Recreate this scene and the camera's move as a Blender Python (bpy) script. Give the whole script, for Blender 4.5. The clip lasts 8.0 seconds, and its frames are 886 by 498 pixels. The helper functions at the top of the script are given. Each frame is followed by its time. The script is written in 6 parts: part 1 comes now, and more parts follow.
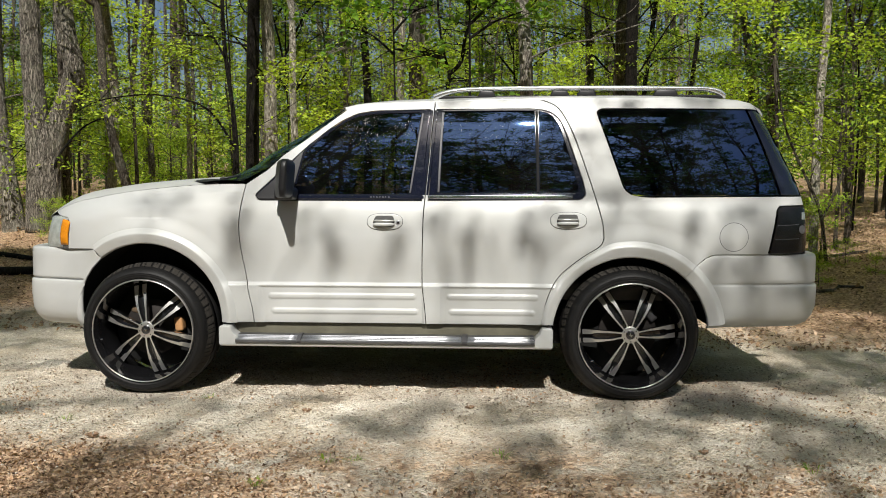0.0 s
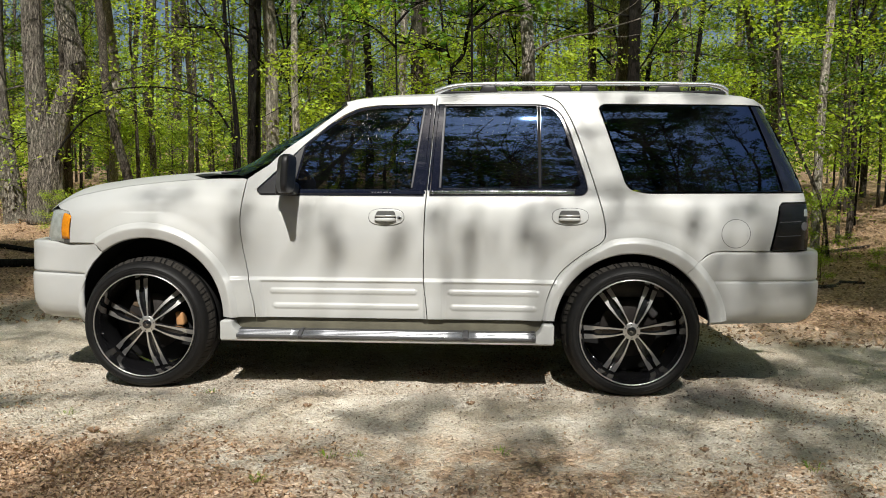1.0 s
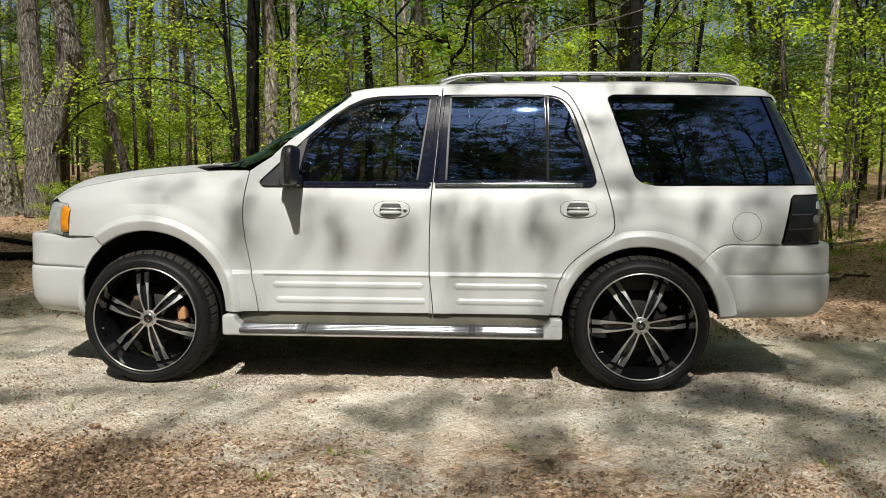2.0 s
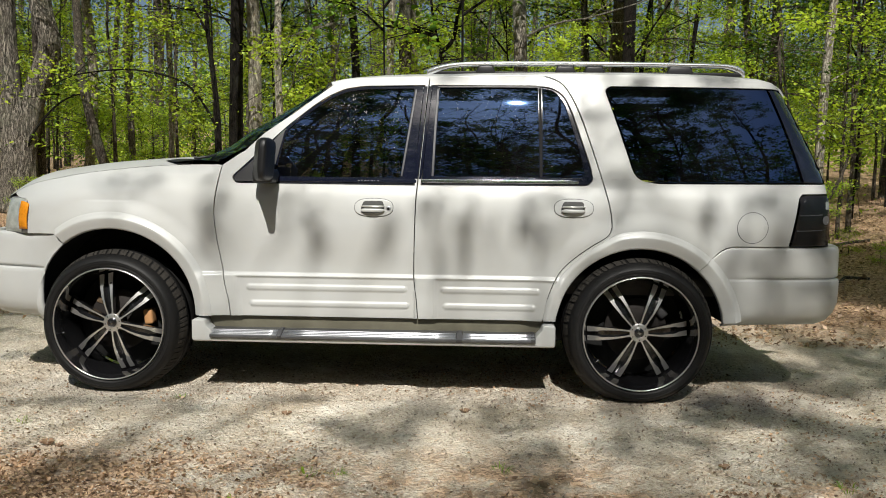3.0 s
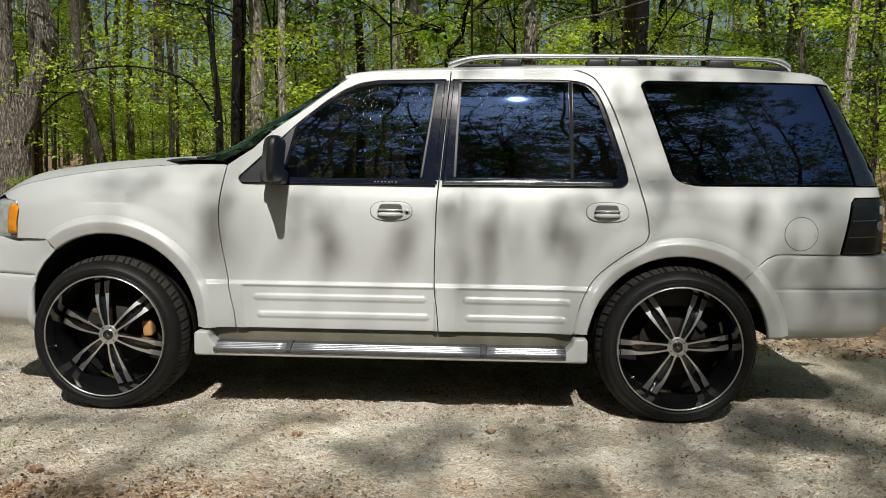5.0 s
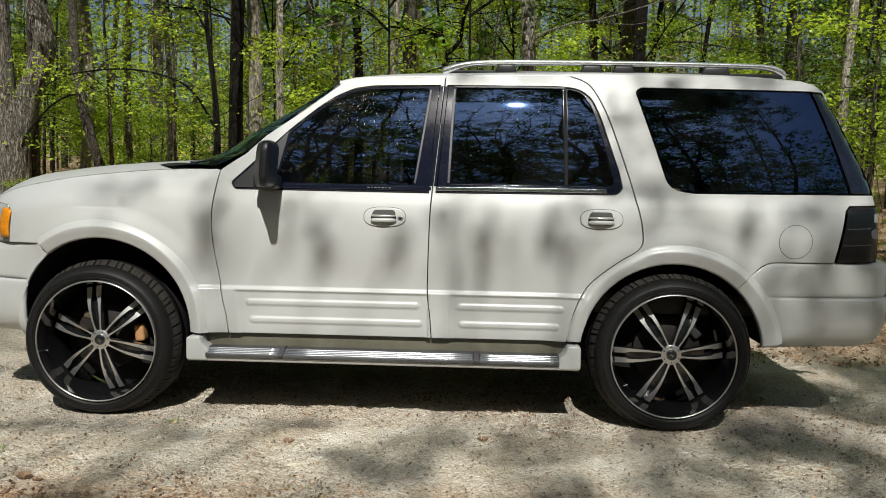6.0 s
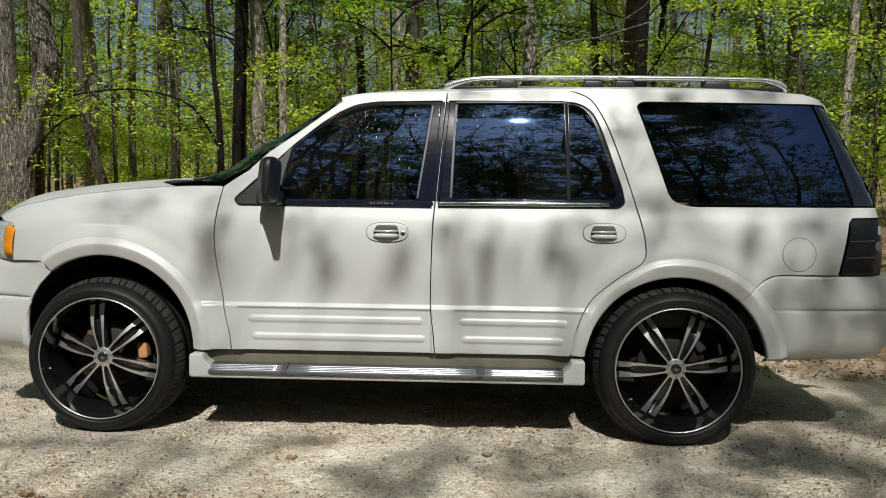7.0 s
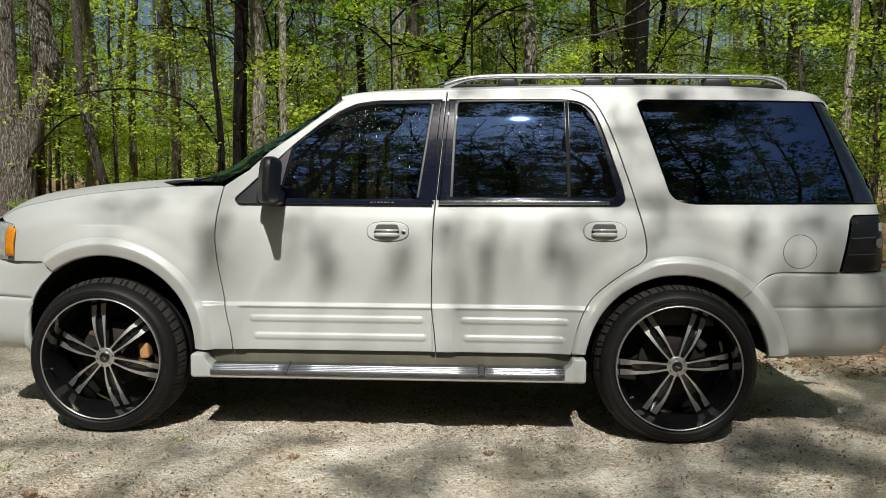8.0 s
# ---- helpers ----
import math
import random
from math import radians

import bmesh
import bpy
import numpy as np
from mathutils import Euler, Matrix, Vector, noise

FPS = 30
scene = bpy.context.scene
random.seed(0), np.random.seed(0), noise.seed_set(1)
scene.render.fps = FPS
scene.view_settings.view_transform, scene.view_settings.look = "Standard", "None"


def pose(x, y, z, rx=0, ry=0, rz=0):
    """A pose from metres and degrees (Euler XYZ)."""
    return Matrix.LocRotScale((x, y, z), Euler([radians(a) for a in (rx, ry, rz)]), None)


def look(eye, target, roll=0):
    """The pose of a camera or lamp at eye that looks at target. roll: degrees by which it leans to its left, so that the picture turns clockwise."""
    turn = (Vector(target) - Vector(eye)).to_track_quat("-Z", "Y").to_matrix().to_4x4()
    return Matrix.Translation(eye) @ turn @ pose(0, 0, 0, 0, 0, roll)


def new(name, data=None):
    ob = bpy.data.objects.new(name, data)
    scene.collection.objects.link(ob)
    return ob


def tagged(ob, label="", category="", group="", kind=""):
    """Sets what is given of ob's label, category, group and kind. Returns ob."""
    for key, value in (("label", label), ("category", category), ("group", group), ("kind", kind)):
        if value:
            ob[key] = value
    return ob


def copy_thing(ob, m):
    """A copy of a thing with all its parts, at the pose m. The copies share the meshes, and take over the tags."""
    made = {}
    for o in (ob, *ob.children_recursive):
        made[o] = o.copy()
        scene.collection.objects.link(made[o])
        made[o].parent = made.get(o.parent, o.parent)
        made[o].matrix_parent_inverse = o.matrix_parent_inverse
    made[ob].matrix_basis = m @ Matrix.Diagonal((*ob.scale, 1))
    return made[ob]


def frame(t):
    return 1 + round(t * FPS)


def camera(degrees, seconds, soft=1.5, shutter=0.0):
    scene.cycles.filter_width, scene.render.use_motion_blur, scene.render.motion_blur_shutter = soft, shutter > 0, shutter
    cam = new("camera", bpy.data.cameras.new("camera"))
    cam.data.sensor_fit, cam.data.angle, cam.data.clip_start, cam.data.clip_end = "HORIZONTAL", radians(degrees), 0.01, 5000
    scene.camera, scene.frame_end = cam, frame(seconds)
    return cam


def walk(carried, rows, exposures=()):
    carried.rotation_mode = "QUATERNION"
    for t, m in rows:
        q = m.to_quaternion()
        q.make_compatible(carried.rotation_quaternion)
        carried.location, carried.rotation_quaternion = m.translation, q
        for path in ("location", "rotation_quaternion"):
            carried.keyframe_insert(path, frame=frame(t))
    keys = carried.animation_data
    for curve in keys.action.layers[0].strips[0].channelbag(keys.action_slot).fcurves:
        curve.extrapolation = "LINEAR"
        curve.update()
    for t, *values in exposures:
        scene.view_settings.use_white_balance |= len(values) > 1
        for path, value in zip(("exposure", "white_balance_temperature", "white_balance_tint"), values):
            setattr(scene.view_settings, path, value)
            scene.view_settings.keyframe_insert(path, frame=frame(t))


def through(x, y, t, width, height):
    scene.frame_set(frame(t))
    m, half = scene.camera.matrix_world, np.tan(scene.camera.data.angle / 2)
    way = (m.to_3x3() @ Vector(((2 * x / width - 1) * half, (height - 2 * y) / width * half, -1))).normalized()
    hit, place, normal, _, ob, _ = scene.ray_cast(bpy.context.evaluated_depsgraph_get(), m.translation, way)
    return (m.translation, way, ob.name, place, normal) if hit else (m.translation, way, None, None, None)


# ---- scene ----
cam = camera(56.0, 8.0, soft=0.95)
PATH = [
    (0, (2.16, -5.069, 1.27), (2.048, -3.077, 1.133), 0.1),
    (0.5, (2.176, -5.065, 1.282), (2.058, -3.074, 1.135), 0.2),
    (1, (2.159, -5.061, 1.291), (2.044, -3.071, 1.135), 0.3),
    (1.5, (2.127, -5.056, 1.292), (2.006, -3.066, 1.128), 0.2),
    (2.8, (2.08, -4.72, 1.271), (2.001, -2.73, 1.09), 0.6),
    (3, (2.099, -4.654, 1.278), (2.018, -2.664, 1.099), 0.7),
    (3.5, (2.073, -4.548, 1.281), (1.993, -2.558, 1.099), 1.0),
    (4, (1.99, -4.42, 1.278), (1.909, -2.43, 1.099), 0.9),
    (4.5, (1.955, -4.343, 1.277), (1.874, -2.353, 1.098), 0.7),
    (6, (1.991, -4.29, 1.294), (1.913, -2.299, 1.124), 1.1),
    (6.5, (1.994, -4.291, 1.283), (1.909, -2.297, 1.149), 0.8),
    (7, (1.997, -4.289, 1.276), (1.909, -2.295, 1.15), 0.7),
    (7.5, (1.997, -4.292, 1.281), (1.907, -2.298, 1.151), 0.6),
    (8, (2.0, -4.29, 1.283), (1.909, -2.296, 1.151), 0.4),
]
walk(cam, [(t, look(eye, target, roll)) for t, eye, target, roll in PATH], exposures=((0.0, -0.28, 6500, 10), (3.0, -0.34, 6490, 9.5), (4.0, -0.44, 6450, 9.2), (4.7, -0.51, 6420, 9.0), (6.0, -0.51, 6400, 8.5), (8.0, -0.51, 6400, 8.5)))

# ---- world and sun ----
SUN = Vector((0.045, -0.70, 0.73)).normalized()
world = bpy.data.worlds.new("sky")
scene.world = world
world.use_nodes = True
wn = world.node_tree.nodes
sky = wn.new("ShaderNodeTexSky")
sky.sky_type = "NISHITA"
sky.sun_disc = False
sky.sun_elevation = math.asin(SUN.z)
sky.sun_rotation = math.atan2(SUN.x, SUN.y)
sky.air_density, sky.dust_density, sky.ozone_density = 1.0, 2.0, 1.6
wn["Background"].inputs["Strength"].default_value = 0.074
world.node_tree.links.new(sky.outputs[0], wn["Background"].inputs["Color"])
sun_data = bpy.data.lights.new("sun", "SUN")
sun_data.energy, sun_data.angle, sun_data.color = 6.7, radians(0.5), (1.0, 0.965, 0.90)
sun = new("sun", sun_data)
sun.matrix_world = look(SUN * 60, (0, 0, 0))


# ---- materials ----
class Mat:
    """A procedural material under construction."""

    def __init__(self, name, rough=0.6, metal=0.0, spec=0.5):
        self.m = bpy.data.materials.new(name)
        self.m.use_nodes = True
        self.t = self.m.node_tree
        self.n = self.t.nodes
        self.b = self.n["Principled BSDF"]
        self.b.inputs["Roughness"].default_value = rough
        self.b.inputs["Metallic"].default_value = metal
        self.b.inputs["Specular IOR Level"].default_value = spec
        self.co = self.n.new("ShaderNodeTexCoord").outputs["Object"]

    def link(self, a, b):
        self.t.links.new(a, b)

    def scaled(self, sx, sy, sz):
        mp = self.n.new("ShaderNodeMapping")
        mp.inputs["Scale"].default_value = (sx, sy, sz)
        self.link(self.co, mp.inputs["Vector"])
        return mp.outputs[0]

    def noise(self, scale, detail=6.0, rough=0.6, vec=None):
        x = self.n.new("ShaderNodeTexNoise")
        x.inputs["Scale"].default_value = scale
        x.inputs["Detail"].default_value = detail
        x.inputs["Roughness"].default_value = rough
        self.link(vec or self.co, x.inputs["Vector"])
        return x.outputs["Fac"]

    def voronoi(self, scale, vec=None, out="Distance", feature="F1"):
        x = self.n.new("ShaderNodeTexVoronoi")
        x.feature = feature
        x.inputs["Scale"].default_value = scale
        self.link(vec or self.co, x.inputs["Vector"])
        return x.outputs[out]

    def ramp(self, fac, *stops):
        r = self.n.new("ShaderNodeValToRGB")
        el = r.color_ramp.elements
        while len(el) < len(stops):
            el.new(0.5)
        for e, (p, c) in zip(el, stops):
            e.position = p
            e.color = (*c, 1) if isinstance(c, tuple) else (c, c, c, 1)
        self.link(fac, r.inputs["Fac"])
        return r.outputs["Color"]

    def mix(self, fac, a, b, kind="MIX"):
        x = self.n.new("ShaderNodeMix")
        x.data_type, x.blend_type = "RGBA", kind
        for sock, v in ((x.inputs["Factor"], fac), (x.inputs["A"], a), (x.inputs["B"], b)):
            if isinstance(v, tuple):
                sock.default_value = (*v, 1)
            elif isinstance(v, (int, float)):
                sock.default_value = v
            else:
                self.link(v, sock)
        return x.outputs["Result"]

    def math(self, op, a, b=0.0):
        x = self.n.new("ShaderNodeMath")
        x.operation = op
        for sock, v in zip(x.inputs, (a, b)):
            if isinstance(v, (int, float)):
                sock.default_value = v
            else:
                self.link(v, sock)
        return x.outputs[0]

    def color(self, c):
        if isinstance(c, tuple):
            self.b.inputs["Base Color"].default_value = (*c, 1)
        else:
            self.link(c, self.b.inputs["Base Color"])
        return self

    def rough(self, c):
        self.link(c, self.b.inputs["Roughness"])
        return self

    def bump(self, h, strength=0.4, dist=0.01):
        x = self.n.new("ShaderNodeBump")
        x.inputs["Strength"].default_value = strength
        x.inputs["Distance"].default_value = dist
        self.link(h, x.inputs["Height"])
        self.link(x.outputs[0], self.b.inputs["Normal"])
        return self

    def per_object(self):
        return self.n.new("ShaderNodeObjectInfo").outputs["Random"]

    def per_island(self):
        return self.n.new("ShaderNodeNewGeometry").outputs["Random Per Island"]


def paint_mat():
    a = Mat("pearl_paint", 0.42, 0.06, 0.32)
    dust = a.noise(2.2, 8)
    fine = a.noise(38, 4)
    a.color(a.mix(a.ramp(dust, (0.4, 0.0), (0.75, 0.35)), (0.52, 0.531, 0.522), (0.465, 0.452, 0.405)))
    a.rough(a.math("ADD", a.math("MULTIPLY", fine, 0.10), 0.38))
    a.b.inputs["Coat Weight"].default_value = 0.24
    a.b.inputs["Coat Roughness"].default_value = 0.20
    a.bump(a.noise(420, 2), 0.02, 0.001)
    return a.m


def plain(name, c, rough=0.5, metal=0.0, var=0.25, scale=30.0, bump=0.05):
    a = Mat(name, rough, metal)
    n = a.noise(scale, 6)
    dark = tuple(v * (1 - var) for v in c)
    lite = tuple(min(1, v * (1 + var)) for v in c)
    a.color(a.mix(n, dark, lite))
    a.rough(a.math("ADD", a.math("MULTIPLY", a.noise(scale * 0.3, 4), 0.16), max(0.02, rough - 0.08)))
    a.bump(n, bump, 0.003)
    return a.m


def glass_mat(name, tint, rough=0.012, ior=2.45, reflection_tint=(0.27, 0.48, 1.0)):
    """Tinted pane: clear tinted transmission under a Fresnel gloss, with faint dirt and dried drops."""
    m = bpy.data.materials.new(name)
    m.use_nodes = True
    t, n = m.node_tree, m.node_tree.nodes
    n.clear()
    out = n.new("ShaderNodeOutputMaterial")
    tr = n.new("ShaderNodeBsdfTransparent")
    tr.inputs["Color"].default_value = (*tint, 1)
    gl = n.new("ShaderNodeBsdfGlossy")
    gl.inputs["Roughness"].default_value = rough
    # gloss coloured so that the reflected sky comes out a deeper blue
    gl.inputs["Color"].default_value = (*reflection_tint, 1)
    fr = n.new("ShaderNodeFresnel")
    fr.inputs["IOR"].default_value = ior
    co = n.new("ShaderNodeTexCoord")
    dif = n.new("ShaderNodeBsdfDiffuse")
    dif.inputs["Color"].default_value = (0.55, 0.53, 0.48, 1)
    film = n.new("ShaderNodeTexNoise")
    film.inputs["Scale"].default_value = 5.0
    film.inputs["Detail"].default_value = 8.0
    t.links.new(co.outputs["Object"], film.inputs["Vector"])
    fr2 = n.new("ShaderNodeMapRange")
    fr2.inputs["From Min"].default_value, fr2.inputs["From Max"].default_value = 0.35, 0.8
    fr2.inputs["To Min"].default_value, fr2.inputs["To Max"].default_value = 0.0, 0.010
    t.links.new(film.outputs["Fac"], fr2.inputs["Value"])
    a, b = n.new("ShaderNodeMixShader"), n.new("ShaderNodeMixShader")
    t.links.new(fr.outputs[0], a.inputs[0])
    t.links.new(tr.outputs[0], a.inputs[1])
    t.links.new(gl.outputs[0], a.inputs[2])
    t.links.new(fr2.outputs[0], b.inputs[0])
    t.links.new(a.outputs[0], b.inputs[1])
    t.links.new(dif.outputs[0], b.inputs[2])
    t.links.new(b.outputs[0], out.inputs["Surface"])
    return m


def bark_mat(name, dark, lite, scale=1.0, lichen=0.25):
    """Furrowed bark: long plates broken by cracks, over a blotchy weathered ground."""
    a = Mat(name, 0.9, 0, 0.2)
    warp = a.n.new("ShaderNodeVectorMath")
    warp.operation = "MULTIPLY_ADD"
    wob = a.n.new("ShaderNodeTexNoise")
    wob.inputs["Scale"].default_value = 5.0
    wob.inputs["Detail"].default_value = 4.0
    a.link(a.co, wob.inputs["Vector"])
    a.link(wob.outputs["Color"], warp.inputs[0])
    warp.inputs[1].default_value = (0.05, 0.05, 0.16)
    a.link(a.co, warp.inputs[2])
    mp = a.n.new("ShaderNodeMapping")
    mp.inputs["Scale"].default_value = (48 * scale, 48 * scale, 6.0 * scale)
    a.link(warp.outputs[0], mp.inputs["Vector"])
    ridges = a.noise(1.0, 4, 0.62, mp.outputs[0])
    furrow = a.ramp(a.math("ABSOLUTE", a.math("SUBTRACT", ridges, 0.5)), (0.012, 0.0), (0.095, 1.0))
    flake = a.noise(1.0, 7, 0.75, a.scaled(34 * scale, 34 * scale, 22 * scale))
    fibre = a.noise(1.0, 8, 0.75, a.scaled(130 * scale, 130 * scale, 26 * scale))
    patch = a.noise(1.6, 6)
    blotch = a.noise(4.0, 7, 0.72)
    h = a.math("ADD", a.math("MULTIPLY", furrow, 0.7), a.math("ADD", a.math("MULTIPLY", fibre, 0.5), a.math("MULTIPLY", flake, 1.0)))
    body = a.mix(a.ramp(flake, (0.36, 0.75), (0.60, 0.0)), lite, tuple(v * 0.50 for v in lite))
    body = a.mix(a.ramp(fibre, (0.38, 0.6), (0.58, 0.0)), body, tuple(v * 0.45 for v in lite))
    c = a.mix(a.ramp(furrow, (0.0, 0.10), (1.0, 1.0)), dark, body)
    c = a.mix(a.ramp(blotch, (0.48, 0.0), (0.66, 0.6)), c, tuple(v * 0.45 for v in lite))
    c = a.mix(a.ramp(patch, (0.52, 0.0), (0.66, lichen)), c, (0.38, 0.42, 0.31))
    a.color(c)
    a.bump(h, 1.0, 0.03)
    return a.m


def leaf_mat(name, c1, c2, through=0.5):
    m = bpy.data.materials.new(name)
    m.use_nodes = True
    t, n = m.node_tree, m.node_tree.nodes
    b = n["Principled BSDF"]
    b.inputs["Roughness"].default_value = 0.45
    geo = n.new("ShaderNodeNewGeometry")
    r = n.new("ShaderNodeValToRGB")
    r.color_ramp.elements[0].color = (*c1, 1)
    r.color_ramp.elements[1].color = (*c2, 1)
    t.links.new(geo.outputs["Random Per Island"], r.inputs["Fac"])
    t.links.new(r.outputs[0], b.inputs["Base Color"])
    tl = n.new("ShaderNodeBsdfTranslucent")
    br = n.new("ShaderNodeMix")
    br.data_type, br.blend_type = "RGBA", "MULTIPLY"
    br.inputs["Factor"].default_value = 1.0
    br.inputs["B"].default_value = (1.6, 1.5, 0.6, 1)
    t.links.new(r.outputs[0], br.inputs["A"])
    t.links.new(br.outputs["Result"], tl.inputs["Color"])
    mx = n.new("ShaderNodeMixShader")
    mx.inputs[0].default_value = through
    t.links.new(b.outputs[0], mx.inputs[1])
    t.links.new(tl.outputs[0], mx.inputs[2])
    t.links.new(mx.outputs[0], n["Material Output"].inputs["Surface"])
    return m


def ground_mat():
    a = Mat("gravel_and_litter", 0.95, 0, 0.12)
    sep = a.n.new("ShaderNodeSeparateXYZ")
    a.link(a.co, sep.inputs[0])
    y = sep.outputs[1]
    big, mid, fine = a.noise(0.55, 5), a.noise(3.5, 8), a.noise(42, 9, 0.8)
    stones = a.voronoi(70.0)
    tint = a.voronoi(70.0, None, "Color")
    grit = a.voronoi(170.0)
    gravel = a.mix(a.ramp(fine, (0.39, 0.0), (0.60, 1.0)), (0.55, 0.45, 0.33), (0.98, 0.91, 0.78))
    gravel = a.mix(a.math("MULTIPLY", a.ramp(stones, (0.15, 0.8), (0.55, 0.0)), a.ramp(tint, (0.2, 0.0), (0.8, 1.0))), gravel, (0.76, 0.72, 0.65))
    gravel = a.mix(a.math("MULTIPLY", a.ramp(stones, (0.40, 0.0), (0.72, 1.0)), a.ramp(a.noise(11, 6, 0.7), (0.35, 0.05), (0.65, 0.28))), gravel, (0.30, 0.24, 0.17))
    shade_of = a.n.new("ShaderNodeSeparateXYZ")
    a.link(a.voronoi(95.0, None, "Color"), shade_of.inputs[0])
    gravel = a.mix(a.ramp(shade_of.outputs[0], (0.0, 0.40), (0.30, 0.0)), gravel, (0.36, 0.30, 0.22))
    gravel = a.mix(a.ramp(a.noise(1.3, 6), (0.48, 0.0), (0.74, 0.5)), gravel, (0.70, 0.56, 0.39))
    gravel = a.mix(a.ramp(a.noise(7.0, 8, 0.7), (0.50, 0.0), (0.68, 0.4)), gravel, (0.46, 0.365, 0.255))
    gravel = a.mix(a.ramp(a.noise(2.1, 7, 0.65), (0.50, 0.0), (0.66, 0.75)), gravel, (0.97, 0.91, 0.795))
    flecks = a.noise(58, 9, 0.82, a.scaled(1, 1.7, 1))
    gravel = a.mix(a.math("MULTIPLY", a.ramp(flecks, (0.57, 0.0), (0.62, 0.80)), a.ramp(a.noise(2.6, 7, 0.7), (0.40, 0.10), (0.62, 1.0))), gravel, (0.26, 0.195, 0.135))
    flakes = a.voronoi(40.0, a.scaled(1, 1.5, 1), "Color")
    litter = a.mix(a.ramp(flakes, (0.15, 0.0), (0.85, 1.0)), (0.24, 0.14, 0.08), (0.84, 0.60, 0.40))
    litter = a.mix(a.ramp(mid, (0.40, 0.0), (0.75, 0.5)), litter, (0.30, 0.185, 0.11))
    edge = a.math("ADD", y, a.math("MULTIPLY", a.math("SUBTRACT", a.noise(0.9, 6), 0.5), 2.2))
    edge = a.math("ADD", edge, a.math("MINIMUM", a.math("MAXIMUM", a.math("MULTIPLY", a.math("SUBTRACT", sep.outputs[0], 3.3), 0.5), 0.0), 0.8))
    woods = a.ramp(a.math("MULTIPLY", a.math("SUBTRACT", edge, 2.3), 0.9), (0.0, 0.0), (0.9, 1.0))
    near = a.math("MULTIPLY", a.math("ADD", y, 0.75), -0.75)
    blend = a.math("ADD", a.math("MULTIPLY", a.noise(5.0, 9, 0.75), 0.55), a.math("MULTIPLY", big, 0.60))
    patchy = a.math("MULTIPLY", a.ramp(blend, (0.535, 0.0), (0.64, 1.0)), a.ramp(near, (0.0, 0.0), (0.35, 0.95)))
    scattered = a.math("MULTIPLY", a.ramp(a.noise(9.0, 9, 0.85), (0.60, 0.0), (0.68, 0.9)), 0.45)
    x = sep.outputs[0]
    ragged = a.math("MULTIPLY", a.math("SUBTRACT", a.noise(1.7, 8, 0.7), 0.5), 2.6)
    fore = a.math("ADD", a.math("MULTIPLY", a.math("ADD", y, 1.32), -1.8), a.math("MAXIMUM", a.math("MULTIPLY", a.math("SUBTRACT", 1.0, x), 0.8), -0.6))
    fore = a.ramp(a.math("ADD", fore, ragged), (0.1, 0.0), (0.6, 0.92))
    patchy = a.math("MAXIMUM", patchy, fore)
    f = a.math("MAXIMUM", a.math("MAXIMUM", woods, patchy), scattered)
    a.color(a.mix(f, gravel, litter))
    h = a.math("ADD", a.math("MULTIPLY", stones, -1.1), a.math("ADD", a.math("MULTIPLY", fine, 1.2), a.math("MULTIPLY", grit, -0.4)))
    a.bump(h, 0.8, 0.016)
    return a.m


PAINT = paint_mat()
MIRROR_BLACK = plain("mirror_shell_black", (0.008, 0.008, 0.009), 0.46, 0, 0.2, 60)
BLACK_TRIM = plain("black_trim", (0.018, 0.018, 0.02), 0.42, 0, 0.2, 60)
GLOSS_BLACK = plain("gloss_black_pillar", (0.008, 0.010, 0.022), 0.08, 0, 0.15, 8, 0.01)
RUBBER = plain("tyre_rubber", (0.009, 0.0088, 0.0088), 0.55, 0, 0.4, 45, 0.25)
TREAD = plain("dusty_tread", (0.036, 0.033, 0.029), 0.85, 0, 0.4, 60, 0.3)
RIM_BLACK = plain("rim_black", (0.010, 0.010, 0.011), 0.13, 0, 0.2, 40, 0.02)
# dark tone for the shade inside the pearl handle hollow
RECESS_SHADE = plain("recess_shade", (0.045, 0.045, 0.042), 0.40, 0, 0.2, 40, 0.02)
# sill colour darkened to stand in for the shade below the doors
SILL = plain("shaded_sill", (0.13, 0.122, 0.088), 0.55, 0, 0.3, 14, 0.1)
STEP_METAL = plain("worn_step_metal", (0.15, 0.155, 0.165), 0.34, 0.7, 0.5, 9, 0.05)
PULL = plain("pearl_pull", (0.66, 0.66, 0.63), 0.22, 0.6, 0.1, 40, 0.02)
MACHINED = plain("machined_alloy", (0.66, 0.65, 0.63), 0.30, 0.85, 0.12, 90, 0.04)
CHROME = plain("chrome", (0.72, 0.74, 0.76), 0.12, 1.0, 0.05, 20, 0.01)
SATIN = plain("satin_aluminium", (0.80, 0.82, 0.84), 0.19, 0.85, 0.06, 20, 0.01)
BRUSHED = plain("ribbed_step_metal", (0.56, 0.57, 0.60), 0.30, 0.8, 0.6, 5, 0.05)
IRON = plain("rusty_iron", (0.022, 0.018, 0.016), 0.8, 0.2, 0.4, 60, 0.3)
CALIPER = plain("rusty_caliper", (0.46, 0.24, 0.10), 0.7, 0.0, 0.3, 50, 0.3)
DARK = plain("underbody_black", (0.006, 0.006, 0.006), 0.9, 0, 0.3, 20, 0.1)
INTERIOR = plain("dark_upholstery", (0.06, 0.055, 0.05), 0.8, 0, 0.3, 40, 0.2)
SEAT_TAN = plain("pale_seat_cloth", (0.22, 0.20, 0.17), 0.8, 0, 0.2, 40, 0.2)
AMBER = plain("amber_lens", (0.78, 0.25, 0.012), 0.16, 0, 0.5, 34, 0.5)
LENS = plain("clear_lamp_lens", (0.50, 0.53, 0.50), 0.14, 0.35, 0.5, 22, 0.4)
SMOKED = plain("smoked_lens", (0.012, 0.011, 0.012), 0.10, 0, 0.4, 12, 0.02)
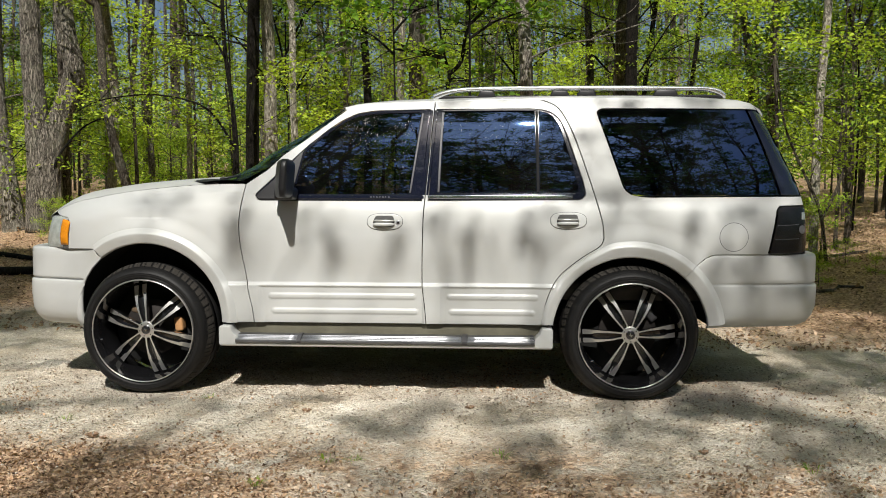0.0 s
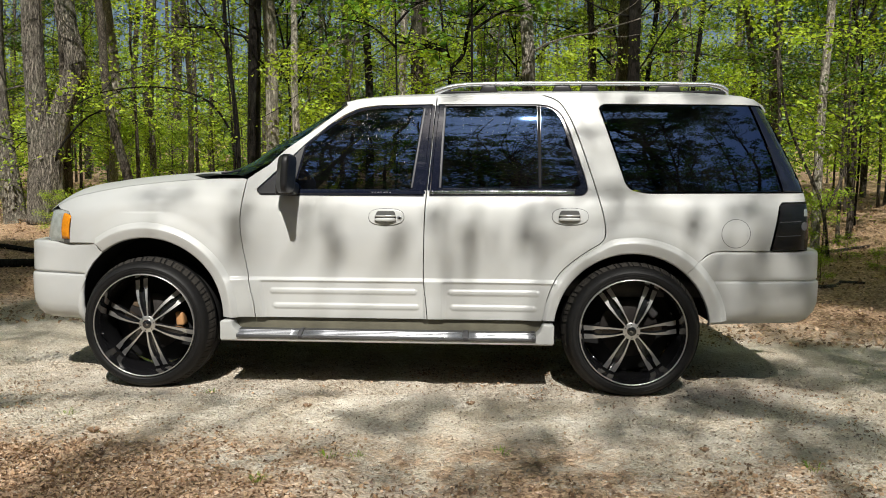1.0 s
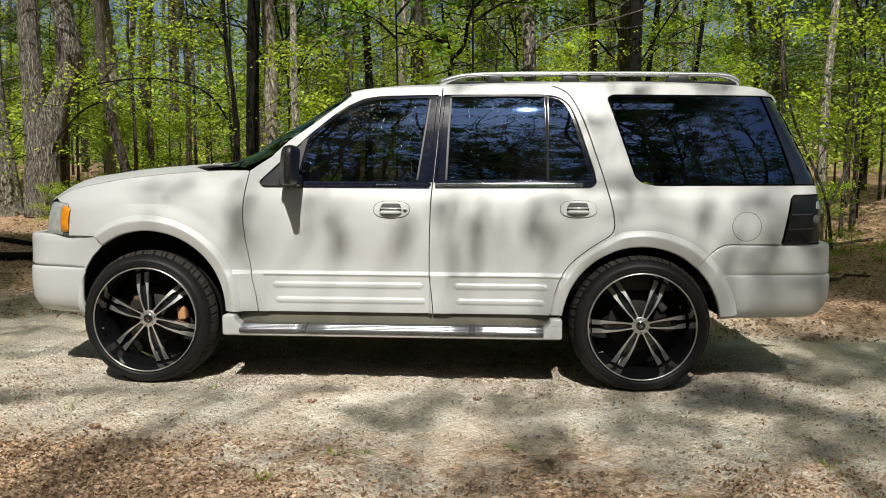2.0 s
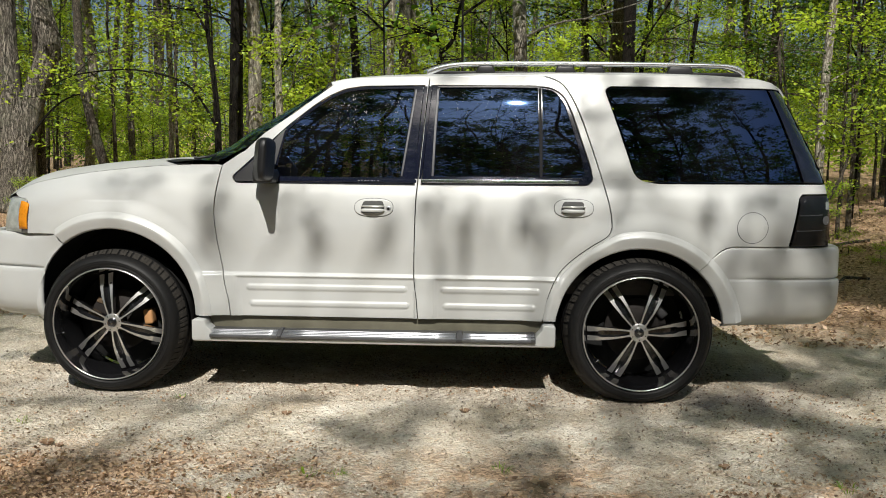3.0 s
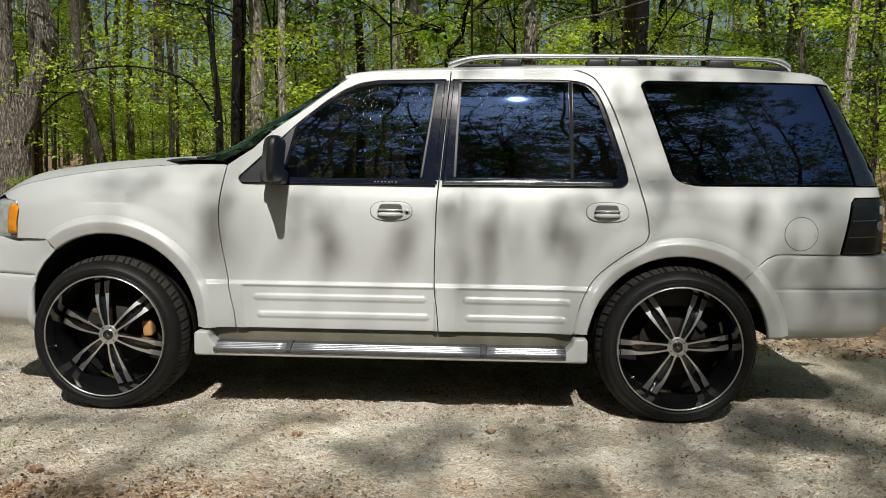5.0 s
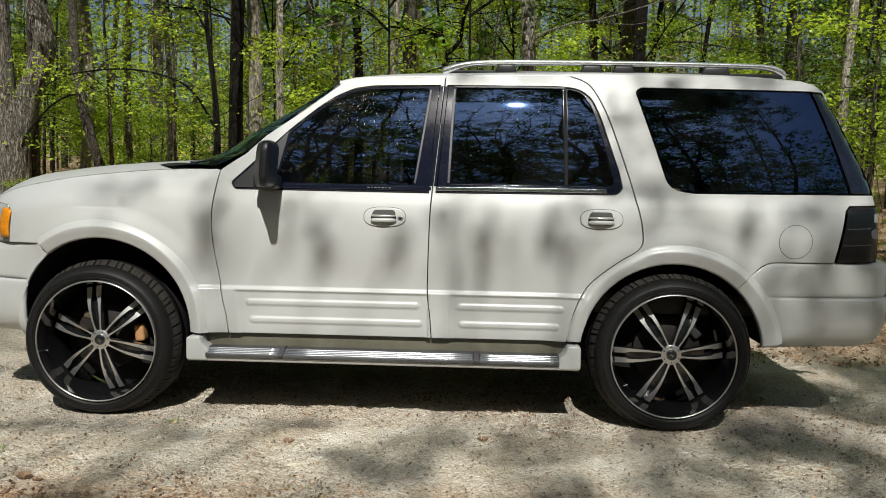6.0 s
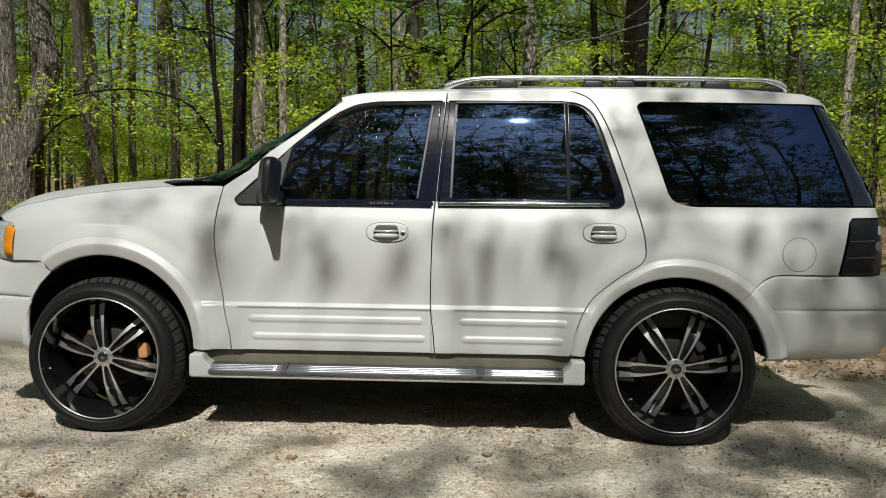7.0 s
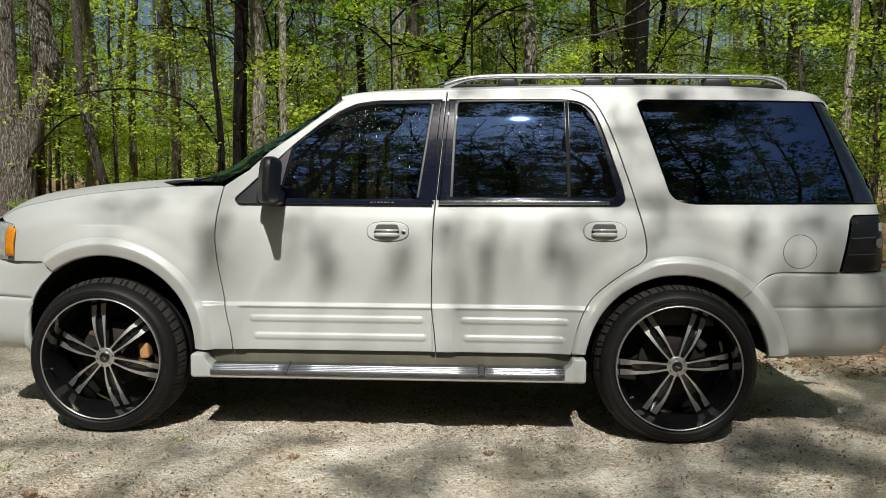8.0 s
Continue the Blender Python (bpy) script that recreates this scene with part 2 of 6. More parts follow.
LENS_DARK = plain("dark_inner_lens", (0.008, 0.009, 0.010), 0.22, 0, 0.5, 9, 0.03)
GREY_LENS = plain("grey_reflector", (0.16, 0.16, 0.17), 0.25, 0.2, 0.2, 40, 0.1)
GREY_FRAME = plain("grey_glass_channel", (0.07, 0.07, 0.075), 0.5, 0.2, 0.2, 40, 0.05)
GLASS_F = glass_mat("tinted_front_glass", (0.075, 0.08, 0.085), ior=2.8)
GLASS_R = glass_mat("dark_privacy_glass", (0.018, 0.019, 0.022))
GLASS_W = glass_mat("windscreen_glass", (0.40, 0.52, 0.52), ior=2.3, reflection_tint=(0.60, 0.86, 1.0))
BARK_GREY = bark_mat("grey_bark", (0.06, 0.05, 0.04), (0.60, 0.54, 0.455), 0.9)
BARK_OLD = bark_mat("old_furrowed_bark", (0.022, 0.018, 0.014), (0.54, 0.48, 0.40), 1.0, 0.22)
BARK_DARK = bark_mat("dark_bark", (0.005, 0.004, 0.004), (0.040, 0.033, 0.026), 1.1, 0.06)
BARK_MID = bark_mat("brown_bark", (0.03, 0.025, 0.02), (0.27, 0.225, 0.175), 1.1)
BARK_PALE = bark_mat("pale_bark", (0.18, 0.155, 0.12), (0.84, 0.76, 0.63), 1.0, 0.3)
LEAF = leaf_mat("spring_leaves", (0.14, 0.265, 0.03), (0.54, 0.69, 0.085), 0.46)
LEAF_DEEP = leaf_mat("deep_leaves", (0.028, 0.075, 0.013), (0.12, 0.225, 0.028), 0.35)
LEAF_BRIGHT = leaf_mat("young_bright_leaves", (0.25, 0.39, 0.045), (0.57, 0.71, 0.09), 0.46)
LEAF_BROAD = leaf_mat("broad_green_leaves", (0.06, 0.15, 0.018), (0.20, 0.36, 0.04), 0.5)
DEAD_LEAF = leaf_mat("dead_leaves", (0.12, 0.068, 0.038), (0.62, 0.43, 0.28), 0.1)
LITTER = leaf_mat("crumbled_leaves", (0.12, 0.07, 0.04), (0.68, 0.47, 0.30), 0.08)
CHIP = leaf_mat("bark_and_soil_chips", (0.17, 0.125, 0.085), (0.62, 0.53, 0.41), 0.0)
GROUND = ground_mat()
for gloss in (GLOSS_BLACK, RIM_BLACK):
    gloss.node_tree.nodes["Principled BSDF"].inputs["Coat Weight"].default_value = 1.0
RUBBER.node_tree.nodes["Principled BSDF"].inputs["Specular IOR Level"].default_value = 0.25
TREAD.node_tree.nodes["Principled BSDF"].inputs["Specular IOR Level"].default_value = 0.15


# ---- building helpers ----
def part(name, bm, material, parent=None, label="", smooth=True):
    me = bpy.data.meshes.new(name)
    bm.to_mesh(me)
    bm.free()
    for mt in material if isinstance(material, (list, tuple)) else (material,):
        me.materials.append(mt)
    if smooth:
        me.shade_smooth()
    ob = new(name, me)
    ob.parent = parent
    if label:
        tagged(ob, label)
    return ob


def rounded(bm, width=0.01, segments=2, angle=0.5):
    edges = [e for e in bm.edges if len(e.link_faces) == 2 and e.calc_face_angle(0) > angle]
    if edges:
        bmesh.ops.bevel(bm, geom=edges, offset=width, segments=segments, profile=0.6, affect="EDGES", clamp_overlap=True)
    return bm


def box(x0, x1, y0, y1, z0, z1, bevel=0.0, segments=2, bm=None):
    out = bm or bmesh.new()
    b = bmesh.new()
    bmesh.ops.create_cube(b, size=1.0, matrix=Matrix.Translation(((x0 + x1) / 2, (y0 + y1) / 2, (z0 + z1) / 2)) @ Matrix.Diagonal((x1 - x0, y1 - y0, z1 - z0, 1)))
    if bevel:
        rounded(b, bevel, segments)
    if not bm:
        out.free()
        return b
    me = bpy.data.meshes.new("tmp")
    b.to_mesh(me)
    b.free()
    out.from_mesh(me)
    bpy.data.meshes.remove(me)
    return out


def grid(points, bm=None, close_u=False, close_v=False, mat=0):
    """A surface over rows of points."""
    bm = bm or bmesh.new()
    vs = [[bm.verts.new(p) for p in row] for row in points]
    nu, nv = len(vs), len(vs[0])
    for i in range(nu if close_u else nu - 1):
        for j in range(nv if close_v else nv - 1):
            a, b, c, d = vs[i][j], vs[(i + 1) % nu][j], vs[(i + 1) % nu][(j + 1) % nv], vs[i][(j + 1) % nv]
            if len({a, b, c, d}) == 4:
                bm.faces.new((a, b, c, d)).material_index = mat
    return bm


def tube(path, radii, sides=10, bm=None, caps=True, wobble=0.0, ridge=0.0):
    """A tapered tube along a path."""
    bm = bm or bmesh.new()
    pts = [Vector(p) for p in path]
    rings = []
    side = Vector((1, 0, 0))
    for i, p in enumerate(pts):
        d = (pts[min(i + 1, len(pts) - 1)] - pts[max(i - 1, 0)]).normalized()
        if abs(d.dot(side)) > 0.9:
            side = Vector((0, 1, 0))
        u = (side - d * side.dot(d)).normalized()
        side = u
        v = d.cross(u)
        r = radii[i] if hasattr(radii, "__len__") else radii
        ring = []
        for k in range(sides):
            a = 2 * math.pi * k / sides
            w = 1 + (wobble * noise.noise(p * 1.7 + Vector((math.cos(a) * 2, math.sin(a) * 2, 0))) if wobble else 0)
            if ridge:
                w += ridge * noise.noise(Vector((math.cos(a) * 5.5, math.sin(a) * 5.5, p.z * 1.3))) + ridge * 0.6 * noise.noise(Vector((math.cos(a) * 12, math.sin(a) * 12, p.z * 2.2)))
            ring.append(bm.verts.new(p + (u * math.cos(a) + v * math.sin(a)) * r * w))
        rings.append(ring)
    for a, b in zip(rings, rings[1:]):
        for k in range(sides):
            bm.faces.new((a[k], a[(k + 1) % sides], b[(k + 1) % sides], b[k]))
    if caps:
        bm.faces.new(rings[0][::-1])
        bm.faces.new(rings[-1])
    return bm


def smooth_line(pts, n=8, closed=False):
    """A Catmull-Rom line through points of any dimension."""
    p = [np.array(q, float) for q in pts]
    m = len(p)
    out = []
    for i in range(m if closed else m - 1):
        if closed:
            a, b, c, d = p[i - 1], p[i], p[(i + 1) % m], p[(i + 2) % m]
        else:
            a, b, c, d = p[max(i - 1, 0)], p[i], p[i + 1], p[min(i + 2, m - 1)]
        for k in range(n):
            t = k / n
            out.append(0.5 * (2 * b + (c - a) * t + (2 * a - 5 * b + 4 * c - d) * t * t + (3 * b - a - 3 * c + d) * t ** 3))
    if not closed:
        out.append(p[-1])
    return [tuple(float(v) for v in q) for q in out]


def fillet(pts, r, n=5):
    """A closed outline with its corners rounded; r is a radius or one for each corner."""
    out = []
    m = len(pts)
    for i in range(m):
        rr = r[i] if hasattr(r, "__len__") else r
        p, a, b = (Vector(pts[k]) for k in (i, i - 1, (i + 1) % m))
        if rr <= 0:
            out.append(tuple(p))
            continue
        da, db = (a - p), (b - p)
        k = min(rr, da.length * 0.48, db.length * 0.48)
        s, e = p + da.normalized() * k, p + db.normalized() * k
        for q in range(n + 1):
            t = q / n
            out.append(tuple(s * (1 - t) ** 2 + p * 2 * t * (1 - t) + e * t * t))
    return out


def lathe(profile, centre, sides=64, bm=None, mat=0, close=True):
    """Turns a profile of (radius, y) about the line along y through centre."""
    bm = bm or bmesh.new()
    cx, cy, cz = centre
    rows = [[(cx + r * math.cos(2 * math.pi * k / sides), cy + y, cz + r * math.sin(2 * math.pi * k / sides)) for r, y in profile] for k in range(sides)]
    return grid(rows, bm, close_u=True, mat=mat)


# ---- the large car ----
W = 2.0  # body width between the widest points


def through_points(pts):
    xs, ys = np.array([p[0] for p in pts], float), np.array([p[1] for p in pts], float)
    d = np.gradient(ys, xs)

    def f(x):
        x = min(max(x, xs[0]), xs[-1])
        i = min(int(np.searchsorted(xs, x, side="right")) - 1, len(xs) - 2)
        h = xs[i + 1] - xs[i]
        t = (x - xs[i]) / h
        return float((2 * t ** 3 - 3 * t * t + 1) * ys[i] + (t ** 3 - 2 * t * t + t) * h * d[i] + (3 * t * t - 2 * t ** 3) * ys[i + 1] + (t ** 3 - t * t) * h * d[i + 1])

    return f


def step(a, b, x):
    t = min(1.0, max(0.0, (x - a) / (b - a)))
    return t * t * (3 - 2 * t)


flank = through_points([(0.25, 0.12), (0.36, 0.075), (0.45, 0.05), (0.60, 0.042), (0.75, 0.040), (0.90, 0.026), (1.00, 0.022), (1.08, 0.027), (1.15, 0.042), (1.22, 0.066), (1.30, 0.081)])
seam_z = through_points([(-0.74, 1.105), (-0.62, 1.165), (-0.32, 1.236), (0.06, 1.288), (0.32, 1.310), (0.70, 1.318)])
hood_z = through_points([(-0.74, 1.150), (-0.60, 1.228), (-0.32, 1.290), (0.06, 1.331), (0.32, 1.347), (0.70, 1.350)])
roof_z = through_points([(1.16, 1.792), (1.26, 1.826), (1.53, 1.852), (1.80, 1.860), (2.28, 1.873), (3.0, 1.877), (3.56, 1.860), (3.80, 1.838), (3.92, 1.800)])
rear_x = through_points([(0.90, 4.115), (1.19, 4.105), (1.245, 4.095), (1.33, 4.065), (1.45, 4.010), (1.64, 3.925), (1.80, 3.845), (1.86, 3.80)])
ARCH_F, ARCH_R = (0.0, 0.46, 0.487), (3.02, 0.40, 0.476)
RIBS = ((0.80, 1.685, 0.621), (0.82, 1.70, 0.527), (1.915, 2.44, 0.621), (1.93, 2.42, 0.527))


def bar(x, z, x0, x1, zc, half, soft):
    d = math.hypot(max(x0 - x, 0, x - x1), z - zc)
    return 1 - step(half - soft, half + soft, d)


def side_y(x, z):
    """How far in from the widest line the near flank lies."""
    if z <= 1.26:
        y = flank(z)
    else:
        u = z - 1.22
        y = 0.066 + 0.17 * u + 0.22 * u * u
    if x < 0:
        y += 0.38 * x * x
    if x > 3.2:
        y += 0.09 * (x - 3.2) ** 2
    if x < 0.72:
        dz = z - (seam_z(x) - 0.14)
        if dz > 0:
            y += 2.6 * dz * dz * (1 - step(0.55, 0.72, x))
    if x > 3.6 and z > 0.88:
        dx = x - (rear_x(z) - 0.13)
        if dx > 0:
            y += 0.13 - math.sqrt(max(0.0, 0.0169 - dx * dx))
    for cx, cz, r, ridge in ((*ARCH_F, 0.553), (*ARCH_R, 0.562)):
        if z < 1.1:
            d = math.hypot(x - cx, z - cz)
            y -= 0.018 * (1 - step(ridge, ridge + 0.12, d)) * step(0.30, 0.45, z)
    if z < 0.75 and 0.45 < x < 2.62:
        y -= 0.014 * (1 - step(0.684, 0.710, z)) * step(0.478, 0.535, x) * (1 - step(2.56, 2.62, x))
        for a, b in ((0.655 + 0.12 * (0.69 - z), 1.75), (1.80, 2.56)):
            if a < x < b:
                y += 0.010 * step(a + 0.052, a + 0.080, x) * (1 - step(0.672, 0.69, z))
        for x0, x1, zc in RIBS:
            y -= 0.0066 * bar(x, z, x0, x1, zc, 0.0145, 0.009)
    return y


def flank_normal(x, z):
    e = 0.004
    return Vector(((side_y(x + e, z) - side_y(x - e, z)) / (2 * e), -1, (side_y(x, z + e) - side_y(x, z - e)) / (2 * e))).normalized()


def panel(name, outline, material, parent, holes=(), label="", inset=0.0, depth=0.018, lip=0.0035, gap=0.0025, xs=0.05, zs=0.04, fine=None, far=True, warp=None):
    """A sheet of the flank inside an outline of (x, z), with rolled edges; the far side gets its mirror twin."""
    bm = bmesh.new()
    edges = []
    for loop in (outline, *holes):
        clean = []
        for q in loop:
            if not clean or math.dist(q, clean[-1]) > 0.0015:
                clean.append(q)
        if math.dist(clean[0], clean[-1]) < 0.0015:
            clean.pop()
        area = sum(a[0] * b[1] - b[0] * a[1] for a, b in zip(clean, clean[1:] + clean[:1]))
        turn = (1 if area > 0 else -1) * (1 if loop is outline else -1) * (gap + lip * 0.8)
        moved = []
        for a, q, b in zip(clean[-1:] + clean[:-1], clean, clean[1:] + clean[:1]):
            d0, d1 = Vector((q[0] - a[0], q[1] - a[1])).normalized(), Vector((b[0] - q[0], b[1] - q[1])).normalized()
            n = Vector((-d0.y - d1.y, d0.x + d1.x))
            n = n.normalized() / max(0.5, n.length / 2) if n.length > 0.01 else Vector((-d0.y, d0.x))
            moved.append((q[0] + n.x * turn, q[1] + n.y * turn))
        vs = [bm.verts.new((q[0], 0, q[1])) for q in moved]
        edges += [bm.edges.new((a, b)) for a, b in zip(vs, vs[1:] + vs[:1])]
    bmesh.ops.triangle_fill(bm, use_beauty=True, use_dissolve=False, edges=edges, normal=(0, -1, 0))
    x_all, z_all = [v.co.x for v in bm.verts], [v.co.z for v in bm.verts]

    def lines(lo, hi, s):
        return [k * s for k in range(math.ceil(lo / s), math.floor(hi / s) + 1)]

    zl = lines(min(z_all), max(z_all), zs)
    if fine:
        zl += [fine[0] + k * fine[2] for k in range(int((fine[1] - fine[0]) / fine[2]))]
    for x in lines(min(x_all), max(x_all), xs):
        bmesh.ops.bisect_plane(bm, geom=bm.verts[:] + bm.edges[:] + bm.faces[:], plane_co=(x, 0, 0), plane_no=(1, 0, 0), dist=1e-5)
    for z in zl:
        bmesh.ops.bisect_plane(bm, geom=bm.verts[:] + bm.edges[:] + bm.faces[:], plane_co=(0, 0, z), plane_no=(0, 0, 1), dist=1e-5)
    for f in bm.faces:
        f.normal_update()
        if f.normal.y > 0:
            f.normal_flip()
    rim = [e for e in bm.edges if len(e.link_faces) == 1]
    out = {}
    for e in rim:
        a, b = e.verts
        d = (b.co - a.co)
        n = Vector((-d.z, 0, d.x))
        if n.length < 1e-9:
            continue
        n.normalize()
        if n.dot(e.link_faces[0].calc_center_median() - a.co) > 0:
            n.negate()
        for v in e.verts:
            out.setdefault(v, []).append(n)
    sink = {}
    dirs = {v: sum(ns, Vector()).normalized() for v, ns in out.items()}
    ring, flat = rim, set(bm.verts)
    push = {v: d for v, d in dirs.items()}
    side_n = {}
    for move, down in ((lip * 0.8, lip), (0.0, depth)):
        ext = bmesh.ops.extrude_edge_only(bm, edges=ring)["geom"]
        new_edges = [g for g in ext if isinstance(g, bmesh.types.BMEdge)]
        new_verts = [g for g in ext if isinstance(g, bmesh.types.BMVert)]
        nxt = {}
        for v in new_verts:
            src = next((e.other_vert(v) for e in v.link_edges if e.other_vert(v) in push), None)
            d = push[src] if src else Vector()
            v.co = src.co + d * move if src else v.co
            sink[v] = sink.get(src, 0.0) + down
            nxt[v] = d
            side_n[v] = d
        push, ring = nxt, new_edges
    normals = {}
    f = warp or side_y
    for v in bm.verts:
        x, z = v.co.x, v.co.z
        v.co.y = f(x, z) + inset + sink.get(v, 0.0)
        if v in flat:
            normals[v] = flank_normal(x, z)
    bm.normal_update()
    per_loop = []
    for face in bm.faces:
        inner = [v for v in face.verts if v in flat]
        for v in face.verts:
            if v in normals:
                per_loop.append(normals[v])
            else:
                per_loop.append((Vector((0, -1, 0)) * (0.6 if inner else 0.0) + side_n.get(v, Vector())).normalized() or face.normal)
    ob = part(name, bm, material, parent, label)
    ob.data.normals_split_custom_set([tuple(n) for n in per_loop])
    if far:
        twin = new(name, ob.data)
        twin.parent, twin.scale, twin.location = parent, (1, -1, 1), (0, W, 0)
        if label:
            tagged(twin, label)
    return ob


def arc(a, z0, z1, right, n=26):
    """The wheel arch from height z0 on one side over the top to z1 on the other."""
    cx, cz, r = a
    a0, a1 = math.asin((z0 - cz) / r), math.asin((z1 - cz) / r)
    a0, a1 = (a0, math.pi - a1) if right else (math.pi - a0, a1)
    return [(cx + r * math.cos(a0 + (a1 - a0) * k / n), cz + r * math.sin(a0 + (a1 - a0) * k / n)) for k in range(n + 1)]


suv = tagged(new("suv"), "pearl white full-size SUV with black chrome-lipped wheels parked on gravel", "car")

A_GAP = smooth_line([(0.626, 1.315), (0.610, 1.194), (0.601, 1.053), (0.613, 0.912), (0.636, 0.771), (0.659, 0.630), (0.679, 0.541), (0.689, 0.450)], 5)
B_GAP = smooth_line([(1.809, roof_z(1.81) - 0.020), (1.805, 1.764), (1.759, 1.236), (1.749, 1.059), (1.743, 0.709), (1.758, 0.570), (1.768, 0.450)], 6)
C_GAP = smooth_line([(2.470, roof_z(2.47) - 0.026), (2.536, 1.828), (2.588, 1.791), (2.639, 1.707), (2.688, 1.590), (2.754, 1.391), (2.803, 1.236), (2.839, 1.099), (2.850, 1.013), (2.844, 0.968), (2.817, 0.933), (2.739, 0.884), (2.655, 0.821), (2.587, 0.758), (2.539, 0.682), (2.502, 0.578), (2.476, 0.450)], 4)

# front fender
arch_f = arc(ARCH_F, 0.452, 0.850, True)
fender_line = A_GAP + arch_f + [(-0.352, 0.904), (-0.45, 0.902), (-0.553, 0.898), (-0.532, 1.066), (-0.556, 1.098), (-0.64, 1.112)]
fender_line += [(x, seam_z(x) + 0.004) for x in np.linspace(-0.69, 0.60, 40)]
fender = panel("front_fender", fender_line, PAINT, suv, label="pearl white fender with a flared wheel arch", xs=0.0105, zs=0.0105, fine=(0.675, 0.72, 0.0035))


def arch_flare(arch, ridge, a0, a1, parent, door=999.0):
    """The raised band round a wheel opening, rolled in at the opening and crisp at its outer edge."""
    cx, cz, r = arch
    prof = ((r - 0.004, -0.030), (r - 0.003, -0.006), (r + 0.001, 0.0008), (r + 0.008, 0.0028), (ridge - 0.030, 0.0120), (ridge - 0.007, 0.0200), (ridge - 0.002, 0.0208), (ridge + 0.003, 0.0195), (ridge + 0.012, 0.0125), (ridge + 0.022, 0.0055), (ridge + 0.034, 0.0005), (ridge + 0.037, -0.004))
    rows = []
    for a in np.linspace(radians(a0), radians(a1), 64):
        row = []
        near_door = step(radians(door - 9), radians(door + 9), a)  # cut back to the door's edge
        for k, (d, out) in enumerate(prof):
            d += near_door * (r - 0.004 + (d - r + 0.004) * (0.076 / (prof[-1][0] - r + 0.004)) - d)
            if k > 4:
                out += near_door * (min(out, (0.0150, 0.0150, 0.0145, 0.0130, 0.0090, 0.0020, -0.012)[k - 5]) - out)
            px, pz = cx + d * math.cos(a), cz + d * math.sin(a)
            row.append((px, side_y(px, pz) - out, pz))
        rows.append(row)
    bm = grid(rows)
    bmesh.ops.recalc_face_normals(bm, faces=bm.faces[:])
    ob = part("arch_flare", bm, PAINT, parent, "raised pearl wheel arch flare")
    return ob


arch_flare(ARCH_F, 0.548, -0.8, 126.0, fender)

# doors
FRAME_F = fillet([(0.712, 1.216), (0.694, 1.250), (0.750, 1.300), (1.006, 1.546), (1.144, 1.661), (1.230, 1.720), (1.322, 1.763), (1.430, 1.780), (1.782, 1.788), (1.738, 1.214)], [0.02, 0.03, 0.02, 0.03, 0.03, 0.03, 0.03, 0.03, 0, 0])
FRAME_R = fillet([(1.778, 1.216), (1.824, 1.788), (2.412, 1.790), (2.518, 1.780), (2.587, 1.733), (2.630, 1.636), (2.732, 1.322), (2.746, 1.250), (2.716, 1.222)], [0, 0, 0.02, 0.05, 0.05, 0.04, 0.03, 0.03, 0.02])
door_f = [(0.630, 1.320), (0.762, 1.402), (0.863, 1.500), (1.033, 1.622), (1.20, 1.752)] + [(x, roof_z(x) - 0.022) for x in np.linspace(1.27, 1.80, 9)] + B_GAP + A_GAP[::-1]
front_door = panel("front_door", door_f, PAINT, suv, holes=[FRAME_F], label="pearl white front door with ribbed lower cladding", fine=(0.49, 0.72, 0.0042), xs=0.0125, gap=0.0026)
door_r = B_GAP[::-1] + [(x, roof_z(x) - 0.022) for x in np.linspace(1.86, 2.44, 8)] + C_GAP
rear_door = panel("rear_door", door_r, PAINT, suv, holes=[FRAME_R], label="pearl white rear door with ribbed lower cladding", fine=(0.49, 0.72, 0.0042), xs=0.0125, gap=0.0026)

# glass and its dark surrounds
PANE_F = fillet([(0.940, 1.256), (0.998, 1.516), (1.092, 1.599), (1.230, 1.698), (1.330, 1.745), (1.430, 1.760), (1.721, 1.768), (1.654, 1.256)], [0.01, 0.03, 0.03, 0.03, 0.03, 0.03, 0.015, 0.01])
PANE_R = fillet([(1.853, 1.266), (1.874, 1.775), (2.433, 1.777), (2.442, 1.266)], 0.012)
PANE_V = fillet([(2.468, 1.266), (2.465, 1.774), (2.535, 1.758), (2.586, 1.682), (2.660, 1.443), (2.700, 1.287), (2.683, 1.266)], [0.01, 0.01, 0.04, 0.03, 0.02, 0.02, 0.01])
panel("window_surround", FRAME_F, GLOSS_BLACK, front_door, holes=[PANE_F], inset=0.006, far=False, label="gloss black window surround")
panel("window_surround", FRAME_R, GLOSS_BLACK, rear_door, holes=[PANE_R, PANE_V], inset=0.006, far=False, label="gloss black window surround")
panel("window_pane", PANE_F, GLASS_F, front_door, inset=0.014, depth=0.003, lip=0.001, gap=-0.008, far=False, label="tinted glass with dried water spots")
panel("window_pane", PANE_R, GLASS_R, rear_door, inset=0.014, depth=0.003, lip=0.001, gap=-0.008, far=False, label="dark tinted glass with water spots")
panel("vent_pane", PANE_V, GLASS_R, rear_door, inset=0.014, depth=0.003, lip=0.001, gap=-0.008, far=False, label="small fixed dark glass")


def strip(path, width, name, material, parent, inset, label=""):
    """A narrow raised moulding that follows a line on the flank."""
    pts = smooth_line(path, 6)
    left, right = [], []
    for i, p in enumerate(pts):
        a, b = pts[max(i - 1, 0)], pts[min(i + 1, len(pts) - 1)]
        d = Vector((b[0] - a[0], b[1] - a[1])).normalized()
        left.append((p[0] - d.y * width / 2, p[1] + d.x * width / 2))
        right.append((p[0] + d.y * width / 2, p[1] - d.x * width / 2))
    return panel(name, left + right[::-1], material, parent, inset=inset, depth=0.010, lip=0.003, gap=0, far=False, label=label, xs=0.2, zs=0.2)


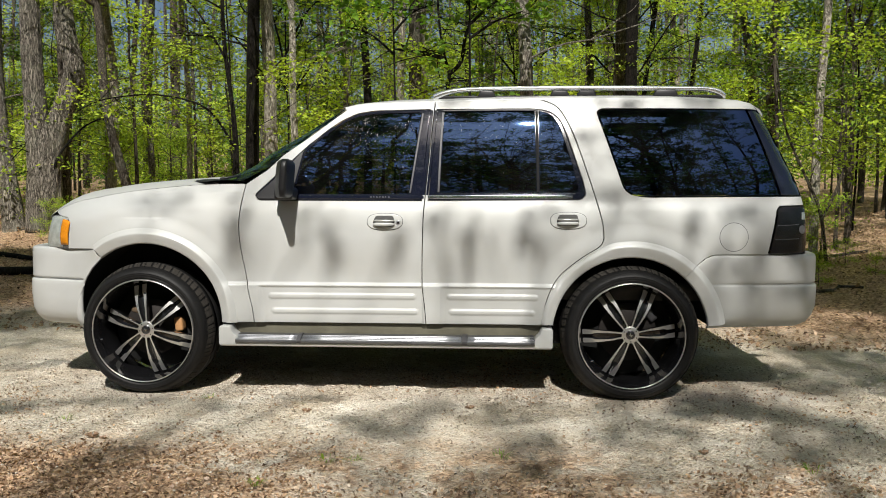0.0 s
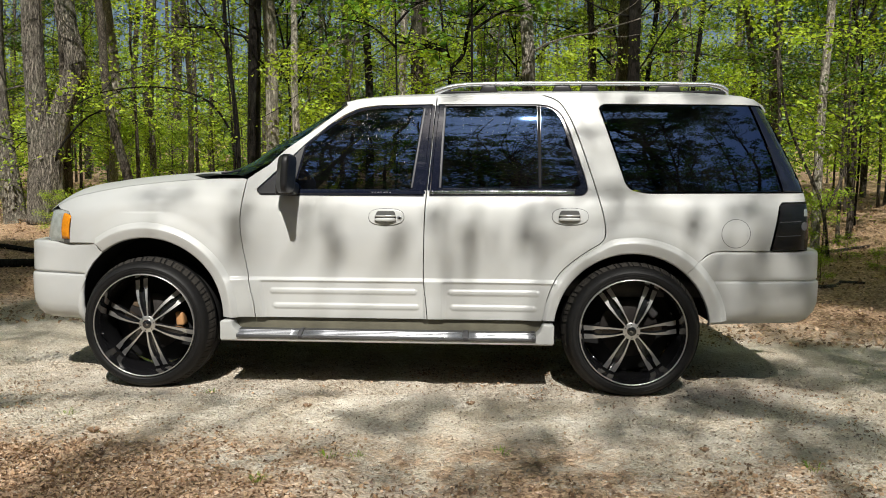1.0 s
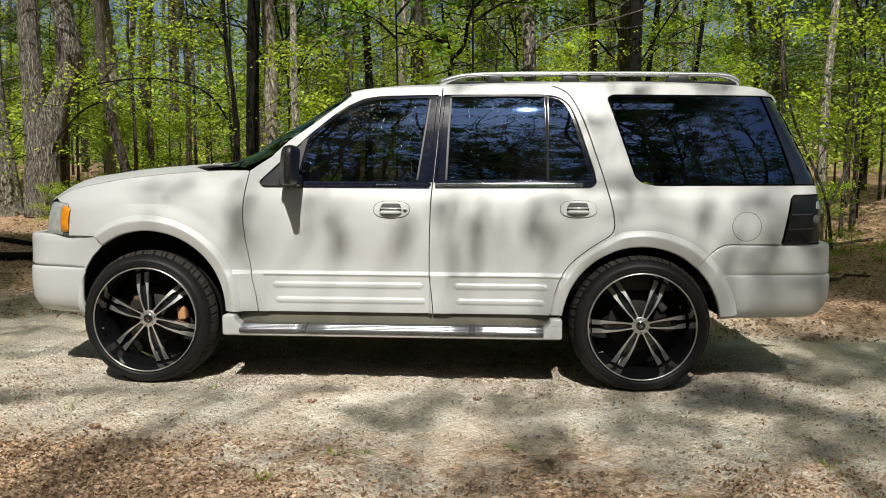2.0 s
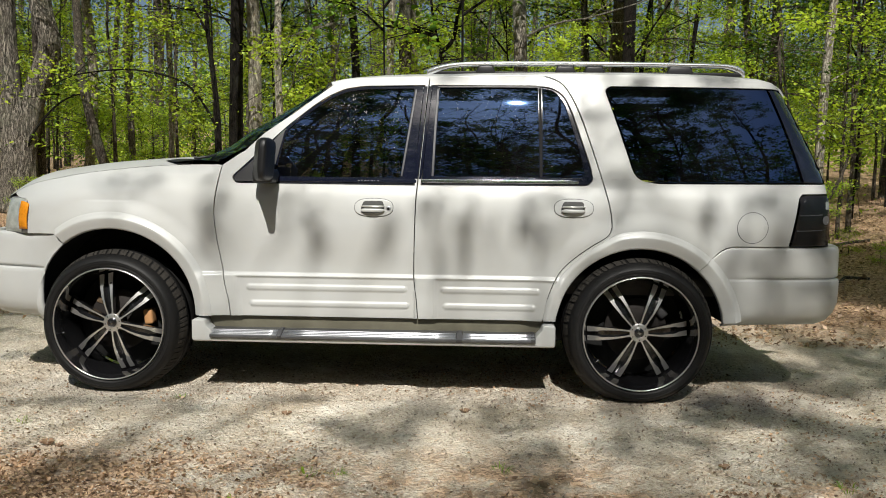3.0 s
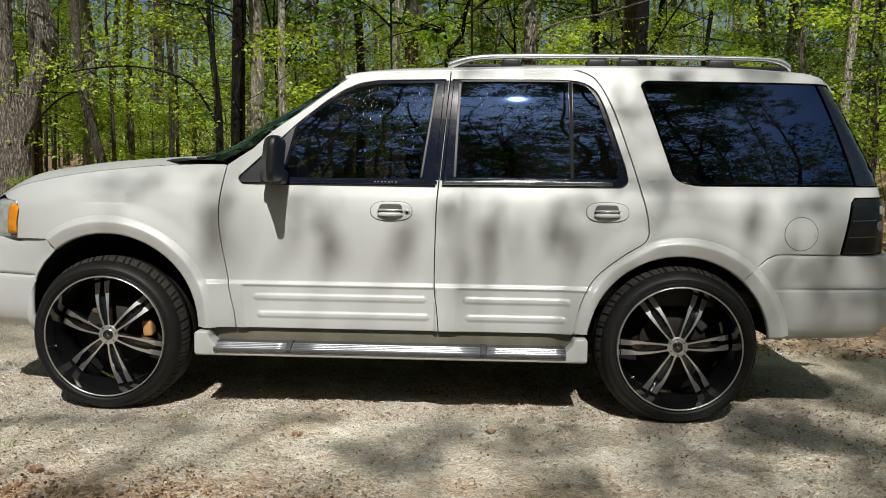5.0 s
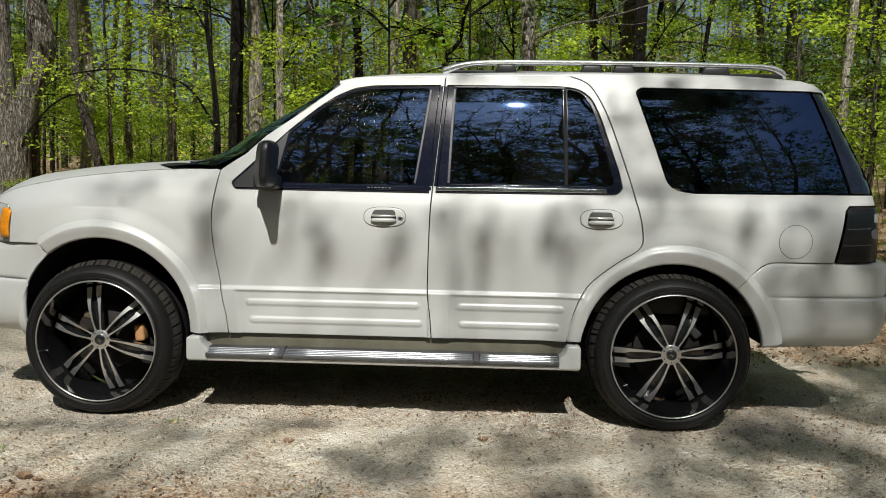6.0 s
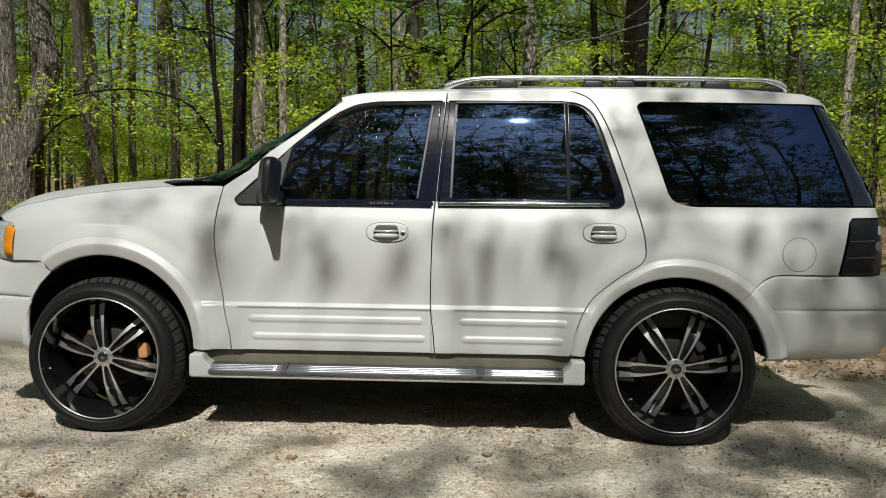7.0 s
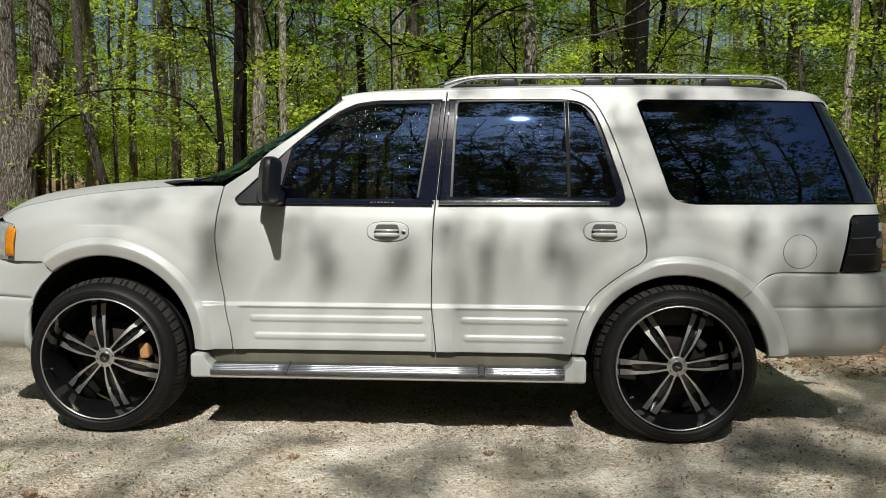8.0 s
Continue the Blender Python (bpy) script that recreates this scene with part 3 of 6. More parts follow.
strip([(0.93, 1.236), (1.3, 1.237), (1.752, 1.236)], 0.020, "belt_moulding", GLOSS_BLACK, front_door, -0.002, "black belt moulding")
strip([(1.775, 1.237), (2.2, 1.240), (2.665, 1.241)], 0.020, "belt_moulding", CHROME, rear_door, -0.003, "bright belt moulding worn at its end")
strip([(1.735, 1.765), (1.722, 1.66), (1.666, 1.262)], 0.012, "glass_channel", GREY_FRAME, front_door, -0.001)
strip([(1.862, 1.770), (1.852, 1.55), (1.842, 1.266)], 0.014, "glass_channel", GREY_FRAME, rear_door, -0.001)
strip([(2.448, 1.776), (2.452, 1.52), (2.455, 1.266)], 0.016, "glass_channel", DARK, rear_door, 0.002)
strip([(1.86, 1.782), (2.2, 1.785), (2.45, 1.784)], 0.010, "glass_channel", GREY_FRAME, rear_door, 0.0)


panel("pillar_trim", [(1.7815, 1.784), (1.8008, 1.784), (1.7795, 1.50), (1.7575, 1.250), (1.7365, 1.250), (1.760, 1.50)], GLOSS_BLACK, front_door, inset=-0.0025, depth=0.006, lip=0.001, gap=0, far=False, label="gloss black pillar trim")
panel("pillar_trim", [(1.8255, 1.784), (1.8085, 1.784), (1.7875, 1.50), (1.7655, 1.250), (1.7795, 1.250), (1.803, 1.50)], GLOSS_BLACK, rear_door, inset=-0.0025, depth=0.006, lip=0.001, gap=0, far=False, label="gloss black pillar trim")


def spots(name, pane, n, seed, parent, low, drip=0):
    """Dried water spots, thickest towards the top of the pane."""
    rng = np.random.default_rng(seed)
    xs, zs_ = [q[0] for q in pane], [q[1] for q in pane]
    bm = bmesh.new()
    done = 0

    def inside(x, z):
        hit = False
        for (x0, z0), (x1, z1) in zip(pane, pane[1:] + pane[:1]):
            if (z0 > z) != (z1 > z) and x < (x1 - x0) * (z - z0) / (z1 - z0) + x0:
                hit = not hit
        return hit

    while done < n:
        x = min(xs) + (max(xs) - min(xs)) * rng.random()
        z = min(zs_) + (max(zs_) - min(zs_)) * rng.random() ** low
        if not inside(x, z) or not inside(x + 0.012, z + 0.012) or not inside(x - 0.012, z + 0.012):
            continue
        if noise.noise(Vector((x * 9, z * 9, seed))) < -0.12 + 0.25 * rng.normal():
            continue
        r = 0.0003 + 0.0011 * rng.random() ** 3.0
        tall = 1.0 + (9.0 * rng.random() ** 2 if done < drip else 0.4 * rng.random())
        ring_v = []
        for k in range(6):
            a = k * math.pi / 3
            px, pz = x + r * math.cos(a), z + r * tall * math.sin(a)
            ring_v.append(bm.verts.new((px, side_y(px, pz) + 0.0132, pz)))
        tip = bm.verts.new((x, side_y(x, z) + 0.0118, z))
        for k in range(6):
            bm.faces.new((ring_v[k], ring_v[(k + 1) % 6], tip))
        done += 1
    tagged(part(name, bm, SPOT, parent, "pale dried water spots"), kind="stuff")


WORN = plain("worn_pale_lettering", (0.22, 0.22, 0.22), 0.5, 0, 0.4, 200, 0.05)
SPOT = plain("dried_water", (0.55, 0.56, 0.58), 0.3, 0, 0.1, 50, 0.05)
spots("water_spots", PANE_F, 640, 5, front_door, 0.22, 120)
spots("water_spots", PANE_R, 400, 6, rear_door, 0.34, 30)
spots("water_spots", PANE_V, 50, 8, rear_door, 0.5)

# worn lettering on the front belt moulding, too small to read
for k, wd in enumerate((0.011, 0.008, 0.012, 0.010, 0.013, 0.007, 0.011)):
    x0 = 1.418 + 0.0185 * k
    z0 = 1.2338 + 0.0008 * (k % 2)
    part("worn_mark", box(x0, x0 + wd, side_y(1.48, 1.237) - 0.0055, side_y(1.48, 1.237) + 0.001, z0, z0 + 0.0055, 0.0008), WORN, front_door)

# quarter panel with its big side glass
arch_r = arc(ARCH_R, 0.452, 0.755, False)
QUARTER_CUT = fillet([(4.10, 1.246), (3.10, 1.238), (2.985, 1.262), (2.822, 1.770), (2.850, 1.790), (3.845, 1.786)], [0, 0.04, 0.07, 0.02, 0.03, 0])
quarter = C_GAP[::-1][:1] + arch_r + [(3.434, 0.845), (3.462, 0.868), (3.492, 0.883), (3.535, 0.8915), (3.843, 0.892), (3.898, 1.162), (3.918, 1.186), (4.094, 1.190)]
quarter += QUARTER_CUT + [(x, roof_z(x) - 0.020) for x in np.linspace(3.80, 2.50, 16)] + C_GAP
quarter_ob = panel("quarter_panel", quarter, PAINT, suv, label="pearl white rear quarter panel with a flared arch", xs=0.0115, zs=0.0115)
arch_flare(ARCH_R, 0.540, 173.5, 48.0, quarter_ob, 110.0)
pane_q = fillet([(3.920, 1.252), (3.10, 1.244), (2.990, 1.266), (2.830, 1.768), (2.855, 1.784), (3.745, 1.781), (3.828, 1.545)], [0, 0.04, 0.07, 0.02, 0.03, 0, 0])
panel("quarter_glass", pane_q, GLASS_R, suv, inset=0.004, depth=0.004, lip=0.001, label="large dark tinted quarter glass")
pillar_d = [(3.757, 1.781), (3.838, 1.545), (3.932, 1.252), (4.093, 1.249)] + [(rear_x(z) - 0.002, z) for z in (1.33, 1.45, 1.55, 1.64, 1.72, 1.782)]
panel("rear_pillar_trim", pillar_d, GLOSS_BLACK, suv, inset=0.006, depth=0.01, label="gloss black rear pillar glass")

# fuel flap
flap = [(3.631 + 0.086 * math.cos(a), 1.0 + 0.086 * math.sin(a)) for a in np.linspace(0, 2 * math.pi, 40, endpoint=False)]
panel("fuel_flap", flap, PAINT, suv, inset=-0.0025, depth=0.006, gap=0, far=False, xs=0.03, zs=0.03)
ring = [(3.631 + 0.0885 * math.cos(a), 1.0 + 0.0885 * math.sin(a)) for a in np.linspace(0, 2 * math.pi, 40, endpoint=False)]
panel("fuel_flap_gap", ring, GREY_LENS, suv, inset=-0.0008, depth=0.004, gap=0, lip=0.001, far=False, xs=0.03, zs=0.03)

panel("finger_notch", [(3.704 + 0.010 * math.cos(a), 1.0 + 0.017 * math.sin(a)) for a in np.linspace(0, 2 * math.pi, 16, endpoint=False)], PAINT, suv, inset=-0.0050, depth=0.004, lip=0.003, gap=0, far=False, xs=0.1, zs=0.1)

# tail lamp
TAIL = fillet([(3.846, 0.897), (3.902, 1.186), (4.092, 1.186), (4.108, 0.935), (4.085, 0.899)], [0.006, 0.045, 0.03, 0.04, 0.02], 6)
tail = panel("tail_lamp", TAIL, SMOKED, suv, inset=-0.006, depth=0.05, lip=0.006, label="smoked black tail lamp")
disc = [(4.055 + 0.026 * math.cos(a), 1.045 + 0.026 * math.sin(a)) for a in np.linspace(0, 2 * math.pi, 20, endpoint=False)]
panel("lens_face", fillet([(3.876, 0.918), (3.924, 1.165), (4.084, 1.168), (4.094, 0.94), (4.075, 0.918)], [0.02, 0.03, 0.02, 0.03, 0.02], 6), LENS_DARK, tail, inset=-0.0085, depth=0.003, lip=0.002, gap=0, far=False, label="dark inner lens")
panel("round_reflector", disc, GREY_LENS, tail, inset=-0.011, depth=0.004, lip=0.002, gap=0, far=False)
panel("reverse_lens", fillet([(4.050, 1.105), (4.056, 1.150), (4.085, 1.150), (4.085, 1.105)], 0.006), LENS, tail, inset=-0.011, depth=0.004, lip=0.002, gap=0, far=False)
for z in (0.985, 1.07):
    strip([(3.88 + 0.2 * (z - 0.985), z), (3.95, z + 0.002), (4.03, z + 0.006)], 0.0030, "lens_rib", GREY_FRAME, tail, -0.0095)


# bumpers, lofted round the corner
def bumper(name, plan, x_end, profile, label):
    rows = []
    for z, inset in profile:
        base = [(x_end(z), side_y(x_end(z), z) + 0.005 - 0.004 * (z < 0.76))] + [q for q in plan]
        half = smooth_line(base, 8)
        pts = []
        for i, q in enumerate(half):
            a, b = half[max(i - 1, 0)], half[min(i + 1, len(half) - 1)]
            d = Vector((b[0] - a[0], b[1] - a[1])).normalized()
            n = Vector((d.y, -d.x))
            if n.dot(Vector((1.6 - q[0], 1.0 - q[1]))) < 0:
                n.negate()
            k = step(0, 0.25, i / (len(half) - 1))
            if z > 0.86:
                k = max(k, 0.5)
            lift = 0.5 + 0.5 * k if z < 0.5 else k
            pts.append((q[0] + n.x * inset * k * (i > 0), q[1] + n.y * inset * lift, z))
        rows.append(pts + [(p[0], W - p[1], p[2]) for p in pts[::-1][1:]])
    bm = grid(rows)
    bm.normal_update()
    if sum(f.normal.dot(f.calc_center_median() - Vector((1.6, 1.0, 0.65))) for f in bm.faces) < 0:
        bmesh.ops.reverse_faces(bm, faces=bm.faces[:])
    ob = part(name, bm, PAINT, suv, label)
    m = ob.modifiers.new("thick", "SOLIDIFY")
    m.thickness, m.offset = 0.012, -1
    return ob


def end_f(z):
    if z > 0.850:
        return -0.295 - (z - 0.850) * 1.1
    return -math.sqrt(max(0.0, ARCH_F[2] ** 2 - (z - ARCH_F[1]) ** 2)) - 0.002


def end_r(z):
    if z > 0.755:
        return 3.339 + (z - 0.755) * 1.07 + 22.0 * max(0.0, z - 0.85) ** 2
    return 3.02 + math.sqrt(max(0.0, ARCH_R[2] ** 2 - (z - ARCH_R[1]) ** 2)) + 0.002


PROFILE_F = [(0.910, 0.075), (0.908, 0.022), (0.903, 0.008), (0.892, 0.002), (0.850, 0.001), (0.78, 0.001), (0.722, 0.0), (0.712, 0.0), (0.709, 0.003), (0.704, 0.014), (0.697, 0.014), (0.691, -0.004), (0.686, -0.006), (0.665, -0.008), (0.58, -0.008), (0.50, 0.0), (0.45, 0.020), (0.41, 0.055), (0.392, 0.10), (0.386, 0.16)]
front_bumper = bumper("front_bumper", [(-0.46, 0.118), (-0.60, 0.176), (-0.79, 0.238), (-0.893, 0.325), (-0.945, 0.52), (-0.975, 0.78), (-0.982, 1.0)], end_f, PROFILE_F, "pearl white front bumper with a chin below")
PROFILE_R = [(0.884, 0.10), (0.893, 0.040), (0.893, 0.018), (0.886, 0.006), (0.868, 0.001), (0.835, 0.0), (0.805, 0.0), (0.78, 0.0), (0.756, 0.0), (0.74, 0.0), (0.722, 0.0), (0.718, 0.003), (0.713, 0.012), (0.707, 0.012), (0.701, -0.003), (0.695, -0.006), (0.66, -0.007), (0.57, -0.004), (0.51, 0.016), (0.465, 0.050), (0.438, 0.10), (0.430, 0.16)]
rear_bumper = bumper("rear_bumper", [(3.62, 0.045), (3.90, 0.075), (4.08, 0.115), (4.168, 0.185), (4.213, 0.33), (4.232, 0.6), (4.238, 1.0)], end_r, PROFILE_R, "pearl white rear bumper with a step line")

arch_flare(ARCH_R, 0.540, 47.7, 7.0, rear_bumper)

# bonnet, windscreen, roof, tail
rows = []
for x in np.linspace(-0.735, 0.44, 22):
    zs, zh = seam_z(x), hood_z(x) + 0.02
    y0 = side_y(x, zs)
    row = []
    for v in np.linspace(0, 1, 45):
        v = 0.5 - 0.5 * math.copysign(abs(math.cos(math.pi * v)) ** 0.6, math.cos(math.pi * v))
        w = min(v, 1 - v) * 2
        bow = 0.10 * w * step(-0.2, -0.735, x) if x < -0.2 else 0.0
        row.append((x - bow - 0.16 * w * step(0.20, 0.44, x), y0 + (W - 2 * y0) * v, zs + 0.002 + (zh - zs) * (1 - (1 - w) ** 4.5)))
    rows.append(row)
lip_row = [(p[0] + 0.01, p[1], p[2] - 0.06) for p in rows[0]]
part("bonnet", grid([lip_row] + rows), PAINT, suv, "pearl white bonnet with rounded edges")


def windscreen_edge(t):
    e = [(0.585, 1.330), (0.762, 1.412), (0.863, 1.510), (1.033, 1.632), (1.20, 1.765), (1.255, 1.800)]
    return through_points([(k / 5, p[0]) for k, p in enumerate(e)])(t), through_points([(k / 5, p[1]) for k, p in enumerate(e)])(t)


rows = []
for t in np.linspace(0, 1, 16):
    x, z = windscreen_edge(t)
    y0 = side_y(x, z) + 0.006
    rows.append([(x - 0.285 * (1 - abs(2 * v - 1) ** 3) * (1 - 0.56 * t), y0 + (W - 2 * y0) * v, z + 0.004 + (0.02 - 0.064 * t * t) * (1 - abs(2 * v - 1) ** 3)) for v in np.linspace(0, 1, 21)])
part("windscreen", grid(rows), GLASS_W, suv, "raked greenish windscreen")
head = [(p[0], p[1], p[2] + 0.003) for p in rows[-1]]
rows = [[(p[0] - 0.052, p[1], p[2] - 0.036) for i, p in enumerate(head)], [(p[0] + 0.004, p[1], p[2] + 0.006) for p in head]]
part("windscreen_shade_band", grid(rows), GLOSS_BLACK, suv, "dark band along the windscreen top")
cowl = [[(0.36 + 0.27 * u - 0.24 * (1 - (2 * v - 1) ** 4), 0.118 + (W - 0.236) * v, 1.318 + 0.024 * math.sin(math.pi * (0.15 + 0.7 * u)) + 0.012 * (1 - (2 * v - 1) ** 6)) for v in np.linspace(0, 1, 33)] for u in np.linspace(0, 1, 9)]
part("cowl_grille", grid(cowl), BLACK_TRIM, suv, "black plastic cowl")
for k in range(2):
    y0 = 0.24 + 0.75 * k
    bm = tube(smooth_line([(0.42, y0, 1.352), (0.52, y0 + 0.05, 1.372), (0.60, y0 + 0.35, 1.425), (0.63, y0 + 0.6, 1.44)], 5), 0.008, 6)
    part("wiper", bm, BLACK_TRIM, suv, "black wiper arm")

rows = []
for x in np.linspace(1.24, 3.875, 34):
    zt = roof_z(x) - 0.021
    y0 = side_y(x, zt) + 0.001
    top = roof_z(x) + 0.035 * step(3.9, 3.5, x) * step(1.15, 1.75, x) + 0.002
    row = []
    for v in np.linspace(0, 1, 33):
        v = 0.5 - 0.5 * math.copysign(abs(math.cos(math.pi * v)) ** 0.55, math.cos(math.pi * v))
        w = min(v, 1 - v) * 2
        row.append((x - 0.125 * (1 - abs(2 * v - 1) ** 3) * step(1.75, 1.24, x), y0 + (W - 2 * y0) * v, zt + 0.020 * math.sqrt(1 - (1 - min(1.0, (W - 2 * y0) * 0.5 * w / 0.13)) ** 2) + (top - zt - 0.020) * (1 - (1 - w) ** 2) - 0.046 * (1 - abs(2 * v - 1) ** 3) * step(1.55, 1.24, x)))
    row[0] = (row[0][0], row[0][1] + 0.003, row[0][2] - 0.014)
    row[-1] = (row[-1][0], row[-1][1] - 0.003, row[-1][2] - 0.014)
    rows.append(row)
tail_edge = []
for v in range(33):
    p = rows[-1][v]
    tail_edge.append((p[0] + 0.02, p[1], p[2] - 0.03))
part("roof", grid(rows + [tail_edge]), PAINT, suv, "pearl white roof panel")

rows = []
for z in (0.80, 0.90, 1.05, 1.19, 1.25, 1.33, 1.45, 1.64, 1.79, 1.835):
    x = rear_x(max(z, 0.9)) - 0.012
    y0 = side_y(x - 0.006, max(z, 0.9)) + 0.012
    rows.append([(x + 0.05 * (1 - (2 * v - 1) ** 4), y0 + (W - 2 * y0) * v, z) for v in np.linspace(0, 1, 13)])
tailgate = part("tailgate", grid(rows[:5]), PAINT, suv, "pearl white tailgate")
part("rear_window", grid(rows[4:]), GLASS_R, suv, "dark rear window")

# headlamp with an amber corner
def corner_patch(name, x0, x1, z0, z1, lean, material, parent, label, out=0.0, both=True):
    plan = smooth_line([(-0.515, side_y(-0.515, 1.0)), (-0.58, side_y(-0.58, 1.0) + 0.002), (-0.66, 0.198), (-0.735, 0.243), (-0.79, 0.34), (-0.82, 0.50), (-0.84, 0.66)], 10)
    keep = [q for q in plan if x0 <= q[0] <= x1]
    rows = []
    for z in np.linspace(z0, z1, 8):
        t = (z - z0) / (z1 - z0)
        bulge = out + 0.012 * math.sin(math.pi * t)
        rows.append([(q[0] + lean * t - bulge * 0.6, q[1] - bulge * 0.5, z - 0.022 * t * step(-0.60, -0.52, q[0])) for q in keep])
    bm = grid(rows)
    bmesh.ops.recalc_face_normals(bm, faces=bm.faces[:])
    ob = part(name, bm, material, parent, label)
    m = ob.modifiers.new("thick", "SOLIDIFY")
    m.thickness = 0.01
    if both:
        twin = new(name, ob.data)
        twin.parent, twin.scale, twin.location = parent, (1, -1, 1), (0, W, 0)
        twin.modifiers.new("thick", "SOLIDIFY").thickness = 0.01
        tagged(twin, label)
    return ob


corner_patch("headlamp", -0.86, -0.602, 0.906, 1.108, 0.045, LENS, suv, "clear headlamp with a reflector behind")
corner_patch("turn_signal", -0.612, -0.548, 0.925, 1.090, 0.018, AMBER, suv, "amber corner turn signal", 0.003)
corner_patch("lamp_rim", -0.86, -0.520, 0.899, 1.114, 0.047, GREY_LENS, suv, "grey lamp housing", -0.008)
bm = box(-0.86, -0.80, 0.62, 1.38, 0.90, 1.12, 0.02)
part("grille", bm, CHROME, suv, "chrome front grille")


# door handles
def handle(cx, cz, parent, keyed):
    def oval(a, b, n=32, ox=0.0):
        return [(cx + ox + a * abs(math.cos(t)) ** 0.75 * math.copysign(1, math.cos(t)), cz + b * abs(math.sin(t)) ** 0.75 * math.copysign(1, math.sin(t))) for t in np.linspace(0, 2 * math.pi, n, endpoint=False)]

    # dark oval under the bezel, drawn as the shade along its lip
    panel("bezel_edge_shade", oval(0.1105, 0.0525, 72), GREY_FRAME, parent, inset=-0.0015, depth=0.003, lip=0.001, gap=0, far=False, label="thin dark oval for the shade round the bezel", xs=0.02, zs=0.02)
    panel("handle_bezel", oval(0.108, 0.050, 72), PAINT, parent, inset=-0.010, depth=0.014, lip=0.006, gap=0, far=False, label="oval pearl handle bezel", xs=0.02, zs=0.02)
    # flat dark plate drawn for the shaded hollow behind the pull
    panel("recess_shade", fillet([(cx - 0.066, cz - 0.030), (cx - 0.072, cz), (cx - 0.056, cz + 0.037), (cx + 0.052, cz + 0.037), (cx + 0.060, cz), (cx + 0.054, cz - 0.030)], 0.014), RECESS_SHADE, parent, inset=-0.0112, depth=0.002, lip=0.001, gap=0, far=False)
    y = side_y(cx, cz)
    for z0, z1, m, nm in ((cz + 0.001, cz + 0.013, PULL, "grip"), (cz - 0.027, cz - 0.005, PAINT, "pull_plate")):
        rows = []
        for q in np.linspace(-1, 1, 15):
            end = math.sqrt(max(0.0, 1 - q * q)) ** 0.35 if abs(q) > 0.85 else 1.0
            h = (z1 - z0) / 2 * (0.35 + 0.65 * end)
            rows.append([(cx - 0.004 + 0.066 * q, y - 0.020 - 0.012 * (1 - q * q) + 0.008 * math.cos(a), (z0 + z1) / 2 + h * math.sin(a)) for a in np.linspace(0, 2 * math.pi, 12, endpoint=False)])
        bm = grid(rows, close_v=True)
        bm.verts.ensure_lookup_table()
        bm.faces.new(bm.verts[:12])
        bm.faces.new(bm.verts[-12:][::-1])
        bmesh.ops.recalc_face_normals(bm, faces=bm.faces[:])
        part(nm, bm, m, parent, "bright pull grip")
    if keyed:
        bm = lathe([(0.0, -0.012), (0.012, -0.0125), (0.015, -0.0115), (0.015, -0.004)], (cx + 0.083, y, cz - 0.006), 24)
        part("lock", bm, BRUSHED, parent, "round key lock")
        bm = lathe([(0.0, -0.0130), (0.0075, -0.0130), (0.0075, -0.010)], (cx + 0.083, y, cz - 0.006), 16)
        part("keyhole", bm, DARK, parent)


handle(1.515, 1.086, front_door, True)
handle(2.637, 1.096, rear_door, False)

# door mirror
mirror = part("door_mirror", bmesh.new(), MIRROR_BLACK, suv, "black plastic door mirror")
sec = []
for k, (y, s) in enumerate([(-0.286, 0.55), (-0.280, 0.80), (-0.262, 0.94), (-0.20, 1.0), (-0.10, 1.0), (-0.05, 0.96), (-0.028, 0.86), (-0.022, 0.6)]):
    row = []
    for a in np.linspace(0, 2 * math.pi, 28, endpoint=False):
        c, q = math.cos(a), math.sin(a)
        px = abs(c) ** 0.36 * math.copysign(1, c) * 0.066 * s * (0.40 + 0.60 * step(-0.285, -0.04, y))
        pz = abs(q) ** 0.40 * math.copysign(1, q) * 0.116 * s
        low = step(-0.02, -0.116, pz)
        px *= (0.90 if px > 0 else 0.90 + 0.14 * low) * (1.0 - 0.08 * low)
        row.append((0.915 + 0.040 * (1 - step(-0.285, -0.04, y)) + px + 0.012 * pz / 0.116 + 0.010 * low, y - 0.012 * low * (1 - abs(c)), 1.349 + pz - 0.006 * k / 7))
    sec.append(row)
bm = grid(sec, close_v=True)
bm.faces.new([v for v in bm.verts[:28]])
bm.faces.new([v for v in bm.verts[-28:]][::-1])
bmesh.ops.recalc_face_normals(bm, faces=bm.faces[:])
bm.to_mesh(mirror.data)
bm.free()
mirror.data.shade_smooth()
bm = box(0.846, 0.962, -0.075, 0.10, 1.216, 1.296, 0.024, 3)
part("mirror_arm", bm, BLACK_TRIM, mirror)
bm = box(0.955, 0.962, -0.18, -0.06, 1.27, 1.43, 0.001)
part("mirror_glass", bm, CHROME, mirror, "mirror glass")
sail = fillet([(0.712, 1.222), (0.700, 1.252), (0.752, 1.296), (0.994, 1.531), (0.930, 1.250), (0.925, 1.222)], [0.035, 0.035, 0.03, 0.01, 0.01, 0.0])
panel("mirror_sail", sail, BLACK_TRIM, front_door, inset=-0.002, depth=0.012, far=False, label="matt black sail panel")
twin = new("door_mirror", mirror.data)
twin.parent, twin.scale, twin.location = suv, (1, -1, 1), (0, W, 0)
tagged(twin, "black plastic door mirror")

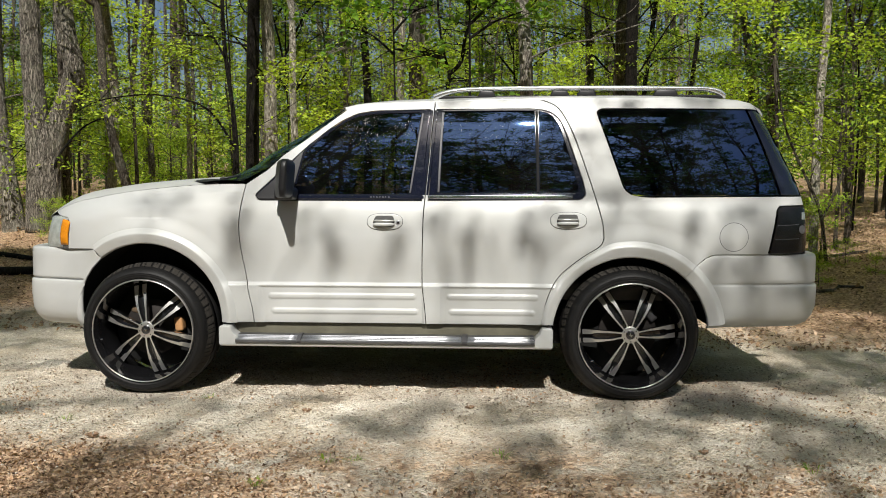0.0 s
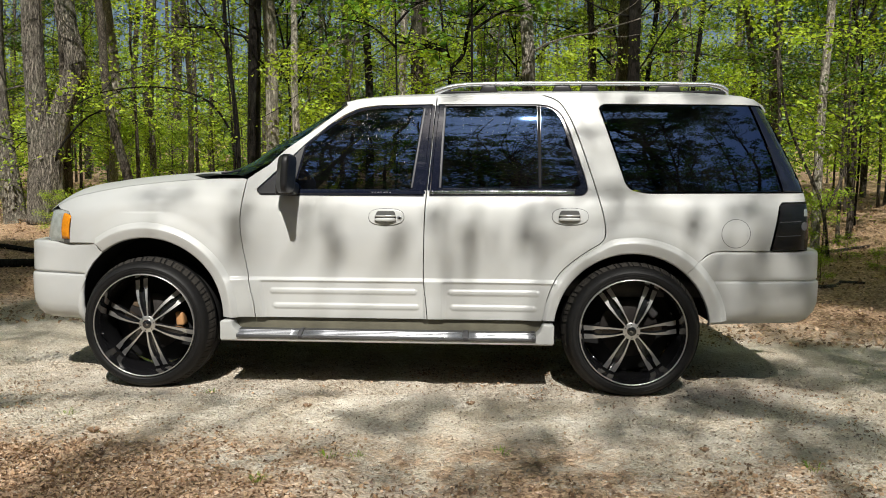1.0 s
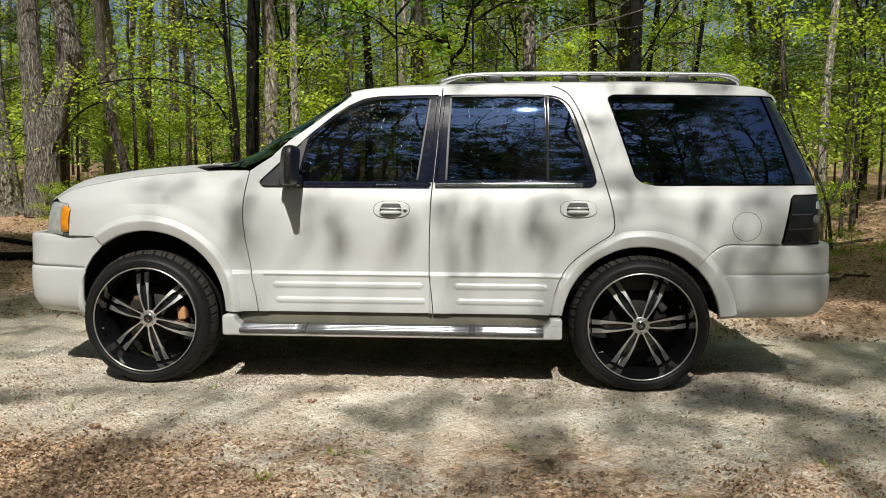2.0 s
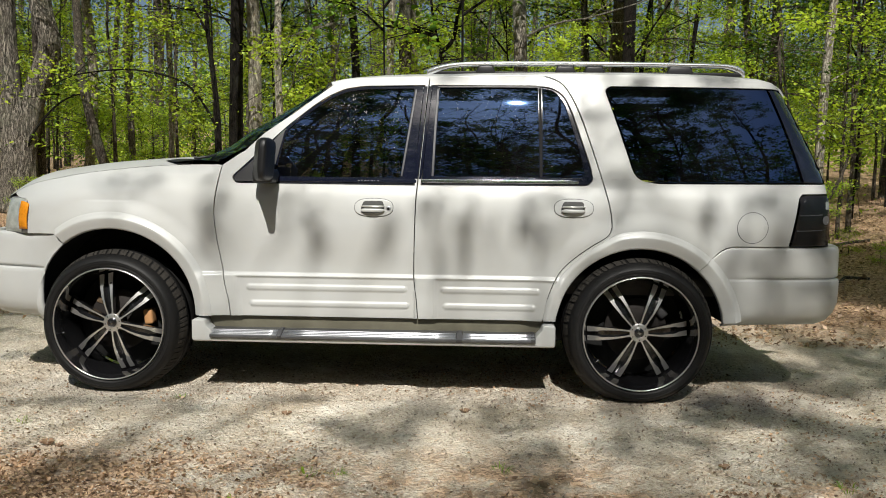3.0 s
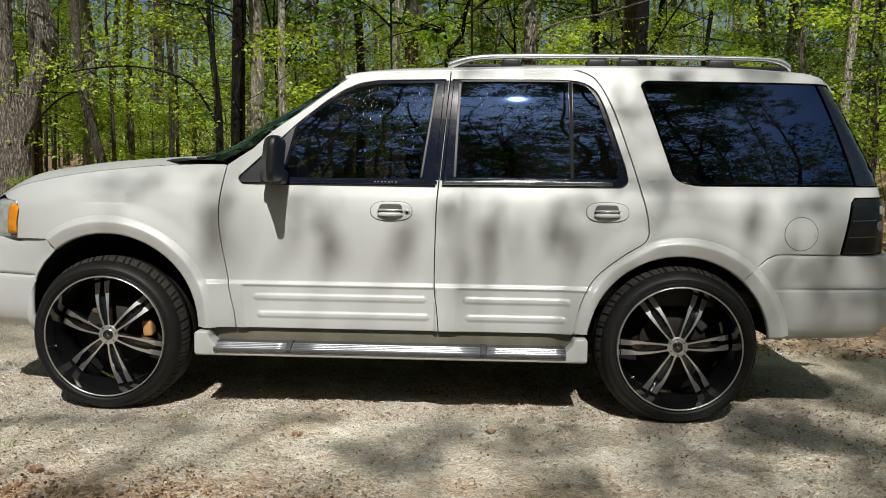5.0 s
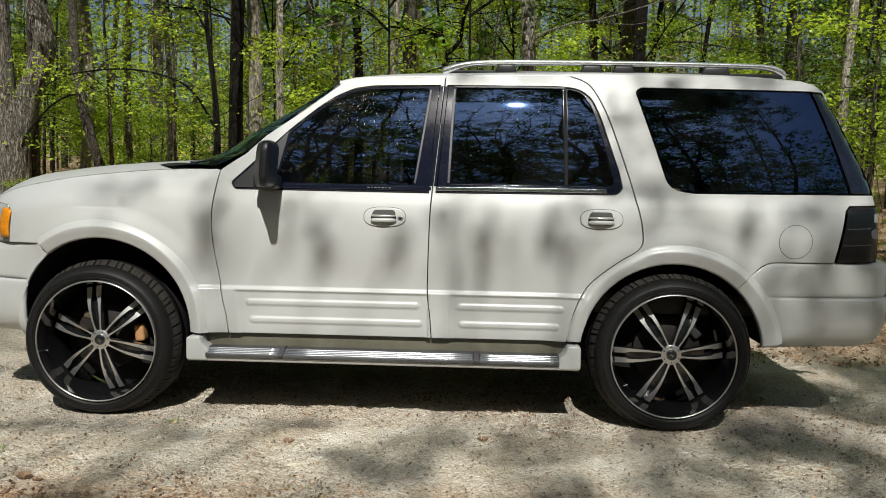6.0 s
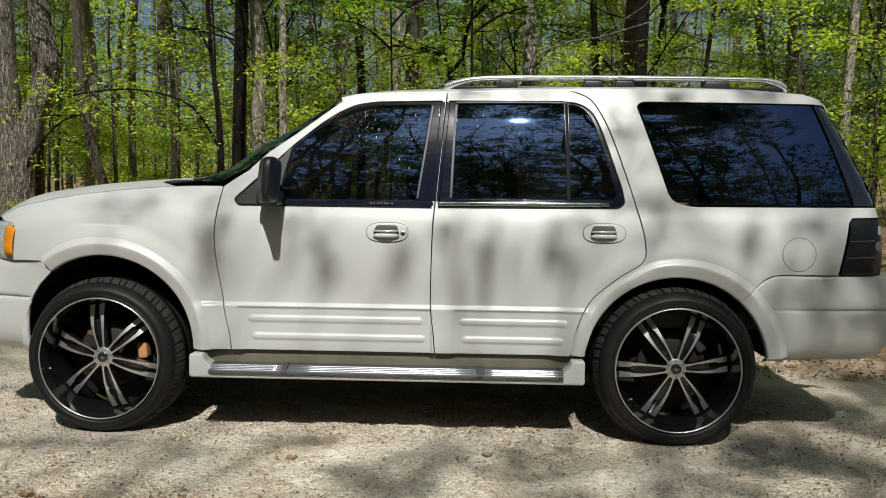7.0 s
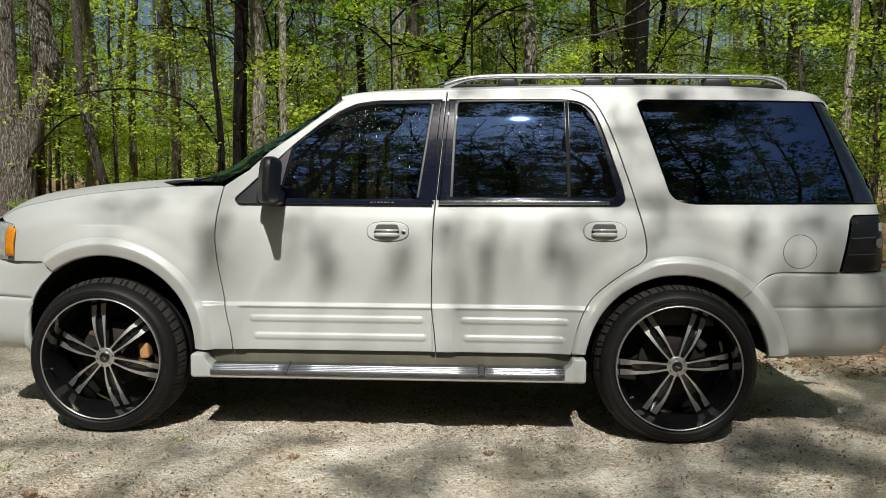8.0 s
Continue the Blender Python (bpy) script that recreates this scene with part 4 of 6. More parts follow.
# running boards
for flip in (False, True):
    board = part("running_board", box(0.485, 2.545, -0.030, 0.16, 0.312, 0.349, 0.014, 3), PAINT, suv, "pearl running board with bright ribbed treads")
    for x0, x1 in ((0.483, 0.60), (2.435, 2.547)):
        bm = bmesh.new()
        inner = x1 if x0 < 1 else x0
        outer = x0 if x0 < 1 else x1
        line = [(outer, 0.316), (outer, 0.438), (outer + (inner - outer) * 0.60, 0.440), (outer + (inner - outer) * 0.72, 0.40), (inner, 0.372), (inner, 0.316)]
        a = [bm.verts.new((q[0], -0.033, q[1])) for q in fillet(line, 0.015, 4)]
        bm.faces.new(a)
        ext = bmesh.ops.extrude_face_region(bm, geom=bm.faces[:])
        bmesh.ops.translate(bm, verts=[g for g in ext["geom"] if isinstance(g, bmesh.types.BMVert)], vec=(0, 0.19, 0))
        bmesh.ops.recalc_face_normals(bm, faces=bm.faces[:])
        rounded(bm, 0.008, 2, 1.0)
        ob = part("end_cap", bm, PAINT, board)
    part("step_pad", box(0.60, 2.43, -0.040, 0.12, 0.334, 0.3535, 0.003, 2), BLACK_TRIM, board, "black rubber step pad")
    slope = ((-0.047, 0.343), (-0.048, 0.352), (-0.044, 0.356), (0.014, 0.379), (0.020, 0.381), (0.12, 0.382))
    for x0, x1 in ((0.590, 0.975), (1.0, 1.992), (2.026, 2.436)):
        bm = grid([[(x, y, z) for y, z in slope] for x in (x0, x1)])
        ends = bmesh.ops.extrude_face_region(bm, geom=bm.faces[:])
        bmesh.ops.translate(bm, verts=[g for g in ends["geom"] if isinstance(g, bmesh.types.BMVert)], vec=(0, 0.006, -0.007))
        bmesh.ops.recalc_face_normals(bm, faces=bm.faces[:])
        part("step_tread", bm, STEP_METAL, board, "worn grey metal step plate", smooth=False)
        for k in range(4):
            q, y = 0.3585 + 0.0058 * k, -0.0385 + 0.0146 * k
            line = [(x, y + 0.0012 * noise.noise(Vector((x * 3, k, flip))), q + 0.0012 * noise.noise(Vector((x * 4, k, 3)))) for x in np.linspace(x0 + 0.004, x1 - 0.004, 9)]
            part("tread_rib", tube(line, [0.0048] * 9, 10), BRUSHED, board, "bright metal rib")
    for x0, x1 in ((0.977, 0.998), (1.994, 2.024), (2.410, 2.432)):
        bm = grid([[(x, y - 0.001, z + 0.0035) for y, z in slope] for x in (x0, x1)])
        ends = bmesh.ops.extrude_face_region(bm, geom=bm.faces[:])
        bmesh.ops.translate(bm, verts=[g for g in ends["geom"] if isinstance(g, bmesh.types.BMVert)], vec=(0, 0.008, -0.011))
        bmesh.ops.recalc_face_normals(bm, faces=bm.faces[:])
        part("joint_cover", bm, GREY_FRAME, board, "grey plastic joint cover", smooth=False)
    if flip:
        board.scale, board.location = (1, -1, 1), (0, W, 0)
    bm = box(0.50, 2.52, 0.072, 0.14, 0.36, 0.46, 0.012)
    sill = part("sill", bm, SILL, suv, "beige rocker sill with its shade in the colour")
    if flip:
        sill.scale, sill.location = (1, -1, 1), (0, W, 0)

# roof rails
for flip in (False, True):
    rail = part("roof_rail", bmesh.new(), SATIN, suv, "bright metal roof rail on dark feet")
    path = smooth_line([(1.79, 0.33, 1.872), (1.86, 0.332, 1.898), (1.95, 0.335, 1.918), (2.10, 0.338, 1.927), (2.5, 0.34, 1.931), (3.0, 0.34, 1.930), (3.45, 0.34, 1.924), (3.55, 0.338, 1.916), (3.605, 0.335, 1.898), (3.635, 0.332, 1.874)], 6)
    bm = bmesh.new()
    rows = []
    for i, p in enumerate(path):
        k = 0.025 + 0.012 * (step(1.98, 1.80, p[0]) + step(3.50, 3.63, p[0]))
        rows.append([(p[0], p[1] + 0.020 * math.cos(a), p[2] + k * 0.62 * math.sin(a)) for a in np.linspace(0, 2 * math.pi, 12, endpoint=False)])
    grid(rows, bm, close_v=True)
    bm.faces.new(bm.verts[:12])
    bm.faces.new(bm.verts[-12:][::-1])
    bmesh.ops.recalc_face_normals(bm, faces=bm.faces[:])
    bm.to_mesh(rail.data)
    bm.free()
    rail.data.shade_smooth()
    for x0, x1 in ((2.09, 2.18), (2.55, 2.65), (2.72, 2.82), (3.20, 3.33)):
        bm = box(x0, x1, 0.318, 0.362, 1.868, 1.917, 0.010, 2)
        for v in bm.verts:
            if v.co.z < 1.89:
                v.co.x += 0.015 * (1 if v.co.x > (x0 + x1) / 2 else -1)
        part("rail_foot", bm, BLACK_TRIM, rail, "black rail foot")
    bm = box(1.80, 3.62, 0.322, 0.358, 1.862, 1.884, 0.006)
    part("rail_base", bm, BLACK_TRIM, rail)
    if flip:
        rail.scale, rail.location = (1, -1, 1), (0, W, 0)


OLD_IRON = plain("pitted_rusty_iron", (0.13, 0.09, 0.055), 0.8, 0.1, 0.6, 90, 0.5)


# wheels
def wheel(cx, cz, spin, caliper_at, near=True):
    """One wheel; its outer face lies at y = 0 of its own pose."""
    hub = part("wheel", bmesh.new(), RIM_BLACK, suv, "black alloy wheel with six paired spokes")
    R, OUT = 0.418, -0.036  # the tyre and lip stand proud of the dished face
    prof = [(0.322, 0.040), (0.326, 0.014), (0.334, 0.004), (0.346, -0.001), (0.360, -0.001), (0.373, 0.006), (0.384, 0.019), (0.393, 0.038), (0.401, 0.062), (R - 0.007, 0.092)]
    prof += [(R + 0.001, 0.10), (R - 0.009, 0.102), (R - 0.009, 0.112), (R + 0.001, 0.114), (R + 0.002, 0.16), (R - 0.009, 0.162), (R - 0.009, 0.174), (R + 0.001, 0.176), (R, 0.225), (0.410, 0.262), (0.398, 0.285), (0.37, 0.30), (0.33, 0.295), (0.322, 0.27)]
    bm = lathe([(r, y + OUT * (1 - step(0.10, 0.28, y))) for r, y in prof], (0, 0, 0), 120)
    for v in bm.verts:
        r = math.hypot(v.co.x, v.co.z)
        if r > 0.404 and v.co.z < -0.395:
            v.co.z = -0.395 - (-0.395 - v.co.z) * 0.22
    tyre = part("tyre", bm, RUBBER, hub, "low-profile black rubber tyre")
    bm = bmesh.new()
    n = 104
    for k in range(n):
        a = 2 * math.pi * (k + 0.5 + 0.16 * math.sin(k * 2.4) + 0.10 * math.sin(k * 0.9)) / n
        for y0, y1, w, sk in ((0.050 + OUT, 0.112 + OUT, 0.0092, 0.012), (0.22, 0.285, 0.0092, -0.012)):
            rows = []
            for y, r, s in ((y0, 0.4005 if y0 < 0.1 else R + 0.003, 0), (0.5 * (y0 + y1), R - 0.0045 if y0 < 0.1 else R + 0.002, 0.5), (y1, R + 0.0045 if y0 < 0.1 else 0.4035, 1)):
                rows.append([((r - d) * math.cos(a + (q + sk * s) / r), y, (r - d) * math.sin(a + (q + sk * s) / r)) for q, d in ((-w, 0.014), (-w, 0), (w, 0), (w, 0.014))])
            grid(rows, bm)
    for v in bm.verts:
        if v.co.z < -0.395:
            v.co.z = -0.395 - (-0.395 - v.co.z) * 0.22
    tagged(part("tread", bm, TREAD, hub, "dusty worn tyre tread lugs", smooth=False), kind="stuff")
    ring_c = [bmesh.new() for _ in range(2)]
    for rr, bmx in ((0.340, ring_c[0]), (0.362, ring_c[1])):
        lathe([(rr - 0.002, -0.0012), (rr, -0.0045), (rr + 0.002, -0.0012)], (0, OUT, 0), 90, bmx)
    part("sidewall_line", ring_c[0], RUBBER, hub)
    part("sidewall_line", ring_c[1], RUBBER, hub)
    lip = lathe([(0.3155, 0.006), (0.3162, 0.001), (0.3190, -0.002), (0.322, 0.000), (0.325, 0.008), (0.325, 0.016)], (0, OUT, 0), 96)
    part("rim_lip", lip, MACHINED, hub, "polished metal rim lip")
    barrel = lathe([(0.3156, 0.005 + OUT), (0.312, 0.020 + OUT), (0.305, 0.034 + OUT), (0.300, 0.030), (0.296, 0.070), (0.292, 0.10), (0.287, 0.15), (0.287, 0.27), (0.30, 0.285)], (0, 0, 0), 72)
    part("barrel", barrel, RIM_BLACK, hub, "deep gloss black barrel")
    # black disc added to close the barrel and keep the spoke gaps dark
    part("barrel_backing", lathe([(0.0, 0.20), (0.20, 0.20), (0.284, 0.235)], (0, 0, 0), 48), DARK, hub, "black backing disc added behind the brake")
    plate = lathe([(0.0, 0.022), (0.030, 0.022), (0.052, 0.0235), (0.056, 0.027), (0.056, 0.07), (0.0, 0.075)], (0, 0, 0), 48)
    for f in plate.faces:
        f.material_index = 0 if f.calc_center_median().y < 0.025 else 1
    part("hub_plate", plate, [MACHINED, RIM_BLACK], hub, "machined hub")
    cap = lathe([(0.0, 0.012), (0.018, 0.013), (0.024, 0.015), (0.026, 0.018), (0.026, 0.026)], (0, 0, 0), 32)
    part("centre_cap", cap, RIM_BLACK, hub, "dark centre cap")
    for t in (-0.5, 0.55):
        mark = box(-0.011, 0.011, 0.0105, 0.0135, -0.0022, 0.0022, 0.001)
        bmesh.ops.rotate(mark, verts=mark.verts, cent=(0, 0, 0), matrix=Matrix.Rotation(t + 0.6, 3, "Y"))
        part("cap_mark", mark, CHROME, hub)
    part("cap_ring", lathe([(0.0255, 0.018), (0.0275, 0.015), (0.0295, 0.018), (0.0295, 0.024)], (0, 0, 0), 32), CHROME, hub)
    for k in range(6):
        a = radians(spin + 60 * k + 30)
        bm = lathe([(0.0, 0.0205), (0.003, 0.0205), (0.0038, 0.0215), (0.0038, 0.028)], (0.042 * math.cos(a), 0, 0.042 * math.sin(a)), 10)
        part("lug_hole", bm, DARK, hub)
        a = radians(spin + 60 * k)
        for s in (-1, 1):
            rows = []
            curve = through_points([(0.040, 0.023), (0.10, 0.027), (0.15, 0.034), (0.20, 0.050), (0.24, 0.068), (0.282, 0.092)])
            offs = through_points([(0.040, 0.0120), (0.070, 0.0165), (0.11, 0.0220), (0.16, 0.0262), (0.21, 0.0285), (0.282, 0.0300)])
            wide = through_points([(0.040, 0.0085), (0.070, 0.0070), (0.10, 0.0072), (0.15, 0.0090), (0.20, 0.0112), (0.282, 0.0145)])
            for r in (0.040, 0.052, 0.065, 0.08, 0.10, 0.12, 0.14, 0.16, 0.18, 0.20, 0.214, 0.221, 0.228, 0.24, 0.255, 0.270, 0.282):
                y, off, half = curve(r), offs(r), wide(r)
                grow = 0.0065 * step(0.212, 0.230, r)
                line = []
                for q, d in ((-half - grow, 0.0025), (-half - grow + 0.0025, 0.0), (half - 0.0025, 0.0), (half, 0.0025), (half, 0.034), (-half - grow, 0.034)):
                    t = s * (off + q)
                    line.append((r * math.cos(a) - t * math.sin(a), y + d, r * math.sin(a) + t * math.cos(a)))
                rows.append(line)
            bm = grid(rows, close_v=True)
            bm.verts.ensure_lookup_table()
            bm.faces.new([bm.verts[-6 + i] for i in range(6)])
            bmesh.ops.recalc_face_normals(bm, faces=bm.faces[:])
            for f in bm.faces:
                f.material_index = 0 if f.normal.y < -0.78 else 1
            part("spoke", bm, [MACHINED, RIM_BLACK], hub, "", smooth=False)
        web = grid([[(r * math.cos(a) - t * math.sin(a), y, r * math.sin(a) + t * math.cos(a)) for t in (-0.022, 0, 0.022)] for r, y in ((0.05, 0.046), (0.14, 0.054), (0.22, 0.085), (0.288, 0.118))])
        part("spoke_web", web, RIM_BLACK, hub)
    disc_bm = lathe([(0.04, 0.135), (0.175, 0.135), (0.178, 0.14), (0.178, 0.16), (0.04, 0.165)], (0, 0, 0), 48)
    part("brake_disc", disc_bm, IRON, hub, "rusty brake disc")
    ca = radians(caliper_at)
    bm = box(-0.046, 0.046, 0.110, 0.185, -0.026, 0.026, 0.016, 3)
    bmesh.ops.transform(bm, verts=bm.verts, matrix=Matrix.Translation((0.175 * math.cos(ca), 0, 0.175 * math.sin(ca))) @ Matrix.Rotation(math.pi / 2 - ca, 4, "Y"))
    part("brake_caliper", bm, CALIPER if cx < 1 else GREY_FRAME, hub, "weathered brake caliper")
    if cx < 1:
        cb = radians(caliper_at + 128)
        bm = box(-0.034, 0.030, 0.13, 0.18, -0.018, 0.020, 0.010, 2)
        bmesh.ops.transform(bm, verts=bm.verts, matrix=Matrix.Translation((0.150 * math.cos(cb), 0, 0.150 * math.sin(cb))) @ Matrix.Rotation(0.3, 4, "Y"))
        part("caliper_bracket", bm, OLD_IRON, hub, "rusty caliper bracket")
    va = radians(spin + 150)
    bm = tube([(0.300 * math.cos(va), 0.034 + OUT, 0.300 * math.sin(va)), (0.272 * math.cos(va), 0.022 + OUT, 0.272 * math.sin(va))], 0.0045, 8)
    part("valve_stem", bm, CHROME, hub)
    hub.location, hub.scale = (cx, 0.0 if near else W, cz), (1, 1 if near else -1, 1)
    return hub


wheel(0.0, 0.400, 42.0, 7, True)
wheel(3.02, 0.400, 64.0, 40, True)
wheel(0.0, 0.400, 10.0, 12, False)
wheel(3.02, 0.400, 25.0, 35, False)

# wheel housings, underbody and cabin
for cx, cz, r, lo in ((0.0, 0.46, 0.50, -10), (3.02, 0.40, 0.49, 6)):
    for flip in (False, True):
        rows = [[(cx + r * math.cos(a), y, cz + r * math.sin(a)) for y in (max(0.062, side_y(cx + r * math.cos(a), cz + r * math.sin(a)) + 0.03), 0.25, 0.42)] for a in np.linspace(radians(lo), radians(180 - lo), 26)]
        bm = grid(rows)
        back = [bm.verts.new((cx + r * math.cos(a), 0.42, cz + r * math.sin(a))) for a in np.linspace(radians(lo), radians(180 - lo), 26)]
        bm.faces.new(back)
        ob = part("wheel_housing", bm, DARK, suv, "black wheel housing")
        if flip:
            ob.scale, ob.location = (1, -1, 1), (0, W, 0)
part("underbody", box(0.52, 2.50, 0.12, 1.88, 0.36, 0.62, 0.03), DARK, suv, "dark underbody")
for y in (0.34, 1.58):
    part("frame_rail", box(-0.40, 3.25, y, y + 0.08, 0.285, 0.42, 0.012), DARK, suv, "black chassis rail")
part("gearbox", box(0.75, 1.55, 0.78, 1.22, 0.25, 0.45, 0.06, 3), DARK, suv)
part("fuel_tank", box(1.55, 2.45, 0.44, 0.92, 0.27, 0.45, 0.05, 3), DARK, suv)
part("axle_beam", tube([(3.02, 0.25, 0.40), (3.02, 1.75, 0.40)], 0.05, 12), DARK, suv)
part("axle_beam", tube([(0.0, 0.25, 0.40), (0.0, 1.75, 0.40)], 0.05, 12), DARK, suv)
part("engine_bay", box(-0.70, 0.58, 0.44, 1.56, 0.42, 1.02, 0.05), DARK, suv)
part("rear_floor", box(2.52, 4.02, 0.44, 1.56, 0.46, 0.75, 0.05), DARK, suv)
part("exhaust_pipe", tube(smooth_line([(1.2, 1.3, 0.30), (2.6, 1.35, 0.32), (3.6, 1.5, 0.36), (4.0, 1.75, 0.33)], 5), 0.035, 10), IRON, suv)
part("tow_hitch", box(4.10, 4.30, 0.965, 1.035, 0.50, 0.56, 0.006), DARK, suv, "black tow hitch receiver")
part("tow_ball_mount", tube(smooth_line([(4.28, 1.0, 0.53), (4.36, 1.0, 0.53), (4.40, 1.0, 0.50)], 4), 0.02, 8), DARK, suv)
part("dashboard", box(0.55, 0.95, 0.12, 1.88, 0.80, 1.24, 0.06, 3), INTERIOR, suv, "dark dashboard")
part("cabin_floor", box(0.60, 4.0, 0.12, 1.88, 0.60, 0.70), INTERIOR, suv)
part("headliner", box(1.40, 3.70, 0.34, 1.66, 1.825, 1.845), SEAT_TAN, suv)
wheel_rows = [[(1.06 + (0.19 + 0.014 * math.cos(b)) * math.sin(a) * 0.42, 0.55 + (0.19 + 0.014 * math.cos(b)) * math.cos(a), 1.20 + (0.19 + 0.014 * math.cos(b)) * math.sin(a) * 0.90 + 0.014 * math.sin(b)) for b in np.linspace(0, 2 * math.pi, 8, endpoint=False)] for a in np.linspace(0, 2 * math.pi, 32, endpoint=False)]
part("steering_wheel", grid(wheel_rows, close_u=True, close_v=True), INTERIOR, suv, "dark steering wheel")


def car_seat(x, y, w):
    seat = part("car_seat", box(x - 0.28, x + 0.24, y - w / 2, y + w / 2, 0.72, 0.95, 0.06, 3), SEAT_TAN, suv, "pale cloth seat")
    bm = box(-0.09, 0.09, y - w / 2, y + w / 2, 0.0, 0.66, 0.05, 3)
    bmesh.ops.transform(bm, verts=bm.verts, matrix=Matrix.Translation((x + 0.22, 0, 0.86)) @ Matrix.Rotation(radians(14), 4, "Y"))
    part("seat_back", bm, SEAT_TAN, seat)
    bm = box(x + 0.31, x + 0.43, y - 0.13, y + 0.13, 1.50, 1.70, 0.04, 3)
    part("headrest", bm, SEAT_TAN, seat)


car_seat(1.45, 0.55, 0.52)
car_seat(1.45, 1.45, 0.52)
car_seat(2.42, 1.0, 1.35)


# ---- ground ----
def rise(x, y):
    """Height of the ground: level gravel, then a wooded bank that climbs slowly."""
    d = max(0.0, y - 2.4)
    z = 1.75 * (1 - math.exp(-d / 15.0)) + 0.012 * max(0.0, d - 20) + (0.06 * (d - 55) if d > 55 else 0.0) * (1 if d < 150 else 95 / (d - 55))
    bumps = noise.noise(Vector((x * 0.35, y * 0.35, 0))) * 0.16 * step(2.5, 9, y) + noise.noise(Vector((x * 1.6, y * 1.6, 3))) * (0.008 + 0.04 * step(2.0, 4.0, y))
    bumps += noise.noise(Vector((x * 6, y * 6, 7))) * 0.006
    if y < 3 and abs(x - 2) < 6:
        bumps += noise.noise(Vector((x * 9, y * 9, 1))) * 0.012 + noise.noise(Vector((x * 21, y * 21, 4))) * 0.010 + noise.noise(Vector((x * 26, y * 36, 9))) * 0.010
    hold = min(1.0, min(math.hypot(x - a, y - b) for a, b in ((0, 0.15), (3.02, 0.15), (0, 1.85), (3.02, 1.85))) / 0.8)
    return z + bumps * hold


def graded(lo, a, b, hi, s, g=1.16):
    line = list(np.arange(a, b, s))
    k, v = s, line[-1]
    while v < hi:
        k *= g
        v += k
        line.append(v)
    k, v = s, a
    while v > lo:
        k *= g
        v -= k
        line.insert(0, v)
    return line


gx, gy = graded(-900, -2.2, 5.6, 900, 0.021, 1.12), graded(-900, -2.3, 0.7, 1500, 0.021, 1.10)
verts = [(x, y, rise(x, y)) for x in gx for y in gy]
m = len(gy)
faces = [(i * m + j, (i + 1) * m + j, (i + 1) * m + j + 1, i * m + j + 1) for i in range(len(gx) - 1) for j in range(m - 1)]
me = bpy.data.meshes.new("ground")
me.from_pydata(verts, [], faces)
me.materials.append(GROUND)
me.shade_smooth()
tagged(new("ground", me), "pale gravel drive running into brown leaf-covered forest floor", "ground", kind="structure")


# ---- foliage and trees ----
def leaf_cloud(name, points, size, material, rng, flat=0.45, fold=0.22, spread=0.35, fine=False):
    """Many single folded leaves, one small blade at each point."""
    n = len(points)
    p = np.asarray(points, float)
    s = size * (1 - spread + 2 * spread * rng.random(n))[:, None]
    nrm = rng.normal(size=(n, 3)) * flat + np.array([0, 0, 1.0])
    nrm /= np.linalg.norm(nrm, axis=1)[:, None]
    d = rng.normal(size=(n, 3))
    d -= nrm * (d * nrm).sum(1)[:, None]
    d /= np.linalg.norm(d, axis=1)[:, None]
    w = np.cross(nrm, d)
    if fine:
        along, across, up = (-0.5, -0.22, 0.18, 0.55, 0.18, -0.22), (0, 0.30, 0.25, 0, -0.25, -0.30), (0, 1, 0.8, -0.3, 0.8, 1)
        loops, per = (0, 1, 2, 3, 0, 3, 4, 5), 2
    else:
        along, across, up = (-0.5, -0.05, 0.55, -0.05), (0, 0.36, 0, -0.36), (0, 1, 0, 1)
        loops, per = (0, 1, 2, 3), 1
    c = len(along)
    v = np.empty((n, c, 3))
    for k in range(c):
        v[:, k] = p + d * s * along[k] + w * s * across[k] + nrm * s * fold * up[k]
    me = bpy.data.meshes.new(name)
    me.vertices.add(c * n)
    me.vertices.foreach_set("co", v.reshape(-1))
    idx = (np.arange(n, dtype=np.int32)[:, None] * c + np.array(loops, dtype=np.int32)[None, :]).reshape(-1)
    me.loops.add(len(idx))
    me.loops.foreach_set("vertex_index", idx)
    me.polygons.add(n * per)
    me.polygons.foreach_set("loop_start", np.arange(0, 4 * n * per, 4, dtype=np.int32))
    me.polygons.foreach_set("loop_total", np.full(n * per, 4, dtype=np.int32))
    me.update(calc_edges=True)
    me.materials.append(material)
    return me


def branch_path(start, az, elev, length, rng, n=6, sag=0.0, jitter=0.12):
    p = Vector(start)
    pts = [p.copy()]
    for k in range(n):
        az += rng.normal() * jitter * 1.6
        elev += rng.normal() * jitter - sag
        p = p + Vector((math.cos(az) * math.cos(elev), math.sin(az) * math.cos(elev), math.sin(elev))) * (length / n)
        pts.append(p.copy())
    return pts, az, elev


def sprays(path, rng, count, radius, thick, from_t=0.35):
    out = []
    for _ in range(count):
        t = from_t + (1 - from_t) * rng.random()
        k = t * (len(path) - 1)
        i = min(int(k), len(path) - 2)
        c = path[i].lerp(path[i + 1], k - i)
        a, r = rng.random() * 2 * math.pi, radius * math.sqrt(rng.random())
        out.append((c.x + r * math.cos(a), c.y + r * math.sin(a), c.z + rng.normal() * thick))
    return out


